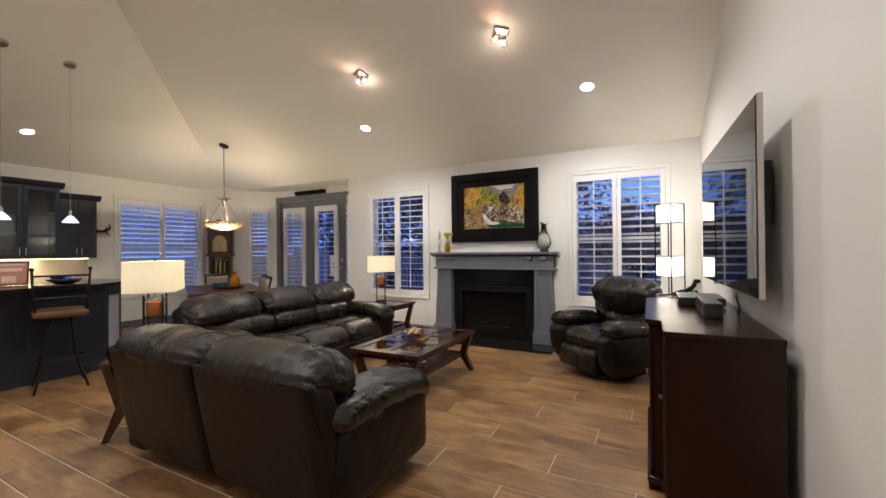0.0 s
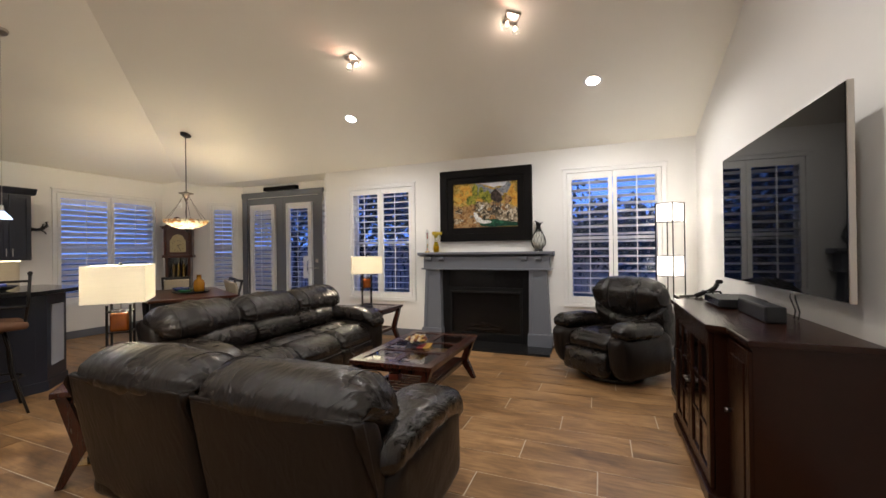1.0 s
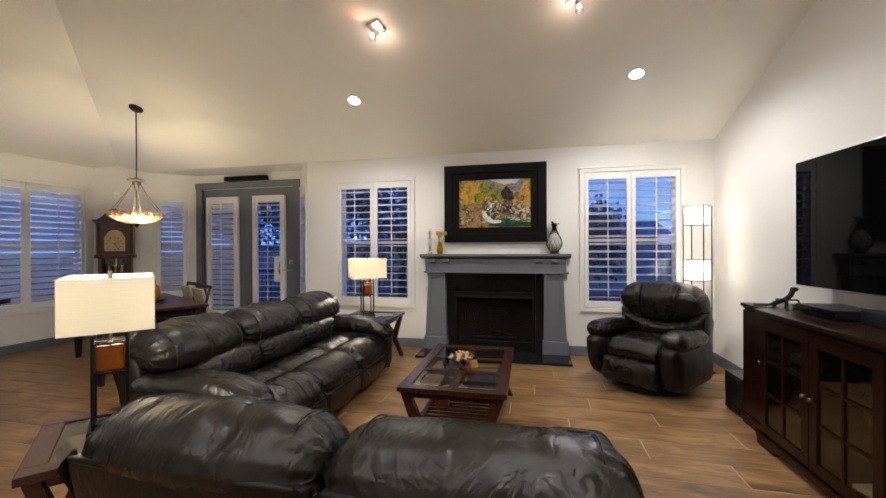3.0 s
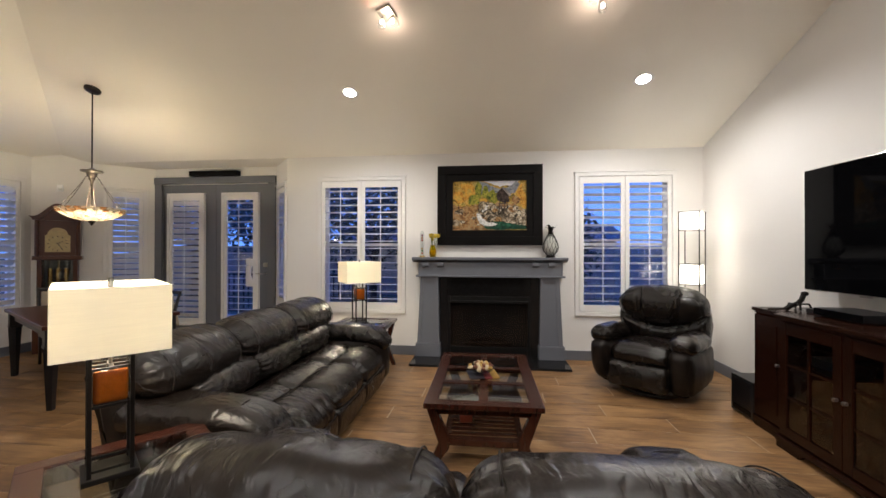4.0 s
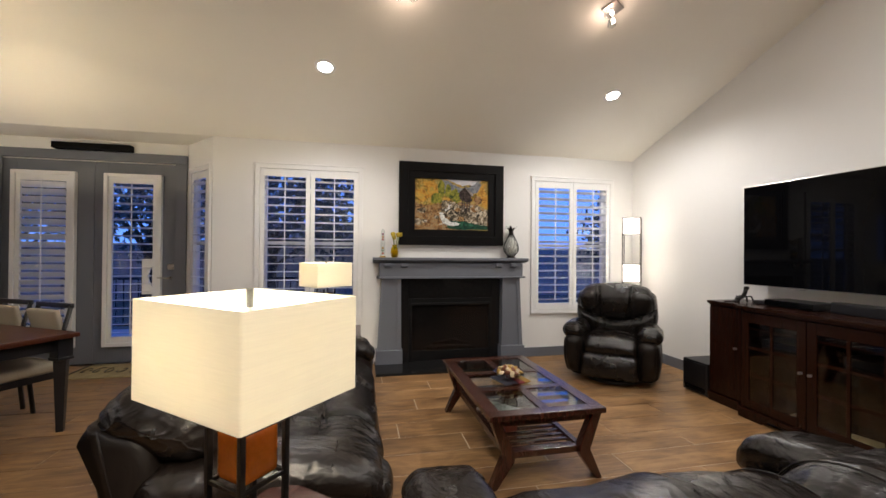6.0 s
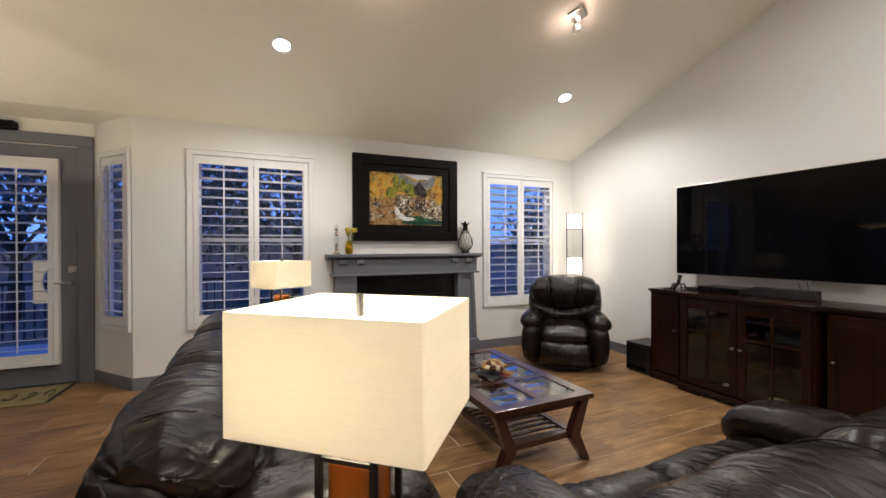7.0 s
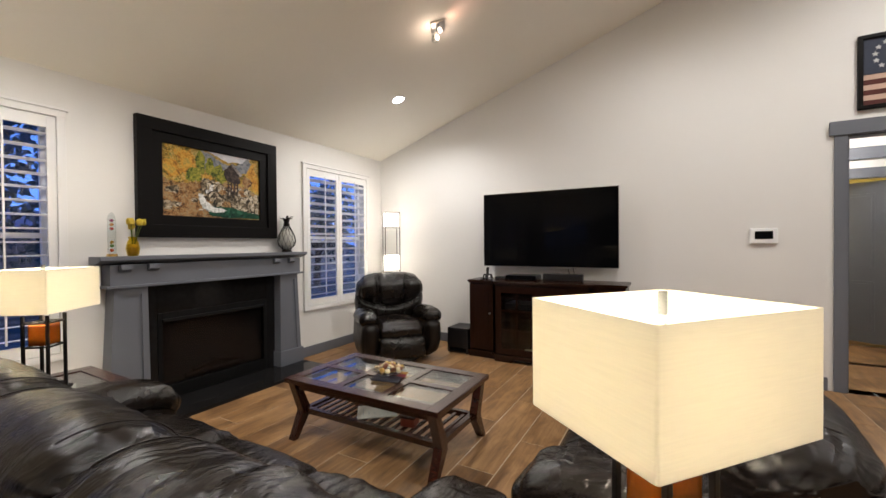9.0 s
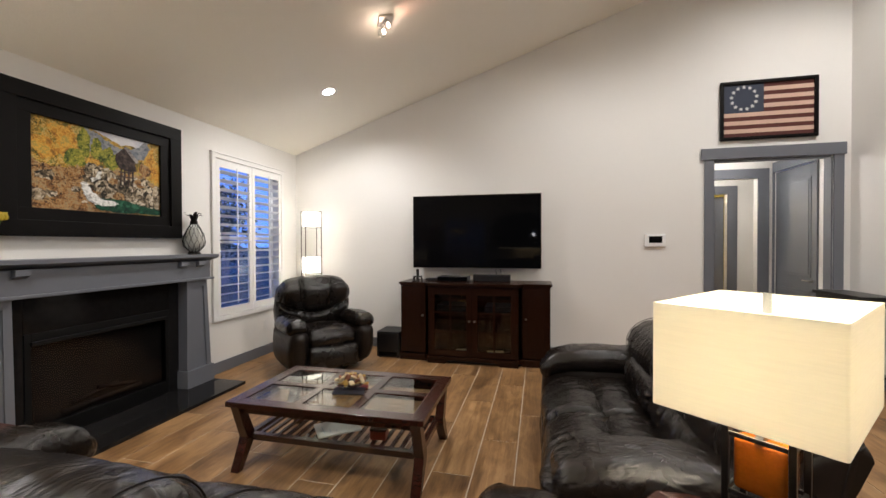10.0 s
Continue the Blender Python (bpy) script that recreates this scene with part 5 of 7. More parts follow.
def art_glass():
    """Leaded glass: cream, amber and rust pieces between dark lines, light passing through."""
    m = shade_cloth("art_glass", (0.85, 0.62, 0.36), 0.11)
    nt = m.node_tree
    co, vo, ed, rp, le, mx = [nt.nodes.new("ShaderNode" + k) for k in ("TexCoord", "TexVoronoi", "TexVoronoi", "ValToRGB", "MapRange", "Mix")]
    ed.feature = "DISTANCE_TO_EDGE"
    for v in (vo, ed):
        v.inputs["Scale"].default_value = 17
        nt.links.new(co.outputs["Object"], v.inputs["Vector"])
    el = rp.color_ramp.elements
    el[0].position, el[0].color = 0.15, (0.72, 0.36, 0.14, 1)
    el[1].position, el[1].color = 0.50, (0.95, 0.88, 0.70, 1)
    nt.links.new(vo.outputs["Color"], rp.inputs[0])
    le.inputs["From Max"].default_value = 0.06
    nt.links.new(ed.outputs["Distance"], le.inputs[0])
    mx.data_type = "RGBA"
    mx.inputs["A"].default_value = (0.05, 0.03, 0.02, 1)
    nt.links.new(le.outputs[0], mx.inputs["Factor"])
    nt.links.new(rp.outputs[0], mx.inputs["B"])
    for n in nt.nodes:
        if n.bl_idname in ("ShaderNodeBsdfDiffuse", "ShaderNodeBsdfTranslucent"):
            nt.links.new(mx.outputs["Result"], n.inputs[0])
    return m


M_ARTGLASS = art_glass()
M_ARTRED = shade_cloth("art_glass_red", (0.70, 0.36, 0.14), 0.2)
bowl = part("bowl", lathe([(0.02, 1.752), (0.10, 1.758), (0.19, 1.785), (0.26, 1.825), (0.300, 1.880)], 40, closed=True), M_ARTGLASS, ch, "amber leaded glass bowl", soft=True)
part("rim", lathe([(0.292, 1.868), (0.304, 1.872), (0.304, 1.89), (0.292, 1.894), (0.292, 1.868)], 40, closed=True), M_ARTGLASS, ch, soft=True, angle=50)
part("finial", lathe([(0.0, 1.70), (0.012, 1.71), (0.018, 1.725), (0.035, 1.742), (0.03, 1.757), (0.0, 1.757)], 16), M_IRON, ch, soft=True)
for k in range(20):
    a = 2 * math.pi * k / 20
    c = cushion(0.045, 0.012, 0.03, 0.005, 4)
    part("glass_leaf", moved(c, pose(0.288 * math.cos(a), 0.288 * math.sin(a), 1.853, 35, 0, math.degrees(a) + 90)), M_ARTRED if k % 3 else M_ARTGLASS, bowl, soft=True)
for k in range(3):
    a = radians(80 + 120 * k)
    spot = (0.14 * math.cos(a), 0.14 * math.sin(a), 1.805)
    part("bulb", cushion(0.05, 0.05, 0.06, 0.024, 8), glow("chandelier_bulb", (1.0, 0.86, 0.66), 4), ch, soft=True).matrix_basis = pose(*spot)
    lamp("chandelier_light", "POINT", (-6.04 + spot[0], 4.47 + spot[1], 1.848), 12, (1.0, 0.84, 0.57), 0.010)

# ---------------------------------------------------------------- ceiling lights
tilt = math.degrees(math.atan(SLOPE))
def can(x, y, roll=(0, 0), watts=85, cone=166):
    z = ceiling_z(x, y)
    c = thing("downlight", "round recessed ceiling downlight with white trim, lit, some added unseen", "ceiling light", x, y, z, 0, "downlights")
    c.matrix_basis = pose(x, y, z) @ pose(0, 0, 0, *roll)
    part("trim_ring", lathe([(0.068, -0.004), (0.092, -0.006), (0.098, 0.0), (0.068, 0.002)], 32, closed=True), M_WHITE, c, soft=True, angle=50)
    part("diffuser", lathe([(0.0, -0.002), (0.068, -0.002)], 32), glow("downlight_lens", (1.0, 0.95, 0.88), 18), c)
    lamp("downlight_beam", "SPOT", (x, y, z - 0.03), watts, CAN_WHITE, 0.035, (x, y, 0), cone, 0.75)

SL = (-tilt, 0)
can(-0.10, 4.70, SL, 72)
can(-3.145, 4.70, SL, 56, 154)
can(-7.15, 2.34, (0, -tilt), 13, 150)
# the next five are unseen downlights, added to brighten walls and floor
can(-0.75, 1.85, SL, 82)
can(-3.2, 1.4, SL, 62, 154)
can(-6.6, 0.2, (0, -tilt), 18, 150)
can(-0.55, -0.40, (tilt, 0), 120)
can(-3.6, -1.1, (tilt, 0), 92, 158)

def spot_cluster(x, y, lamp_rz, aim):
    z = ceiling_z(x, y)
    c = thing("ceiling_spotlight", "square chrome ceiling spotlight with glass shades, lit", "ceiling light", x, y, z, 0, "ceiling spotlights")
    c.matrix_basis = pose(x, y, z) @ pose(0, 0, 0, *SL) @ pose(0, 0, 0, 0, 0, lamp_rz)
    part("mounting_plate", box(-0.065, 0.065, -0.065, 0.065, -0.022, 0.002, 0.004), M_STEEL, c)
    for i, (px, py) in enumerate(((-0.04, 0.0), (0.045, 0.03))):
        part("arm", cyl((px, py, -0.02), (px, py, -0.06), 0.006, n=10), M_STEEL, c)
        h = part("glass_shade", lathe([(0.012, -0.05), (0.03, -0.06), (0.034, -0.11), (0.03, -0.115), (0.028, -0.065), (0.012, -0.055)], 20, closed=True), M_CABGLASS, c, soft=True, angle=50)
        h.matrix_basis = pose(px, py, 0, 14, 10 - 20 * i)
        part("bulb", cushion(0.03, 0.03, 0.045, 0.014, 8), glow("halogen_bulb", (1.0, 0.72, 0.58), 9), c, soft=True).matrix_basis = pose(px, py, -0.085)
    p = Vector((x, y, z)) + Vector((0, 0, -0.07))
    d = Vector((aim[0], aim[1], -SLOPE * aim[1] + 0.17)).normalized()
    lamp("ceiling_spotlight_light", "SPOT", p, 3.0, (1.0, 0.42, 0.28), 0.012, p + d, 60, 0.9)
    # added fill lamp that brightens the ceiling round the fixture
    lamp("ceiling_spotlight_fill", "POINT", Vector((x, y, z - 0.13)), 1.3, (1.0, 0.74, 0.60), 0.03)

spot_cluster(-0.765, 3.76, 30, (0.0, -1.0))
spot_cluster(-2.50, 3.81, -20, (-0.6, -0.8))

# ---------------------------------------------------------------- rooms behind the doorway
def hall_wall(name, p0, p1, openings=(), mat=None, thick=0.1, label="plain hallway wall"):
    return wall(name, p0, p1, lambda x, y: 2.60, openings, thick, mat, label)

HX = WX + 0.12
M_YELLOW = material("pale_yellow_paint", (0.68, 0.60, 0.22), 0.6, vary=0.03, scale=2)
hall_wall("wall_hall_north", (HX, 0.80), (2.26, 0.80))
hall_wall("wall_hall_partition", (2.26, 1.60), (2.26, -1.60), [(1.00, 2.15, 0.0, 2.335)])
hall_wall("wall_hall_south", (2.26, -0.74), (HX, -0.74), [(0.05, 0.90, 0.0, 2.40)])
hall_wall("wall_far_hall", (3.40, 1.60), (3.40, -1.60), [(1.20, 2.24, 0.0, 2.25)])
hall_wall("wall_far_hall_north", (2.36, 1.60), (3.40, 1.60))
hall_wall("wall_far_hall_south", (3.40, -1.60), (2.36, -1.60))
hall_wall("wall_yellow_east", (5.40, 1.60), (5.40, -1.60), (), M_YELLOW, 0.1, "pale yellow bedroom wall")
hall_wall("wall_yellow_north", (3.50, 1.60), (5.40, 1.60), (), M_YELLOW, 0.1, "pale yellow bedroom wall")
hall_wall("wall_yellow_south", (5.40, -1.60), (3.50, -1.60), (), M_YELLOW, 0.1, "pale yellow bedroom wall")
structure(part("ceiling_hall", box(HX, 5.5, -1.75, 1.75, 2.60, 2.75), M_CEIL), "flat white hallway ceiling", "ceiling")
structure(part("floor_hall", box(HX - 0.01, 5.5, -1.75, 1.75, -0.12, 0.0), M_PLANK), "wood-look tile hallway floor", "floor")

# cased opening from the living room
dw = structure(thing("door_2", "wide cased opening with slate grey trim", "doorway", WX, 0, 0), "wide cased opening with slate grey trim", "doorway")
part("door_casing", box(-0.022, 0, 0.45, 0.54, 0, 2.395, 0.003), M_GREY, dw)
part("door_casing", box(-0.022, 0, -0.80, -0.71, 0, 2.395, 0.003), M_GREY, dw)
part("door_header", box(-0.035, 0, -0.815, 0.575, 2.395, 2.525, 0.004), M_GREY, dw)
b = box(0.001, 0.119, 0.433, 0.449, 0, 2.38)
box(0.001, 0.119, -0.709, -0.693, 0, 2.38, 0, b)
box(0.001, 0.119, -0.693, 0.433, 2.377, 2.394, 0, b)
part("door_jamb", b, M_GREY, dw)

def leaf_door(name, label, m, w, h):
    d = structure(thing(name, label, "door"), label, "door")
    d.matrix_basis = m
    leaf = part("door_leaf", box(0, w, -0.018, 0.018, 0.012, h, 0.002), M_GREY, d)
    for z0, z1 in ((0.18, 0.86), (1.02, h - 0.16)):
        b = bmesh.new()
        for s in (-1, 1):
            box(0.11, w - 0.11, s * 0.020 - 0.004, s * 0.020 + 0.004, z0, z1, 0.003, b)
            box(0.145, w - 0.145, s * 0.026 - 0.004, s * 0.026 + 0.004, z0 + 0.035, z1 - 0.035, 0.003, b)
        part("raised_panel", b, M_GREY, leaf)
    h_ = cyl((w - 0.07, -0.07, 0.98), (w - 0.07, 0.07, 0.98), 0.010, n=12)
    cyl((w - 0.07, -0.065, 0.98), (w - 0.19, -0.065, 0.98), 0.008, n=10, bm=h_)
    part("door_handle", h_, M_STEEL, d, soft=True, angle=40)
    return d

leaf_door("door_3", "slate grey two-panel hallway door, closed", pose(2.205, -0.765, 0, 0, 0, 180), 0.84, 2.39)
leaf_door("door_4", "slate grey bedroom door standing ajar", pose(3.505, -0.632, 0, 0, 0, 52), 0.95, 2.22)
def casing(name, axis, at, a, c, h, side, near=0.10, far=0.13):
    d = structure(thing(name, "slate grey door casing", "trim"), "slate grey door casing", "trim")
    for lo, hi, z0, z1 in ((a - near, a, 0, h), (c, c + far, 0, h), (a - near, c + far, h, h + 0.135)):
        s0, s1 = sorted((at, at + side * 0.02))
        args = (s0, s1, lo, hi, z0, z1) if axis == "x" else (lo, hi, s0, s1, z0, z1)
        part("casing_board", box(*args, 0.003), M_GREY, d)
casing("trim_hall_partition", "x", 2.258, -0.55, 0.60, 2.335, -1, 0.135)
casing("trim_bedroom_door", "x", 3.398, -0.64, 0.40, 2.25, -1, 0.145)
casing("trim_hall_door", "y", -0.738, 1.36, 2.21, 2.40, 1, 0.03, 0.03)
sw = thing("light_switch", "small white wall switch plate", "switch", 1.27, -0.739, 1.12)
part("plate", box(-0.035, 0.035, 0.0, 0.008, -0.06, 0.06, 0.003), M_WHITE, sw)
part("rocker", box(-0.014, 0.014, 0.007, 0.013, -0.03, 0.03, 0.002), M_WHITE, sw)
hl = thing("hall_ceiling_light", "round frosted hallway ceiling light, lit", "ceiling light", 1.6, 0.1, 2.60)
part("dome", lathe([(0.0, -0.075), (0.07, -0.07), (0.12, -0.045), (0.14, 0.0), (0.0, 0.0)], 24), glow("frosted_dome", (1.0, 0.93, 0.82), 1.5), hl, soft=True)
lamp("hall_light", "POINT", (1.6, 0.1, 2.46), 15, CAN_WHITE, 0.1)
# unseen lamps without fixtures, added to light the far hall and bedroom
lamp("far_hall_fill", "POINT", (2.85, -0.2, 2.45), 8, CAN_WHITE, 0.1)
lamp("bedroom_fill", "POINT", (4.6, 0.6, 2.40), 34, WARM, 0.1)

# flag above the opening
flag = thing("framed_flag", "framed thirteen-star striped flag in a dark wooden frame", "picture", WX - 0.002, -0.085, 2.937, -90)
# local x runs along the wall towards the back of the room as seen from inside
FW, FH = 0.472, 0.332
b = box(-FW, FW, -0.035, 0, FH - 0.035, FH, 0.005)
box(-FW, FW, -0.035, 0, -FH, -FH + 0.035, 0.005, b)
box(-FW, -FW + 0.035, -0.034, 0, -FH + 0.034, FH - 0.034, 0.005, b)
box(FW - 0.035, FW, -0.034, 0, -FH + 0.034, FH - 0.034, 0.005, b)
part("frame", b, M_FRAME, flag)
M_RED = material("faded_red_cloth", (0.105, 0.026, 0.02), 0.85, vary=0.15, scale=12)
M_CLOTH = material("aged_white_cloth", (0.66, 0.46, 0.36), 0.85, vary=0.10, scale=12)
M_STARWHITE = material("white_star_cloth", (0.62, 0.63, 0.62), 0.85, vary=0.08, scale=12)
M_BLUE = material("faded_blue_cloth", (0.045, 0.055, 0.085), 0.85, vary=0.15, scale=12)
fx, fz = FW - 0.033, FH - 0.033
sh = 2 * fz / 13
for i in range(13):
    part("stripe", box(-fx, fx, -0.012, -0.006 + (0.002 if i % 2 else 0), fz - (i + 1) * sh, fz - i * sh), M_RED if i % 2 == 0 else M_CLOTH, flag)
part("canton", box(-fx, -fx + 0.40, -0.016, -0.011, fz - 7 * sh, fz), M_BLUE, flag, "faded navy field")
cx, cz_ = -fx + 0.205, fz - 3.5 * sh
for k in range(13):
    a = 2 * math.pi * k / 13 + math.pi / 2
    x, z = cx + 0.125 * math.cos(a), cz_ + 0.125 * math.sin(a)
    pts = [(x + (0.024 if j % 2 == 0 else 0.011) * math.sin(math.pi * j / 5), z + (0.024 if j % 2 == 0 else 0.011) * math.cos(math.pi * j / 5)) for j in range(10)]
    part("star", prism(pts, "y", -0.019, -0.015), M_STARWHITE, flag)

M_GLOSSWHITE = material("white_plastic", (0.9, 0.9, 0.9), 0.3, vary=0.01)
th = thing("thermostat", "white wall thermostat with a dark display", "thermostat", WX - 0.001, 1.06, 1.473, -90)
part("case", box(-0.112, 0.112, -0.030, 0, -0.076, 0.076, 0.010), M_GLOSSWHITE, th)
part("display", box(-0.072, 0.072, -0.033, -0.029, -0.032, 0.048, 0.001), M_SCREEN, th)

def outlet(x, y, z, rz):
    o = thing("wall_outlet", "white duplex wall outlet", "outlet", x, y, z, rz, "wall outlets")
    part("plate", box(-0.035, 0.035, -0.006, 0, -0.058, 0.058, 0.002), M_WHITE, o)
    for zz in (-0.022, 0.022):
        part("socket", box(-0.016, 0.016, -0.009, -0.005, zz - 0.014, zz + 0.014, 0.002), M_WHITE, o)
    return o

outlet(0.36, WY - 0.001, 0.39, 0)
outlet(WX - 0.001, 1.05, 0.36, -90)
outlet(-4.731, 6.165, 0.42, -49.04)
outlet(LX + 0.001, 3.62, 0.40, 90)
fr = thing("air_freshener", "white plug-in air freshener in the outlet", "air freshener", WX - 0.01, 1.05, 0.385, -90)
part("body", moved(cushion(0.05, 0.045, 0.075, 0.018, 8), pose(0, -0.02, 0)), M_WHITE, fr, soft=True)

# ---------------------------------------------------------------- things on and by the media cabinet
TOP = 0.969
sb = thing("soundbar", "short black soundbar on the media cabinet", "speaker", 0.80, 2.98, TOP, -90)
part("body", box(-0.23, 0.23, -0.045, 0.045, 0.0, 0.085, 0.008), M_PLASTIC, sb)
part("grille", box(-0.222, 0.222, -0.048, -0.044, 0.006, 0.078, 0.002), M_BLACK, sb)
bx = thing("media_player", "flat black media player box", "electronics", 0.80, 3.46, TOP, -90)
part("body", box(-0.19, 0.19, -0.13, 0.13, 0.008, 0.06, 0.004), M_PLASTIC, bx)
part("front_panel", box(-0.188, 0.188, -0.134, -0.129, 0.012, 0.056, 0.001), M_SCREEN, bx)
for sx in (-1, 1):
    part("foot", cyl((sx * 0.15, 0, 0), (sx * 0.15, 0, 0.01), 0.015, n=10), M_BLACK, bx)
rm = thing("small_receiver", "small black set-top receiver", "electronics", 0.80, 3.75, TOP, -90)
part("body", box(-0.07, 0.07, -0.06, 0.06, 0, 0.03, 0.006), M_PLASTIC, rm)
lz = thing("lizard_figurine", "dark bronze lizard figurine with raised head", "figurine", 0.76, 3.93, TOP, 20)
b = tube([(-0.11, 0, 0.015), (-0.06, 0.01, 0.03), (-0.01, 0, 0.045), (0.04, 0, 0.075), (0.06, 0, 0.11)], 0.018, 10)
join(b, moved(cushion(0.05, 0.04, 0.035, 0.016, 8), pose(0.075, 0, 0.125)))
for dx, dy in ((-0.03, 0.05), (-0.03, -0.05), (0.05, 0.06), (0.05, -0.06)):
    tube([(dx * 0.6, 0, 0.045), (dx, dy * 0.8, 0.05), (dx * 1.3, dy, 0.004)], 0.008, 6, b)
tube([(-0.11, 0, 0.015), (-0.16, 0.03, 0.008), (-0.19, 0.08, 0.006)], 0.008, 6, b)
part("body", b, M_IRON, lz, soft=True)
for x0, z1 in ((0.0, 0.19), (0.05, 0.17)):
    cb = thing("power_cable", "thin black cable hanging behind the television", "cable", 0.93, 2.86 + x0, TOP)
    part("cord", tube([(0, 0, 0.005), (0.01, 0.01, 0.05), (-0.005, 0.02 + x0 * 0.3, 0.12), (0.0, 0.03, z1)], 0.004, 6), M_PLASTIC, cb, soft=True)
sub = thing("subwoofer", "small black cube subwoofer on the floor", "speaker", 0.72, 4.265, 0)
part("cabinet", box(-0.17, 0.17, -0.15, 0.15, 0.012, 0.33, 0.006), M_PLASTIC, sub)
part("grille", box(-0.176, -0.169, -0.135, 0.135, 0.10, 0.31, 0.003), M_BLACK, sub)
part("control_strip", box(-0.175, -0.169, -0.12, 0.12, 0.03, 0.075, 0.001), M_SCREEN, sub)
for sx in (-1, 1):
    for sy in (-1, 1):
        part("foot", cyl((sx * 0.14, sy * 0.12, 0), (sx * 0.14, sy * 0.12, 0.014), 0.014, n=8), M_BLACK, sub)
# glassware and papers behind the glazed doors
M_CRYSTAL = pane_glass("crystal", (0.92, 0.94, 0.95), 0.02, 1.5)
rng = random.Random(8)
for i in range(9):
    y = B0 + 0.12 + 0.105 * i
    if 3.12 < y < 3.24:
        continue
    g = thing("stemmed_glass", "clear stemmed glass on the cabinet shelf", "glass", 0.70 + rng.uniform(-0.06, 0.06), y, 0.388, 0, "cabinet glassware")
    part("bowl_and_stem", lathe([(0.03, 0), (0.03, 0.003), (0.004, 0.008), (0.004, 0.06), (0.02, 0.075), (0.033, 0.10), (0.03, 0.14)], 14, closed=True), M_CRYSTAL, g, soft=True)
for y, c in ((2.92, (0.55, 0.45, 0.22)), (3.30, (0.50, 0.42, 0.25))):
    p = thing("paper_stack", "small stack of cream papers on the cabinet floor", "papers", 0.66, y, 0.106, 12)
    part("sheets", box(-0.06, 0.06, -0.10, 0.10, 0, 0.02, 0.002), material("cream_paper", c, 0.8, vary=0.1, scale=20), p)
for y in (2.86, 3.46):
    p = thing("disc_player", "slim black electronics box on a cabinet shelf", "electronics", 0.80, y, 0.619)
    part("body", box(-0.16, 0.16, -0.19, 0.19, 0, 0.06, 0.003), M_PLASTIC, p)

# ---------------------------------------------------------------- mantel ornaments
MZ = 1.343
v = thing("pineapple_vase", "wire-netted glass pineapple lantern with dark leaves", "vase", -0.845, WY - 0.11, MZ)
part("foot", lathe([(0.055, 0), (0.06, 0.008), (0.045, 0.03), (0.0, 0.03)], 24), M_IRON, v, soft=True, angle=50)
part("glass_body", lathe([(0.045, 0.028), (0.088, 0.08), (0.100, 0.13), (0.088, 0.19), (0.056, 0.26), (0.03, 0.31)], 28, closed=True), M_CABGLASS, v, "clear glass body", soft=True)
part("candle", lathe([(0.045, 0.03), (0.080, 0.085), (0.090, 0.13), (0.078, 0.19), (0.045, 0.255), (0.0, 0.27)], 20), material("white_wax", (0.7, 0.68, 0.62), 0.6, vary=0.05), v, soft=True)
prof = [(0.047, 0.03), (0.090, 0.08), (0.102, 0.13), (0.090, 0.19), (0.058, 0.26), (0.031, 0.31)]
for k in range(12):
    for s in (-1, 1):
        pts = []
        for j in range(11):
            u = j / 10 * 5
            i = min(4, int(u))
            r = prof[i][0] + (prof[i + 1][0] - prof[i][0]) * (u - i)
            z = prof[i][1] + (prof[i + 1][1] - prof[i][1]) * (u - i)
            a = 2 * math.pi * k / 12 + s * 1.1 * j / 10
            pts.append((r * math.cos(a), r * math.sin(a), z))
        part("wire", tube(pts, 0.0022, 5), M_IRON, v)
part("collar", lathe([(0.033, 0.30), (0.036, 0.305), (0.034, 0.335), (0.0, 0.335)], 20), M_IRON, v, soft=True, angle=50)
for k in range(9):
    a = 2 * math.pi * k / 9
    up = 0.07 if k % 3 == 0 else 0.05
    b = bmesh.new()
    for r, z, w in ((0.02, 0.33, 0.012), (0.035, 0.33 + up, 0.016), (0.075, 0.33 + up * 1.3, 0.010), (0.09, 0.33 + up * 1.1, 0.001)):
        b.verts.new((r, -w, z)), b.verts.new((r, w, z + 0.001))
    b.verts.ensure_lookup_table()
    for i in range(3):
        b.faces.new([b.verts[n] for n in (2 * i, 2 * i + 1, 2 * i + 3, 2 * i + 2)])
    bmesh.ops.solidify(b, geom=b.faces[:], thickness=0.003)
    part("leaf", moved(b, pose(0, 0, 0, 0, 0, math.degrees(a))), M_IRON, v)

gt = thing("liquid_thermometer", "glass liquid thermometer with coloured floats", "thermometer", -2.53, WY - 0.10, MZ)
part("base", cyl((0, 0, 0), (0, 0, 0.02), 0.038, 0.034, 20), M_GOLD, gt, soft=True, angle=40)
part("glass_tube", lathe([(0.028, 0.02), (0.028, 0.30), (0.02, 0.335), (0.0, 0.36)], 20, closed=True), M_CABGLASS, gt, soft=True)
for i, (z, c) in enumerate(((0.05, (0.5, 0.08, 0.02)), (0.085, (0.1, 0.2, 0.05)), (0.115, (0.45, 0.25, 0.03)), (0.225, (0.4, 0.05, 0.04)), (0.258, (0.45, 0.2, 0.05)), (0.29, (0.25, 0.05, 0.12)))):
    part("float", moved(cushion(0.026, 0.026, 0.026, 0.0125, 8), pose(0, 0, z)), material("coloured_liquid", c, 0.2, vary=0.05), gt, soft=True)
fv = thing("flower_vase", "yellow glass vase with yellow flowers", "vase", -2.385, WY - 0.10, MZ)
M_YGLASS = pane_glass("yellow_glass", (0.85, 0.70, 0.10), 0.02)
part("glass_body", lathe([(0.035, 0.0), (0.04, 0.01), (0.05, 0.06), (0.042, 0.11), (0.028, 0.14), (0.034, 0.16)], 24, closed=True), M_YGLASS, fv, soft=True)
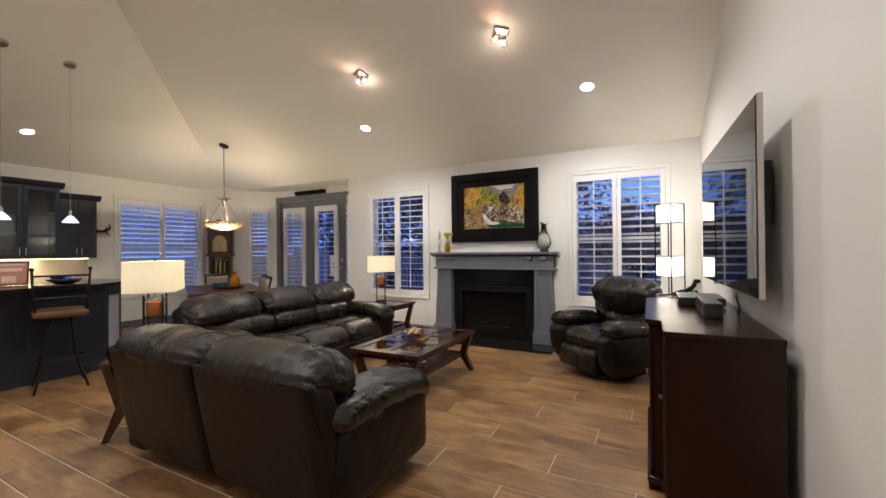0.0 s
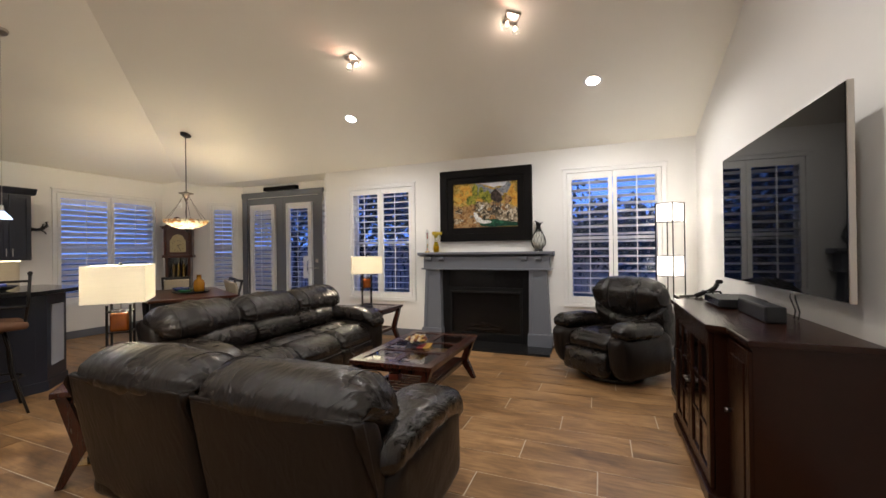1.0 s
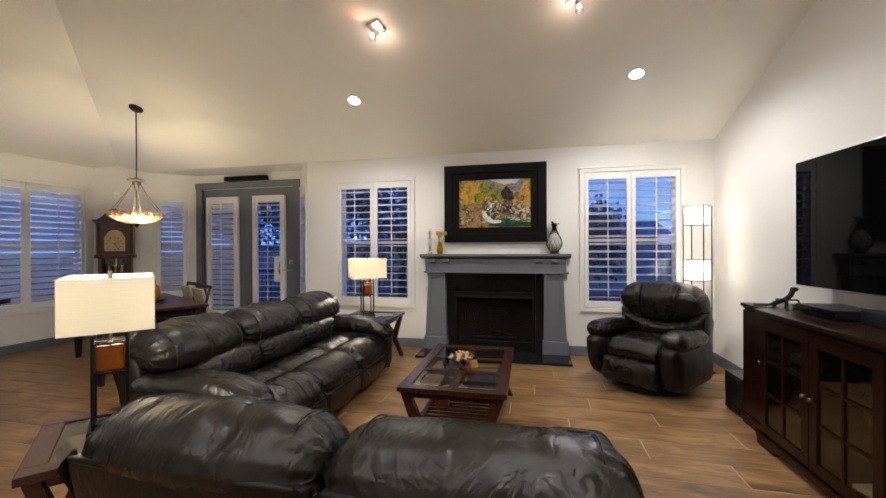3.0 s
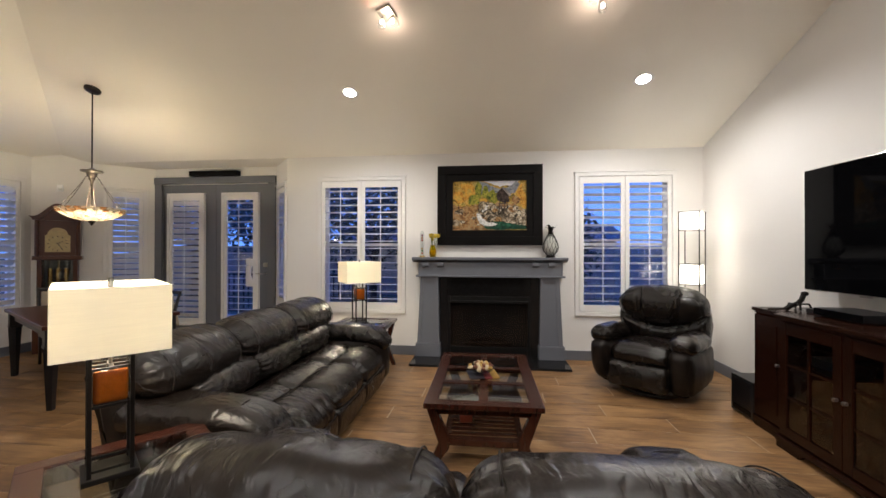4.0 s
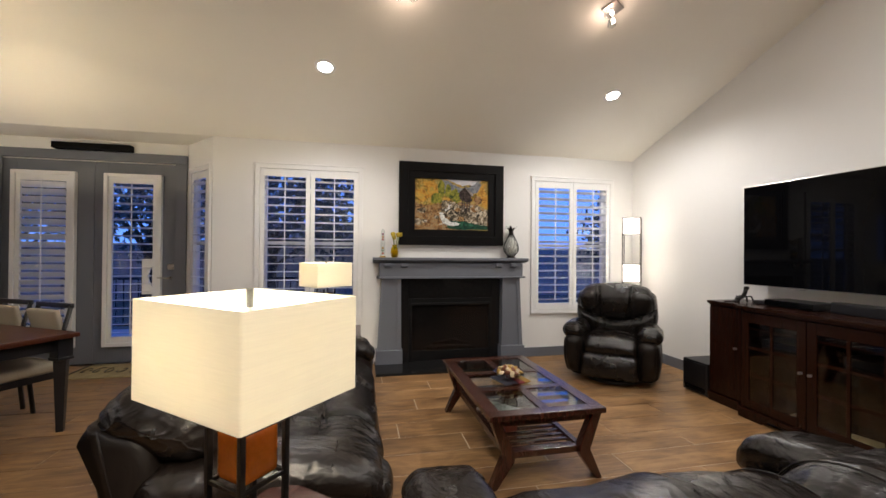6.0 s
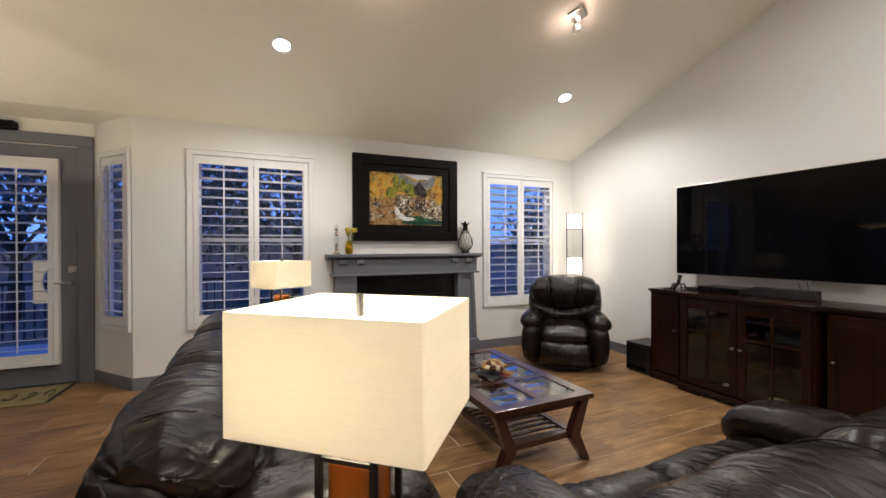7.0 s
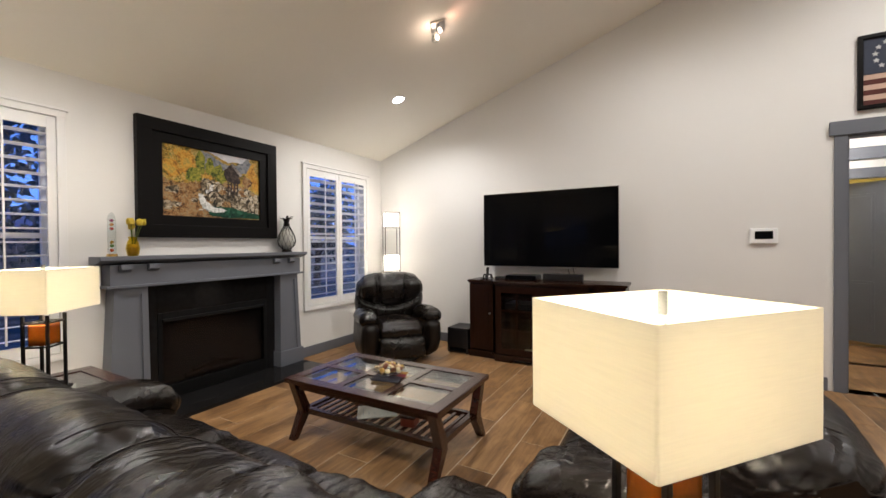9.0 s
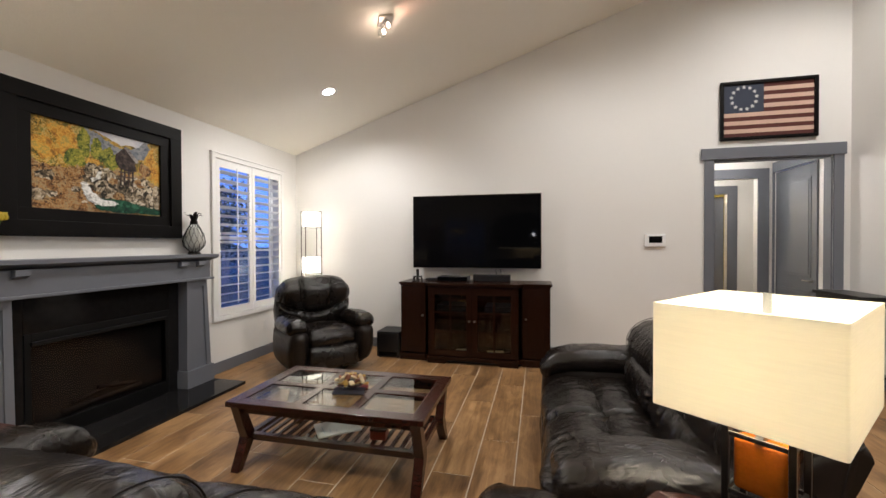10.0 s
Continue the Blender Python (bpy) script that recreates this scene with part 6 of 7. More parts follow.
part("water", lathe([(0.03, 0.005), (0.042, 0.06), (0.036, 0.10), (0.0, 0.10)], 20), material("yellow_stones", (0.55, 0.40, 0.04), 0.4, vary=0.3, scale=30), fv, soft=True)
M_PETAL = material("yellow_petal", (0.62, 0.45, 0.03), 0.6, vary=0.2, scale=30)
M_STEM = material("green_stem", (0.14, 0.20, 0.03), 0.6, vary=0.2, scale=30)
rng = random.Random(3)
for i in range(5):
    tip = Vector((rng.uniform(-0.03, 0.075), rng.uniform(-0.03, 0.03), rng.uniform(0.22, 0.30)))
    part("stem", tube([(0, 0, 0.05), (tip.x * 0.4, tip.y * 0.4, 0.15), tip], 0.003, 5), M_STEM, fv)
    part("blossom", moved(cushion(0.045, 0.04, 0.055, 0.02, 8, (0, 0, 0), 0.012, 40, i), Matrix.Translation(tip) @ pose(0, 0, 0, rng.uniform(-30, 30), rng.uniform(-30, 30))), M_PETAL, fv, soft=True)

# ---------------------------------------------------------------- on the coffee table
CT = 0.4525
tr = thing("table_runner", "folded striped cloth in blue, red and yellow", "cloth", -1.68, 3.65, CT, 12)
for i, c in enumerate(((0.03, 0.03, 0.045), (0.03, 0.02, 0.03), (0.20, 0.02, 0.02), (0.36, 0.20, 0.03))):
    part("stripe", moved(cushion(0.058, 0.21, 0.010, 0.004, 6, (0, 0, 0), 0.003, 20, i), pose(-0.088 + 0.0585 * i, 0.01 * (i % 2), 0.006)), material("runner_cloth", c, 0.85, vary=0.2, scale=20, bump=0.1), tr, soft=True)
bo = thing("potpourri_bowl", "glass bowl of gold and white dried petals", "bowl", -1.70, 3.65, CT + 0.012)
part("glass_body", lathe([(0.04, 0.0), (0.05, 0.004), (0.09, 0.03), (0.115, 0.06), (0.112, 0.06), (0.085, 0.034), (0.04, 0.008), (0.0, 0.008)], 28, closed=True), M_CABGLASS, bo, soft=True)
M_DRY = (material("cream_petal", (0.66, 0.52, 0.32), 0.6, vary=0.2, scale=40), material("gold_petal", (0.50, 0.30, 0.06), 0.45, vary=0.2, scale=40), material("rust_petal", (0.22, 0.07, 0.03), 0.6, vary=0.2, scale=40))
rng = random.Random(21)
for i in range(30):
    r, a = 0.09 * math.sqrt(rng.random()), rng.uniform(0, 6.28)
    m = pose(r * math.cos(a), r * math.sin(a), 0.045 + 0.035 * (1 - r / 0.1) + rng.uniform(0, 0.015), rng.uniform(-60, 60), rng.uniform(-60, 60), rng.uniform(0, 180))
    part("petal", moved(cushion(0.045, 0.032, 0.014, 0.006, 4, (0, 0, 0.004)), m), M_DRY[i % 3], bo, soft=True)
shz = 0.452 * 0.42 + 0.016
M_MAG = material("magazine_paper", (0.62, 0.60, 0.57), 0.4, vary=0.15, scale=14)
mg = thing("magazine", "white magazine lying on the slatted shelf", "magazine", -1.75, 3.72, shz, 40)
part("cover", moved(cushion(0.21, 0.28, 0.012, 0.004, 8, (0, 0, 0.004)), pose(0, 0, 0.007)), M_MAG, mg, soft=True)
for i in range(3):
    part("print_bar", box(-0.07, 0.03 - 0.02 * i, 0.095 - 0.04 * i, 0.101 - 0.04 * i, 0.0145, 0.0160), M_PANEL, mg)
rb = thing("small_box", "small red-brown wooden box on the shelf", "box", -1.80, 3.40, shz, 8)
part("box_body", box(-0.045, 0.045, -0.05, 0.05, 0, 0.055, 0.004), material("red_brown_wood", (0.20, 0.035, 0.015), 0.35, vary=0.2), rb)
part("lid", box(-0.048, 0.048, -0.053, 0.053, 0.056, 0.07, 0.004), M_CHERRY, rb)

# plug on the floor by the end table
pg = thing("floor_plug", "brass floor outlet plate with a black plug", "outlet", -3.20, 1.77, 0.001, 30)
part("plate", box(-0.06, 0.06, -0.05, 0.05, 0, 0.006, 0.002), M_GOLD, pg)
part("plug", cyl((0, 0, 0.006), (0, 0, 0.04), 0.014, n=10), M_PLASTIC, pg)

ms = thing("alarm_sensor", "small white corner alarm sensor on the wall", "sensor", -7.885, 5.658, 2.335, 45)
part("housing", box(-0.035, 0.035, -0.045, -0.001, -0.05, 0.05, 0.012), M_GLOSSWHITE, ms)
part("lens", moved(cushion(0.045, 0.012, 0.035, 0.005, 6, (0, 0.004, 0)), pose(0, -0.047, -0.015)), M_WHITE, ms, soft=True)

# ---------------------------------------------------------------- grandfather clock
ck = thing("grandfather_clock", "red-brown cherry grandfather clock with brass dial and pendulum", "clock", -7.77, 5.55, 0, 45)
M_CLOCK = material("dark_carved_cherry", (0.10, 0.030, 0.012), 0.3, vary=0.3, scale=5, bump=0.05, bump_scale=60, stretch=(6, 6, 1), spec=0.35)
part("plinth", box(-0.25, 0.25, -0.15, 0.15, 0, 0.42, 0.008), M_CLOCK, ck)
part("waist_back", box(-0.20, 0.20, 0.06, 0.13, 0.42, 1.29), M_BLACK, ck)
for s in (-1, 1):
    part("waist_column", box(s * 0.185 - 0.025, s * 0.185 + 0.025, -0.125, 0.13, 0.42, 1.29, 0.004), M_CLOCK, ck)
part("waist_glass", box(-0.16, 0.16, -0.115, -0.110, 0.50, 1.28), M_CABGLASS, ck)
part("waist_sill", box(-0.16, 0.16, -0.125, 0.06, 0.42, 0.50, 0.004), M_CLOCK, ck)
part("waist_moulding", box(-0.255, 0.255, -0.155, 0.15, 1.29, 1.345, 0.010), M_CLOCK, ck)
hood = part("hood", box(-0.235, 0.235, -0.11, 0.14, 1.345, 1.85, 0.006), M_CLOCK, ck)
for s in (-1, 1):
    part("hood_column", cyl((s * 0.205, -0.13, 1.345), (s * 0.205, -0.13, 1.82), 0.018, n=14), M_CLOCK, hood, soft=True, angle=50)
def bell(g):
    # flat shoulders rising to a bell-shaped crest
    xs = [-1 + k / 14 for k in range(29)]
    return [((0.275 + g) * x, 1.885 + g + 0.185 * (0.5 + 0.5 * math.cos(math.pi * min(1.0, abs(x) / 0.85)))) for x in xs]
part("crest_panel", prism([(-0.255, 1.845)] + bell(-0.02) + [(0.255, 1.845)], "y", -0.135, 0.14), M_CLOCK, hood)
out, inn = bell(0.012), bell(-0.035)
part("crest_moulding", prism(out + inn[::-1], "y", -0.175, 0.145, 0.003), M_CLOCK, hood, "swept crest moulding")
dial = part("dial", prism([(-0.13, 1.40), (0.13, 1.40), (0.13, 1.635)] + [(0.105 * math.cos(math.pi * k / 14), 1.645 + 0.10 * math.sin(math.pi * k / 14)) for k in range(0, 15)] + [(-0.13, 1.635)], "y", -0.122, -0.108), M_DIAL, ck, "gilt arched dial")
ring_ = moved(lathe([(0.085, 0), (0.115, 0.0), (0.115, 0.006), (0.085, 0.006), (0.085, 0)], 32, closed=True), pose(0, -0.122, 1.52, 90))
part("chapter_ring", ring_, M_DIAL, dial)
for k in range(12):
    a = math.pi * k / 6
    part("hour_mark", moved(box(-0.004, 0.004, -0.002, 0.002, 0.088, 0.11), pose(0, -0.130, 1.52) @ pose(0, 0, 0, 0, math.degrees(a))), M_BLACK, dial)
for a, l in ((58, 0.06), (150, 0.088)):
    part("hand_pointer", moved(box(-0.004, 0.004, -0.002, 0.002, -0.015, l), pose(0, -0.134, 1.52) @ pose(0, 0, 0, 0, a)), M_BLACK, dial)
for x in (-0.085, 0.0, 0.085):
    part("weight", cyl((x, -0.04, 0.90), (x, -0.04, 1.17), 0.026, n=16), M_GOLD, ck, "brass clock weight", soft=True, angle=40)
    part("weight_chain", cyl((x, -0.04, 1.17), (x, -0.04, 1.29), 0.003, n=6), M_GOLD, ck)
part("pendulum_rod", cyl((0, 0.02, 0.70), (0, 0.02, 1.29), 0.005, n=8), M_GOLD, ck)
part("pendulum_bob", moved(lathe([(0.0, -0.008), (0.07, -0.004), (0.07, 0.004), (0.0, 0.008)], 28), pose(0, 0.01, 0.66, 90)), M_GOLD, ck, soft=True, angle=40)

# ---------------------------------------------------------------- dining table and chairs
DT = (-6.03, 4.45, 0, -28.7)
dt = thing("dining_table", "dark cherry dining table with black tapered legs", "dining table", *DT)
part("tabletop", box(-0.925, 0.925, -0.535, 0.535, 0.725, 0.762, 0.008), M_REDWOOD, dt)
b = box(-0.85, 0.85, -0.47, -0.445, 0.63, 0.725)
box(-0.85, 0.85, 0.445, 0.47, 0.63, 0.725, 0, b)
box(-0.85, -0.825, -0.445, 0.445, 0.63, 0.725, 0, b)
box(0.825, 0.85, -0.445, 0.445, 0.63, 0.725, 0, b)
part("apron", b, M_BLACK, dt)
for sx in (-1, 1):
    for sy in (-1, 1):
        b = cyl((sx * 0.84, sy * 0.46, 0), (sx * 0.84, sy * 0.46, 0.56), 0.030, 0.055, 4)
        box(sx * 0.84 - 0.05, sx * 0.84 + 0.05, sy * 0.46 - 0.05, sy * 0.46 + 0.05, 0.575, 0.725, 0.004, b)
        box(sx * 0.84 - 0.055, sx * 0.84 + 0.055, sy * 0.46 - 0.055, sy * 0.46 + 0.055, 0.555, 0.578, 0.004, b)
        part("leg", b, M_BLACK, dt)


def dining_chair():
    c = thing("dining_chair", "black wooden dining chair with cream upholstered back", "chair", 0, 0, 0, 0, "dining chairs")
    part("seat", moved(cushion(0.46, 0.45, 0.075, 0.03, 12, (0, 0, 0.02)), pose(0, 0, 0.455)), M_CREAM, c, "cream padded seat", soft=True)
    b = box(-0.215, 0.215, -0.215, 0.215, 0.36, 0.415, 0.006)
    part("seat_frame", b, M_BLACK, c)
    for sx in (-1, 1):
        part("front_leg", cyl((sx * 0.19, 0.19, 0), (sx * 0.19, 0.19, 0.38), 0.018, 0.026, 8), M_BLACK, c)
        part("back_post", tube([(sx * 0.19, -0.25, 0), (sx * 0.195, -0.205, 0.42), (sx * 0.200, -0.225, 0.68), (sx * 0.205, -0.285, 0.935)], 0.017, 8), M_BLACK, c, soft=True)
    part("back_pad", moved(cushion(0.375, 0.04, 0.36, 0.015, 12, (0, 0.012, 0)), pose(0, -0.240, 0.735, -13)), M_CREAM, c, "cream upholstered back pad", soft=True)
    part("top_rail", box(-0.222, 0.222, -0.300, -0.270, 0.915, 0.955, 0.006), M_BLACK, c, soft=True)
    part("lower_rail", tube([(-0.195, -0.222, 0.55), (0, -0.228, 0.55), (0.195, -0.222, 0.55)], 0.014, 8), M_BLACK, c, soft=True)
    return c


DM = pose(*DT[:3], 0, 0, DT[3])
chair = dining_chair()
spots = [(-0.18, 0.40, 180), (0.40, 0.37, 180), (-1.00, 0, -90)]
chair.matrix_basis = DM @ pose(spots[0][0], spots[0][1], 0, 0, 0, spots[0][2])
for x, y, a in spots[1:]:
    copy_thing(chair, DM @ pose(x, y, 0, 0, 0, a))
tray = thing("serving_tray", "oval dark tray on the dining table", "tray", -6.0, 4.50, 0.763, -28)
part("dish", lathe([(0.20, 0.0), (0.24, 0.012), (0.26, 0.03), (0.25, 0.03), (0.2, 0.008), (0.0, 0.008)], 32, sx=1.3, closed=True), M_BLACK, tray, soft=True)
jg = thing("amber_jug", "amber glass jug with a narrow neck", "jug", -5.92, 4.58, 0.772)
part("glass_body", lathe([(0.06, 0), (0.075, 0.02), (0.08, 0.12), (0.07, 0.17), (0.035, 0.20), (0.033, 0.26), (0.042, 0.265), (0.0, 0.262)], 28), material("amber_jug_glass", (0.40, 0.17, 0.01), 0.12, vary=0.2, scale=10), jg, soft=True)
bb = thing("blue_bowl", "cobalt blue glass bowl", "bowl", -6.10, 4.42, 0.772)
part("glass_body", lathe([(0.04, 0), (0.09, 0.03), (0.125, 0.075), (0.12, 0.075), (0.08, 0.035), (0.0, 0.02)], 28), material("cobalt_glass", (0.01, 0.025, 0.16), 0.12, vary=0.2), bb, soft=True)
gd = thing("green_dish", "shallow green glass dish on tray", "dish", -5.93, 4.36, 0.772)
part("glass_body", lathe([(0.05, 0), (0.08, 0.02), (0.10, 0.05), (0.095, 0.05), (0.06, 0.02), (0.0, 0.012)], 28), material("green_glass", (0.01, 0.10, 0.03), 0.12, vary=0.2), gd, soft=True)

# doormat by the french doors
rug = thing("doormat", "tan doormat with dark scrolling pattern by the doors", "rug", -5.55, 6.12, 0.001)
M_MAT = material("scroll_pattern_rug", (0.42, 0.33, 0.16), 0.95, vary=0.3, scale=7, bump=0.4, bump_scale=120, color2=(0.10, 0.075, 0.04))
part("woven_mat", box(-0.44, 0.44, -0.29, 0.29, 0, 0.012, 0.004), M_MAT, rug)
for sx in (-1, 1):
    part("border", box(sx * 0.425 - 0.014, sx * 0.425 + 0.014, -0.29, 0.29, 0.0125, 0.015), M_FRAME, rug)
for k in range(6):
    a = k * 1.1
    part("scroll", tube([(-0.33 + 0.13 * k + 0.05 * math.cos(a + j * 0.5) * (1 - j / 14), 0.13 * math.sin(a + j * 0.5) * (1 - j / 16), 0.013) for j in range(12)], 0.006, 5), M_FRAME, rug)

# ---------------------------------------------------------------- kitchen
def upper_cabinet(y0, y1, z0, z1, depth, doors, glazed, label):
    c = thing("upper_cabinet", label, "cabinet", LX, 0, 0, 0, "kitchen wall cabinets")
    b = box(0.002, depth, y0, y0 + 0.018, z0, z1)
    box(0.002, depth, y1 - 0.018, y1, z0, z1, 0, b)
    box(0.002, depth, y0 + 0.018, y1 - 0.018, z0, z0 + 0.02, 0, b)
    box(0.002, depth, y0 + 0.018, y1 - 0.018, z1 - 0.02, z1, 0, b)
    box(0.002, 0.012, y0 + 0.018, y1 - 0.018, z0 + 0.02, z1 - 0.02, 0, b)
    part("body", b, M_NAVY, c)
    part("crown", prism([(0.0, z1), (depth + 0.01, z1), (depth + 0.035, z1 + 0.03), (depth + 0.06, z1 + 0.075), (depth + 0.06, z1 + 0.09), (0.0, z1 + 0.09)], "y", y0, y1 + 0.05), M_NAVY, c)
    w = (y1 - y0) / doors
    for i in range(doors):
        a, e = y0 + w * i + 0.003, y0 + w * (i + 1) - 0.003
        f = 0.055
        b = box(depth, depth + 0.02, a, a + f, z0 + 0.004, z1 - 0.004, 0.002)
        box(depth, depth + 0.02, e - f, e, z0 + 0.004, z1 - 0.004, 0.002, b)
        box(depth, depth + 0.019, a + f, e - f, z0 + 0.004, z0 + 0.004 + f, 0.002, b)
        box(depth, depth + 0.019, a + f, e - f, z1 - 0.004 - f, z1 - 0.004, 0.002, b)
        d_ = part("cabinet_door", b, M_NAVY, c)
        if glazed:
            part("door_pane", box(depth + 0.006, depth + 0.010, a + f - 0.004, e - f + 0.004, z0 + f, z1 - f), M_CABGLASS, d_)
        else:
            part("door_panel", box(depth + 0.002, depth + 0.010, a + f - 0.004, e - f + 0.004, z0 + f, z1 - f), M_NAVY, d_)
        hy = e - 0.03 if i % 2 == 0 else a + 0.03
        part("bar_pull", cyl((depth + 0.035, hy, z0 + 0.06), (depth + 0.035, hy, z0 + 0.17), 0.006, n=8), M_STEEL, d_)
    if glazed:
        for z in (z0 + 0.36, z0 + 0.70):
            part("cabinet_shelf", box(0.014, depth - 0.02, y0 + 0.02, y1 - 0.02, z, z + 0.018), M_NAVY, c)
        k = 0
        for z in (z0 + 0.022, z0 + 0.38):
            for j in range(int((y1 - y0) / 0.17)):
                k += 1
                g = thing("crystal_bowl" if k % 2 else "glass_tumbler", "cut glass ware inside the glazed cabinet", "glassware", LX + depth * 0.5, y0 + 0.12 + 0.17 * j, z, 0, "cabinet crystal")
                part("glass_body", lathe([(0.03, 0), (0.05, 0.03), (0.065, 0.10 if k % 2 else 0.16)], 14, closed=True), M_CRYSTAL, g, soft=True)
    return c

upper_cabinet(2.03, 2.88, 1.30, 2.40, 0.36, 2, True, "tall slate blue cabinet with glazed doors and crystal")
upper_cabinet(1.18, 2.03, 1.30, 2.40, 0.36, 2, True, "tall slate blue glazed cabinet beside its neighbour")
upper_cabinet(2.88, 3.36, 1.30, 2.25, 0.33, 2, False, "shorter slate blue wall cabinet with two doors")
bc = thing("base_cabinet", "slate blue base cabinets below a dark counter", "cabinet", LX, 0, 0)
part("body", box(0.002, 0.58, 0.2, 3.36, 0.10, 0.885), M_NAVY, bc)
part("toe_kick", box(0.002, 0.52, 0.2, 3.36, 0.0, 0.10), M_BLACK, bc)
for i in range(7):
    y = 0.2 + 3.16 * i / 7
    d_ = part("cabinet_door", box(0.58, 0.60, y + 0.004, y + 3.16 / 7 - 0.004, 0.12, 0.87, 0.003), M_NAVY, bc)
    part("bar_pull", cyl((0.625, y + 0.05, 0.68), (0.625, y + 0.05, 0.80), 0.006, n=8), M_STEEL, d_)
kt = thing("kitchen_counter", "dark stone kitchen counter along the wall", "worktop", LX, 0, 0.887)
part("slab", box(0.002, 0.63, 0.18, 3.38, 0, 0.035, 0.004), M_GRANITE, kt)
spl = structure(part("trim_backsplash", box(LX + 0.001, LX + 0.010, 0.2, 3.36, 0.923, 1.298), material("cream_backsplash_tile", (0.60, 0.52, 0.40), 0.3, vary=0.12, scale=9)), "cream tiled backsplash under the cabinets", "backsplash")
st = thing("under_cabinet_light", "slim warm strip light under the wall cabinets", "light strip", LX + 0.12, 2.27, 1.283)
part("strip", box(-0.02, 0.02, -1.05, 1.05, 0, 0.014), glow("strip_glow", (1.0, 0.82, 0.55), 3), st)
lamp("under_cabinet_glow", "AREA", (LX + 0.14, 2.3, 1.27), 14, (1.0, 0.80, 0.52), 0.9, (LX + 0.12, 2.3, 0))
# bar with its clipped corner
bar = thing("breakfast_bar", "dark navy breakfast bar with pale inset end panel", "kitchen bar", 0, 0, 0)
plan = [(-5.27, 0.3), (-5.27, 2.45), (-5.56, 2.74), (-6.05, 2.74), (-6.05, 0.3)]
part("body", prism(plan, "z", 0.10, 0.99), M_NAVY, bar)
part("plinth", prism([(-5.258, 0.3), (-5.258, 2.455), (-5.553, 2.752), (-6.05, 2.752), (-6.05, 0.3)], "z", 0.0, 0.10), M_NAVY, bar)
endp = part("end_panel", moved(box(-0.125, 0.125, -0.006, 0.006, 0.24, 0.86, 0.002), pose(-5.411, 2.599, 0, 0, 0, 135)), M_PANEL, bar, "pale grey inset panel")
for i in range(3):
    y = 0.42 + 0.68 * i
    part("side_panel", box(-5.272, -5.262, y, y + 0.58, 0.20, 0.90, 0.003), M_NAVY, bar)
bt = thing("granite_worktop", "dark granite bar top with clipped corner", "worktop", 0, 0, 0.992)
part("slab", prism([(-4.90, 0.25), (-4.90, 2.22), (-5.28, 2.78), (-6.10, 2.78), (-6.10, 0.25)], "z", 0, 0.04, 0.006), M_GRANITE, bt)


def bar_stool(x, y, rz):
    s = thing("bar_stool", "black iron bar stool with round tan suede seat", "stool", x, y, 0, rz)
    part("seat", moved(cushion(0.42, 0.42, 0.07, 0.033, 14, (0, 0, 0.015)), pose(0, 0, 0.765)), M_TAN, s, "tan suede seat pad", soft=True)
    part("swivel", lathe([(0.10, 0.70), (0.11, 0.71), (0.11, 0.73), (0.0, 0.732)], 20), M_IRON, s)
    for k in range(4):
        a = radians(45 + 90 * k)
        c_, s_ = math.cos(a), math.sin(a)
        part("leg", tube([(0.10 * c_, 0.10 * s_, 0.72), (0.15 * c_, 0.15 * s_, 0.55), (0.17 * c_, 0.17 * s_, 0.35), (0.24 * c_, 0.24 * s_, 0.12), (0.28 * c_, 0.28 * s_, 0.0)], 0.011, 8), M_IRON, s, soft=True)
    part("foot_ring", tube([(0.185 * math.cos(2 * math.pi * i / 24), 0.185 * math.sin(2 * math.pi * i / 24), 0.30) for i in range(25)], 0.009, 8), M_IRON, s, soft=True)
    for sx in (-1, 1):
        part("back_post", tube([(sx * 0.18, -0.17, 0.74), (sx * 0.20, -0.21, 0.95), (sx * 0.21, -0.24, 1.20)], 0.012, 8), M_IRON, s, soft=True)
        part("post_ball", moved(cushion(0.035, 0.035, 0.04, 0.017, 8), pose(sx * 0.21, -0.24, 1.215)), M_IRON, s, soft=True)
    for z, y_ in ((1.15, -0.232), (1.05, -0.222), (0.93, -0.208)):
        part("back_rail", tube([(-0.205, y_, z), (0, y_ - 0.03, z), (0.205, y_, z)], 0.010, 8), M_IRON, s, soft=True)
    return s


bar_stool(-4.93, 1.93, 75)

for x, y, label in ((-5.55, 2.235, "small white glass pendant over the bar, lit"), (-5.55, 1.67, "small white glass pendant further along the bar, lit")):
    zc = ceiling_z(x, y)
    p = thing("pendant_light", label, "pendant", x, y, 0, 0, "bar pendants")
    part("canopy", moved(lathe([(0.0, -0.02), (0.05, -0.018), (0.062, 0.0), (0.06, 0.012), (0.0, 0.012)], 20), pose(0, 0, zc - 0.008) @ pose(0, 0, 0, 0, -tilt)), M_STEEL, p, soft=True, angle=50)
    part("cord", cyl((0, 0, 1.86), (0, 0, zc), 0.0018, n=6), M_STEEL, p)
    part("socket", cyl((0, 0, 1.80), (0, 0, 1.87), 0.018, 0.012, 12), M_STEEL, p)
    part("glass_shade", lathe([(0.078, 1.735), (0.062, 1.76), (0.03, 1.80), (0.015, 1.815)], 24, closed=True), glow("pendant_glass", (0.62, 0.74, 1.0), 1.6), p, "glowing white glass cone shade", soft=True)
    lamp("pendant_bulb", "POINT", (x, y, 1.70), 3, (0.95, 0.95, 1.0), 0.04)

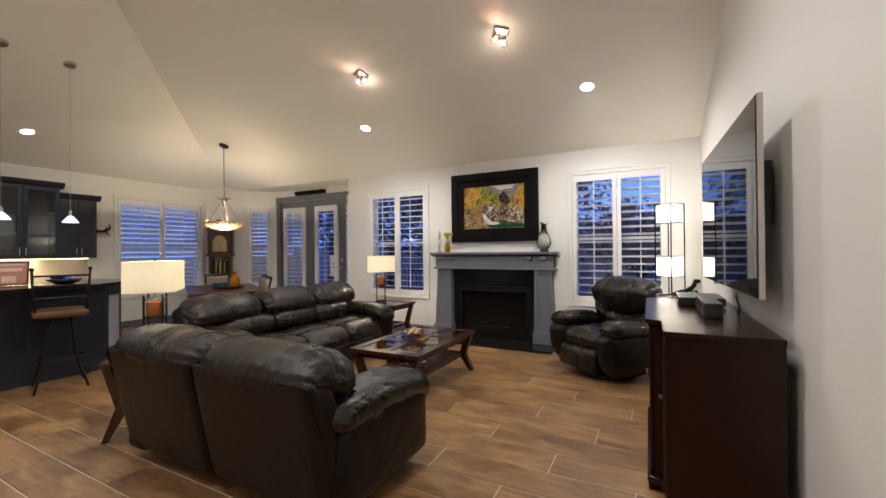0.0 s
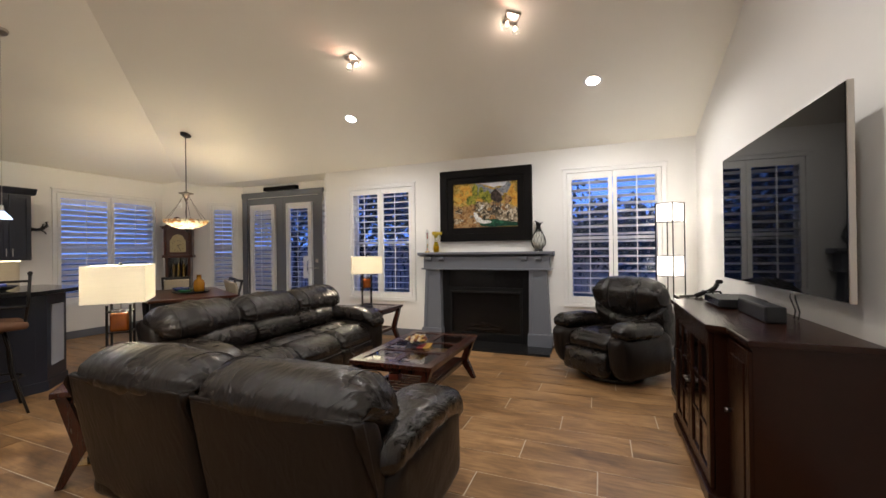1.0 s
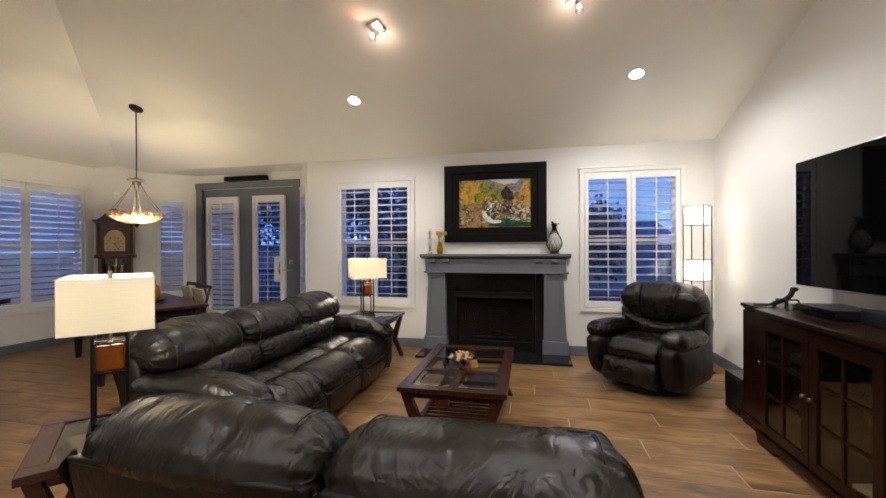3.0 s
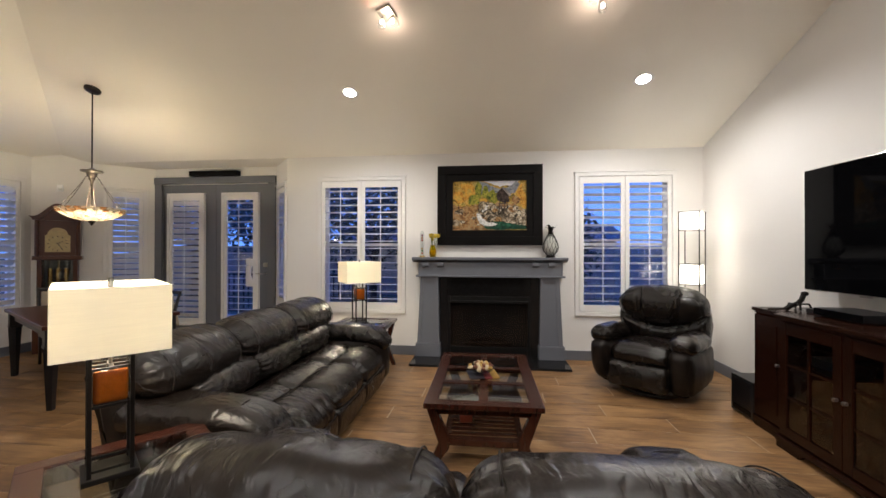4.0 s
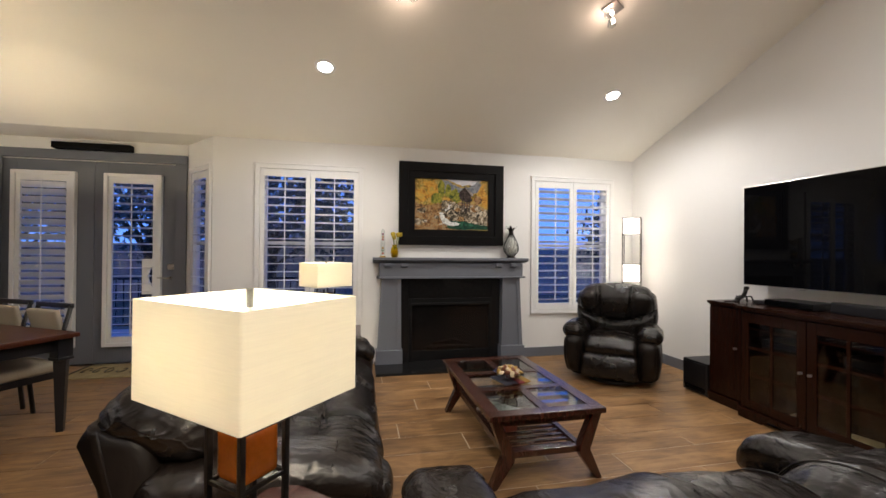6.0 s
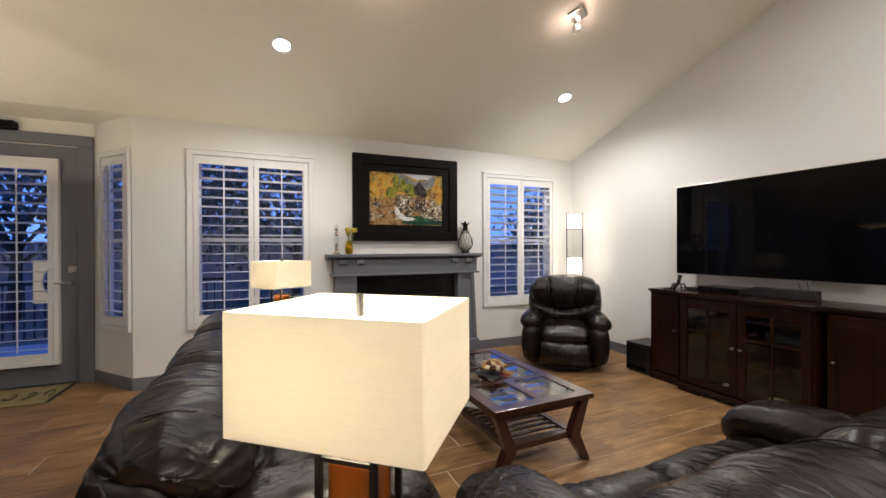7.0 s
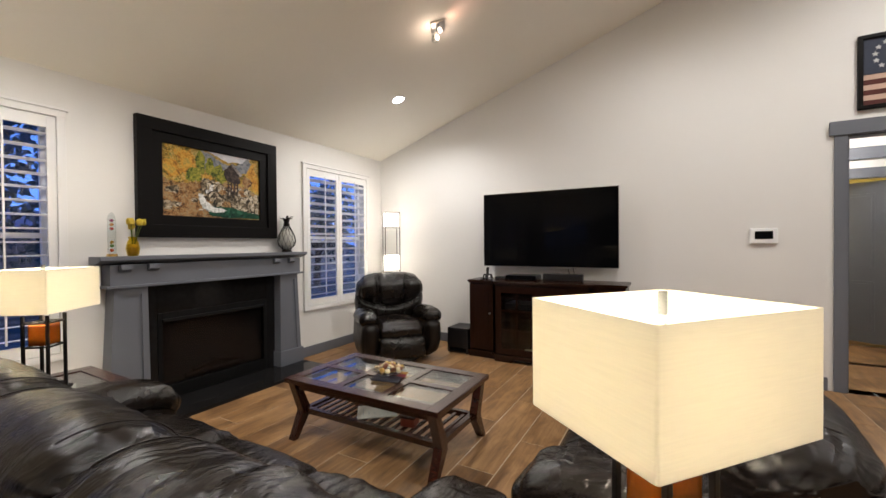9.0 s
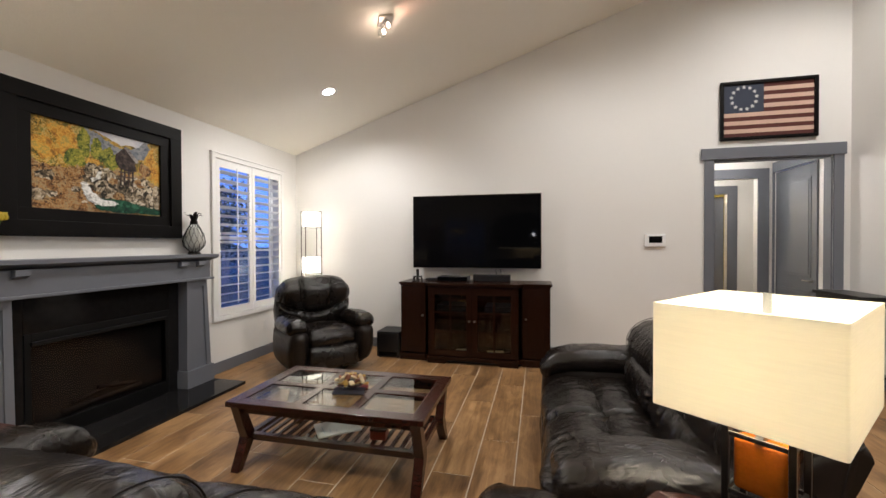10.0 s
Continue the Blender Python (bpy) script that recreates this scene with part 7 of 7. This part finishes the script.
sg = thing("framed_sign", "red and cream framed sign leaning on the bar", "picture frame", -5.60, 1.74, 1.033, 62)
lean = pose(0, 0, 0.128, -12)
part("frame", moved(rim(0.155, 0.13, 0.016, -0.012, 0.0), lean), M_WALNUT, sg)
part("print", moved(box(-0.14, 0.14, -0.006, -0.002, -0.115, 0.115), lean), material("faded_red_print", (0.52, 0.20, 0.15), 0.5, vary=0.2, scale=9), sg)
for x0, x1, z0, z1 in ((-0.10, 0.10, 0.02, 0.055), (-0.05, 0.06, -0.10, -0.03), (-0.12, 0.12, 0.085, 0.10)):
    part("print_bar", moved(box(x0, x1, -0.009, -0.005, z0, z1), lean), M_CLOTH, sg)
dsh = thing("fruit_dish", "low dark dish with odds and ends on the bar", "dish", -5.38, 2.12, 1.033)
part("dish_body", lathe([(0.07, 0), (0.12, 0.02), (0.16, 0.05), (0.155, 0.05), (0.11, 0.022), (0.0, 0.01)], 24), M_BLACK, dsh, soft=True)
for i, (x, y, c) in enumerate(((0.03, 0.02, (0.03, 0.05, 0.25)), (-0.05, 0.03, (0.6, 0.6, 0.6)), (0.0, -0.05, (0.03, 0.04, 0.14)))):
    part("packet", moved(cushion(0.13, 0.07, 0.03, 0.012, 8, (0, 0, 0.01)), pose(x, y, 0.055 + 0.01 * i, 10 - 12 * i, 8, 50 * i)), material("wrapper", c, 0.35, vary=0.2), dsh, soft=True)
lw = thing("lizard_wall_ornament", "dark metal lizard ornament on the wall", "wall ornament", LX + 0.02, 3.54, 1.76, 90)
b = tube([(-0.14, -0.01, 0.06), (-0.07, -0.02, 0.02), (0, -0.02, 0.0), (0.08, -0.02, 0.02), (0.13, -0.02, 0.07), (0.12, -0.02, 0.13)], 0.022, 8)
for dx, dz in ((-0.05, -0.07), (-0.06, 0.09), (0.07, -0.06), (0.05, 0.09)):
    tube([(dx * 0.6, -0.02, 0.01), (dx * 1.5, -0.02, dz * 0.6), (dx * 1.7, -0.01, dz)], 0.009, 6, b)
part("body", b, M_IRON, lw, soft=True)

# console by the return wall
cs = thing("console_table", "narrow black iron console table by the wall", "console table", 0.62, -0.62, 0)
part("tabletop", box(-0.34, 0.34, -0.15, 0.15, 0.90, 0.935, 0.004), M_BLACK, cs)
part("apron", box(-0.32, 0.32, -0.13, 0.13, 0.83, 0.90, 0.003), M_BLACK, cs)
for sx in (-1, 1):
    for sy in (-1, 1):
        part("leg", box(sx * 0.31 - 0.015, sx * 0.31 + 0.015, sy * 0.125 - 0.015, sy * 0.125 + 0.015, 0, 0.83, 0.003), M_BLACK, cs)
part("lower_shelf", box(-0.31, 0.31, -0.125, 0.125, 0.18, 0.20, 0.003), M_WALNUT, cs)

# ---------------------------------------------------------------- outside
M_LAWN = material("dusk_ground", (0.16, 0.19, 0.15), 0.95, vary=0.3, scale=0.6, bump=0.3, bump_scale=20)
structure(part("ground", box(-200, 200, 6.75, 300, -0.40, -0.20), M_LAWN), "dark lawn at dusk outside the house", "ground")
structure(part("pavement", box(-8.0, 1.5, 6.60, 9.2, -0.40, -0.06), material("patio_concrete", (0.52, 0.52, 0.53), 0.85, vary=0.15, scale=1.5, bump=0.2)), "pale concrete patio outside the doors", "patio")
M_FENCE = material("weathered_fence_board", (0.40, 0.40, 0.40), 0.9, vary=0.25, scale=3, bump=0.2)
fence = thing("garden_fence", "weathered grey board fence at the end of the garden", "fence", 0, 15.0, -0.2)
first = None
for i in range(130):
    m = pose(-16 + 0.2 * i, 0, 0.0)
    if first is None:
        first = part("board", box(-0.094, 0.094, -0.012, 0.012, 0, 1.8, 0.004), M_FENCE, fence)
        first.matrix_basis = m
    else:
        again(first, "board", m, fence)
part("rail", box(-16, 10, 0.013, 0.06, 0.5, 0.59), M_FENCE, fence)
M_LEAF = material("dusk_leaves", (0.06, 0.105, 0.115), 0.7, vary=0.35, scale=3)
M_BARK = material("bark", (0.05, 0.04, 0.03), 0.9, vary=0.3, scale=5, bump=0.4)
def tree(x, y, h, r, seed, label):
    rg = random.Random(seed)
    t = thing("tree", label, "tree", x, y, -0.2, 0, "garden trees")
    b = cyl((0, 0, 0), (0.1, 0, h * 0.45), 0.14, 0.08, 10)
    tips = []
    for k in range(9):
        a = 2.4 * k
        p0 = Vector((0.06, 0, h * (0.25 + 0.02 * k)))
        p1 = Vector((r * 0.6 * math.cos(a), r * 0.6 * math.sin(a), h * (0.45 + 0.05 * k)))
        cyl(p0, p1, 0.05, 0.015, 6, b)
        tips.append(p1)
    part("trunk", b, M_BARK, t)
    verts, faces = [], []
    for k in range(2800):
        c = rg.choice(tips) + Vector((rg.gauss(0, r * 0.24), rg.gauss(0, r * 0.24), rg.gauss(0, r * 0.22)))
        u = Vector((rg.gauss(0, 1), rg.gauss(0, 1), rg.gauss(0, 1))).normalized() * 0.095
        w = u.cross(Vector((rg.gauss(0, 1), rg.gauss(0, 1), rg.gauss(0, 1)))).normalized() * 0.055
        n0 = len(verts)
        verts += [c - u, c + w, c + u, c - w]
        faces.append((n0, n0 + 1, n0 + 2, n0 + 3))
    me = bpy.data.meshes.new("crown")
    me.from_pydata(verts, [], faces)
    me.materials.append(M_LEAF)
    o = new("crown", me)
    o.parent = t
for x, y, h, r, label in ((-5.2, 12.4, 4.6, 2.0, "leafy garden tree in front of the fence"), (-2.6, 12.8, 5.0, 2.1, "leafy garden tree near the fence"), (0.2, 13.2, 3.0, 1.3, "rounded garden tree beside the patio"), (6.8, 13.6, 4.0, 1.7, "tall leafy garden tree by the corner"), (-8.4, 12.8, 5.0, 2.1, "leafy garden tree behind the patio"), (-11.8, 13.2, 5.2, 2.1, "leafy garden tree at the end of the fence")):
    tree(x, y, h, r, int(10 * x), label)
nh = thing("neighbour_house", "dark neighbouring house with lit windows", "house", -1.5, 24, -0.2)
part("wall", box(-9, 7, 0, 6, 0, 2.3), M_FENCE, nh)
part("roof", prism([(-0.6, 2.25), (6.6, 2.25), (3.0, 3.3)], "x", -9.6, 7.6), material("shingle_roof", (0.26, 0.27, 0.30), 0.9, vary=0.3, scale=2), nh)
for x in (-6.5, -3.2, 0.6, 4.2):
    part("window", box(x - 0.6, x + 0.6, -0.02, 0.01, 1.0, 2.1), glow("lit_window", (0.85, 0.85, 0.45), 0.30), nh)
pr = thing("patio_railing", "dark metal patio railing with slim balusters", "railing", -6.0, 9.1, -0.06)
part("top_rail", box(-2.0, 2.0, -0.02, 0.02, 0.92, 0.96), M_IRON, pr)
part("bottom_rail", box(-2.0, 2.0, -0.015, 0.015, 0.08, 0.11), M_IRON, pr)
first = None
for i in range(34):
    m = pose(-1.98 + 0.12 * i, 0, 0)
    if first is None:
        first = part("baluster", box(-0.008, 0.008, -0.008, 0.008, 0.11, 0.92), M_IRON, pr)
        first.matrix_basis = m
    else:
        again(first, "baluster", m, pr)

# ---------------------------------------------------------------- floor planks
PW, PL, GAP = 0.258, 1.18, 0.007
plank_mesh = {}
def plank_data(l):
    key = round(l, 3)
    if key not in plank_mesh:
        b = box(0.0, l - GAP, 0, PW - GAP, -0.011, 0.0, 0.0012, seg=1)
        me = bpy.data.meshes.new("plank")
        b.to_mesh(me)
        b.free()
        me.materials.append(M_PLANK)
        plank_mesh[key] = me
    return plank_mesh[key]

rest = bmesh.new()
def piece(b, x0, x1, y0, y1):
    lo = [b.verts.new((x, y, -0.011)) for x, y in ((x0, y0), (x1, y0), (x1, y1), (x0, y1))]
    hi = [b.verts.new((x, y, 0.0)) for x, y in ((x0, y0), (x1, y0), (x1, y1), (x0, y1))]
    b.faces.new(hi)
    for i in range(4):
        b.faces.new((lo[i], lo[(i + 1) % 4], hi[(i + 1) % 4], hi[i]))
rows_n = int((NICHE + 0.1 - BY) / PW) + 1
count = 0
for r in range(rows_n):
    y = BY + r * PW
    off = (r * 0.41) % 1.0 * PL
    x = LX - off
    while x < WX + 0.14:
        x0, x1 = max(x, LX), min(x + PL, WX + 0.16)
        if x1 - x0 > 0.03:
            if -4.3 < x0 < 1.0 and 0.6 < y < 5.7 and count < 300:
                ob = new("plank", plank_data(x1 - x0))
                ob.parent = floor
                ob.matrix_basis = pose(x0, y, 0)
                count += 1
            else:
                piece(rest, x0, x1 - GAP, y, y + PW - GAP)
        x += PL
ob = part("plank_rest", rest, M_PLANK, floor)
ob["kind"] = "stuff"
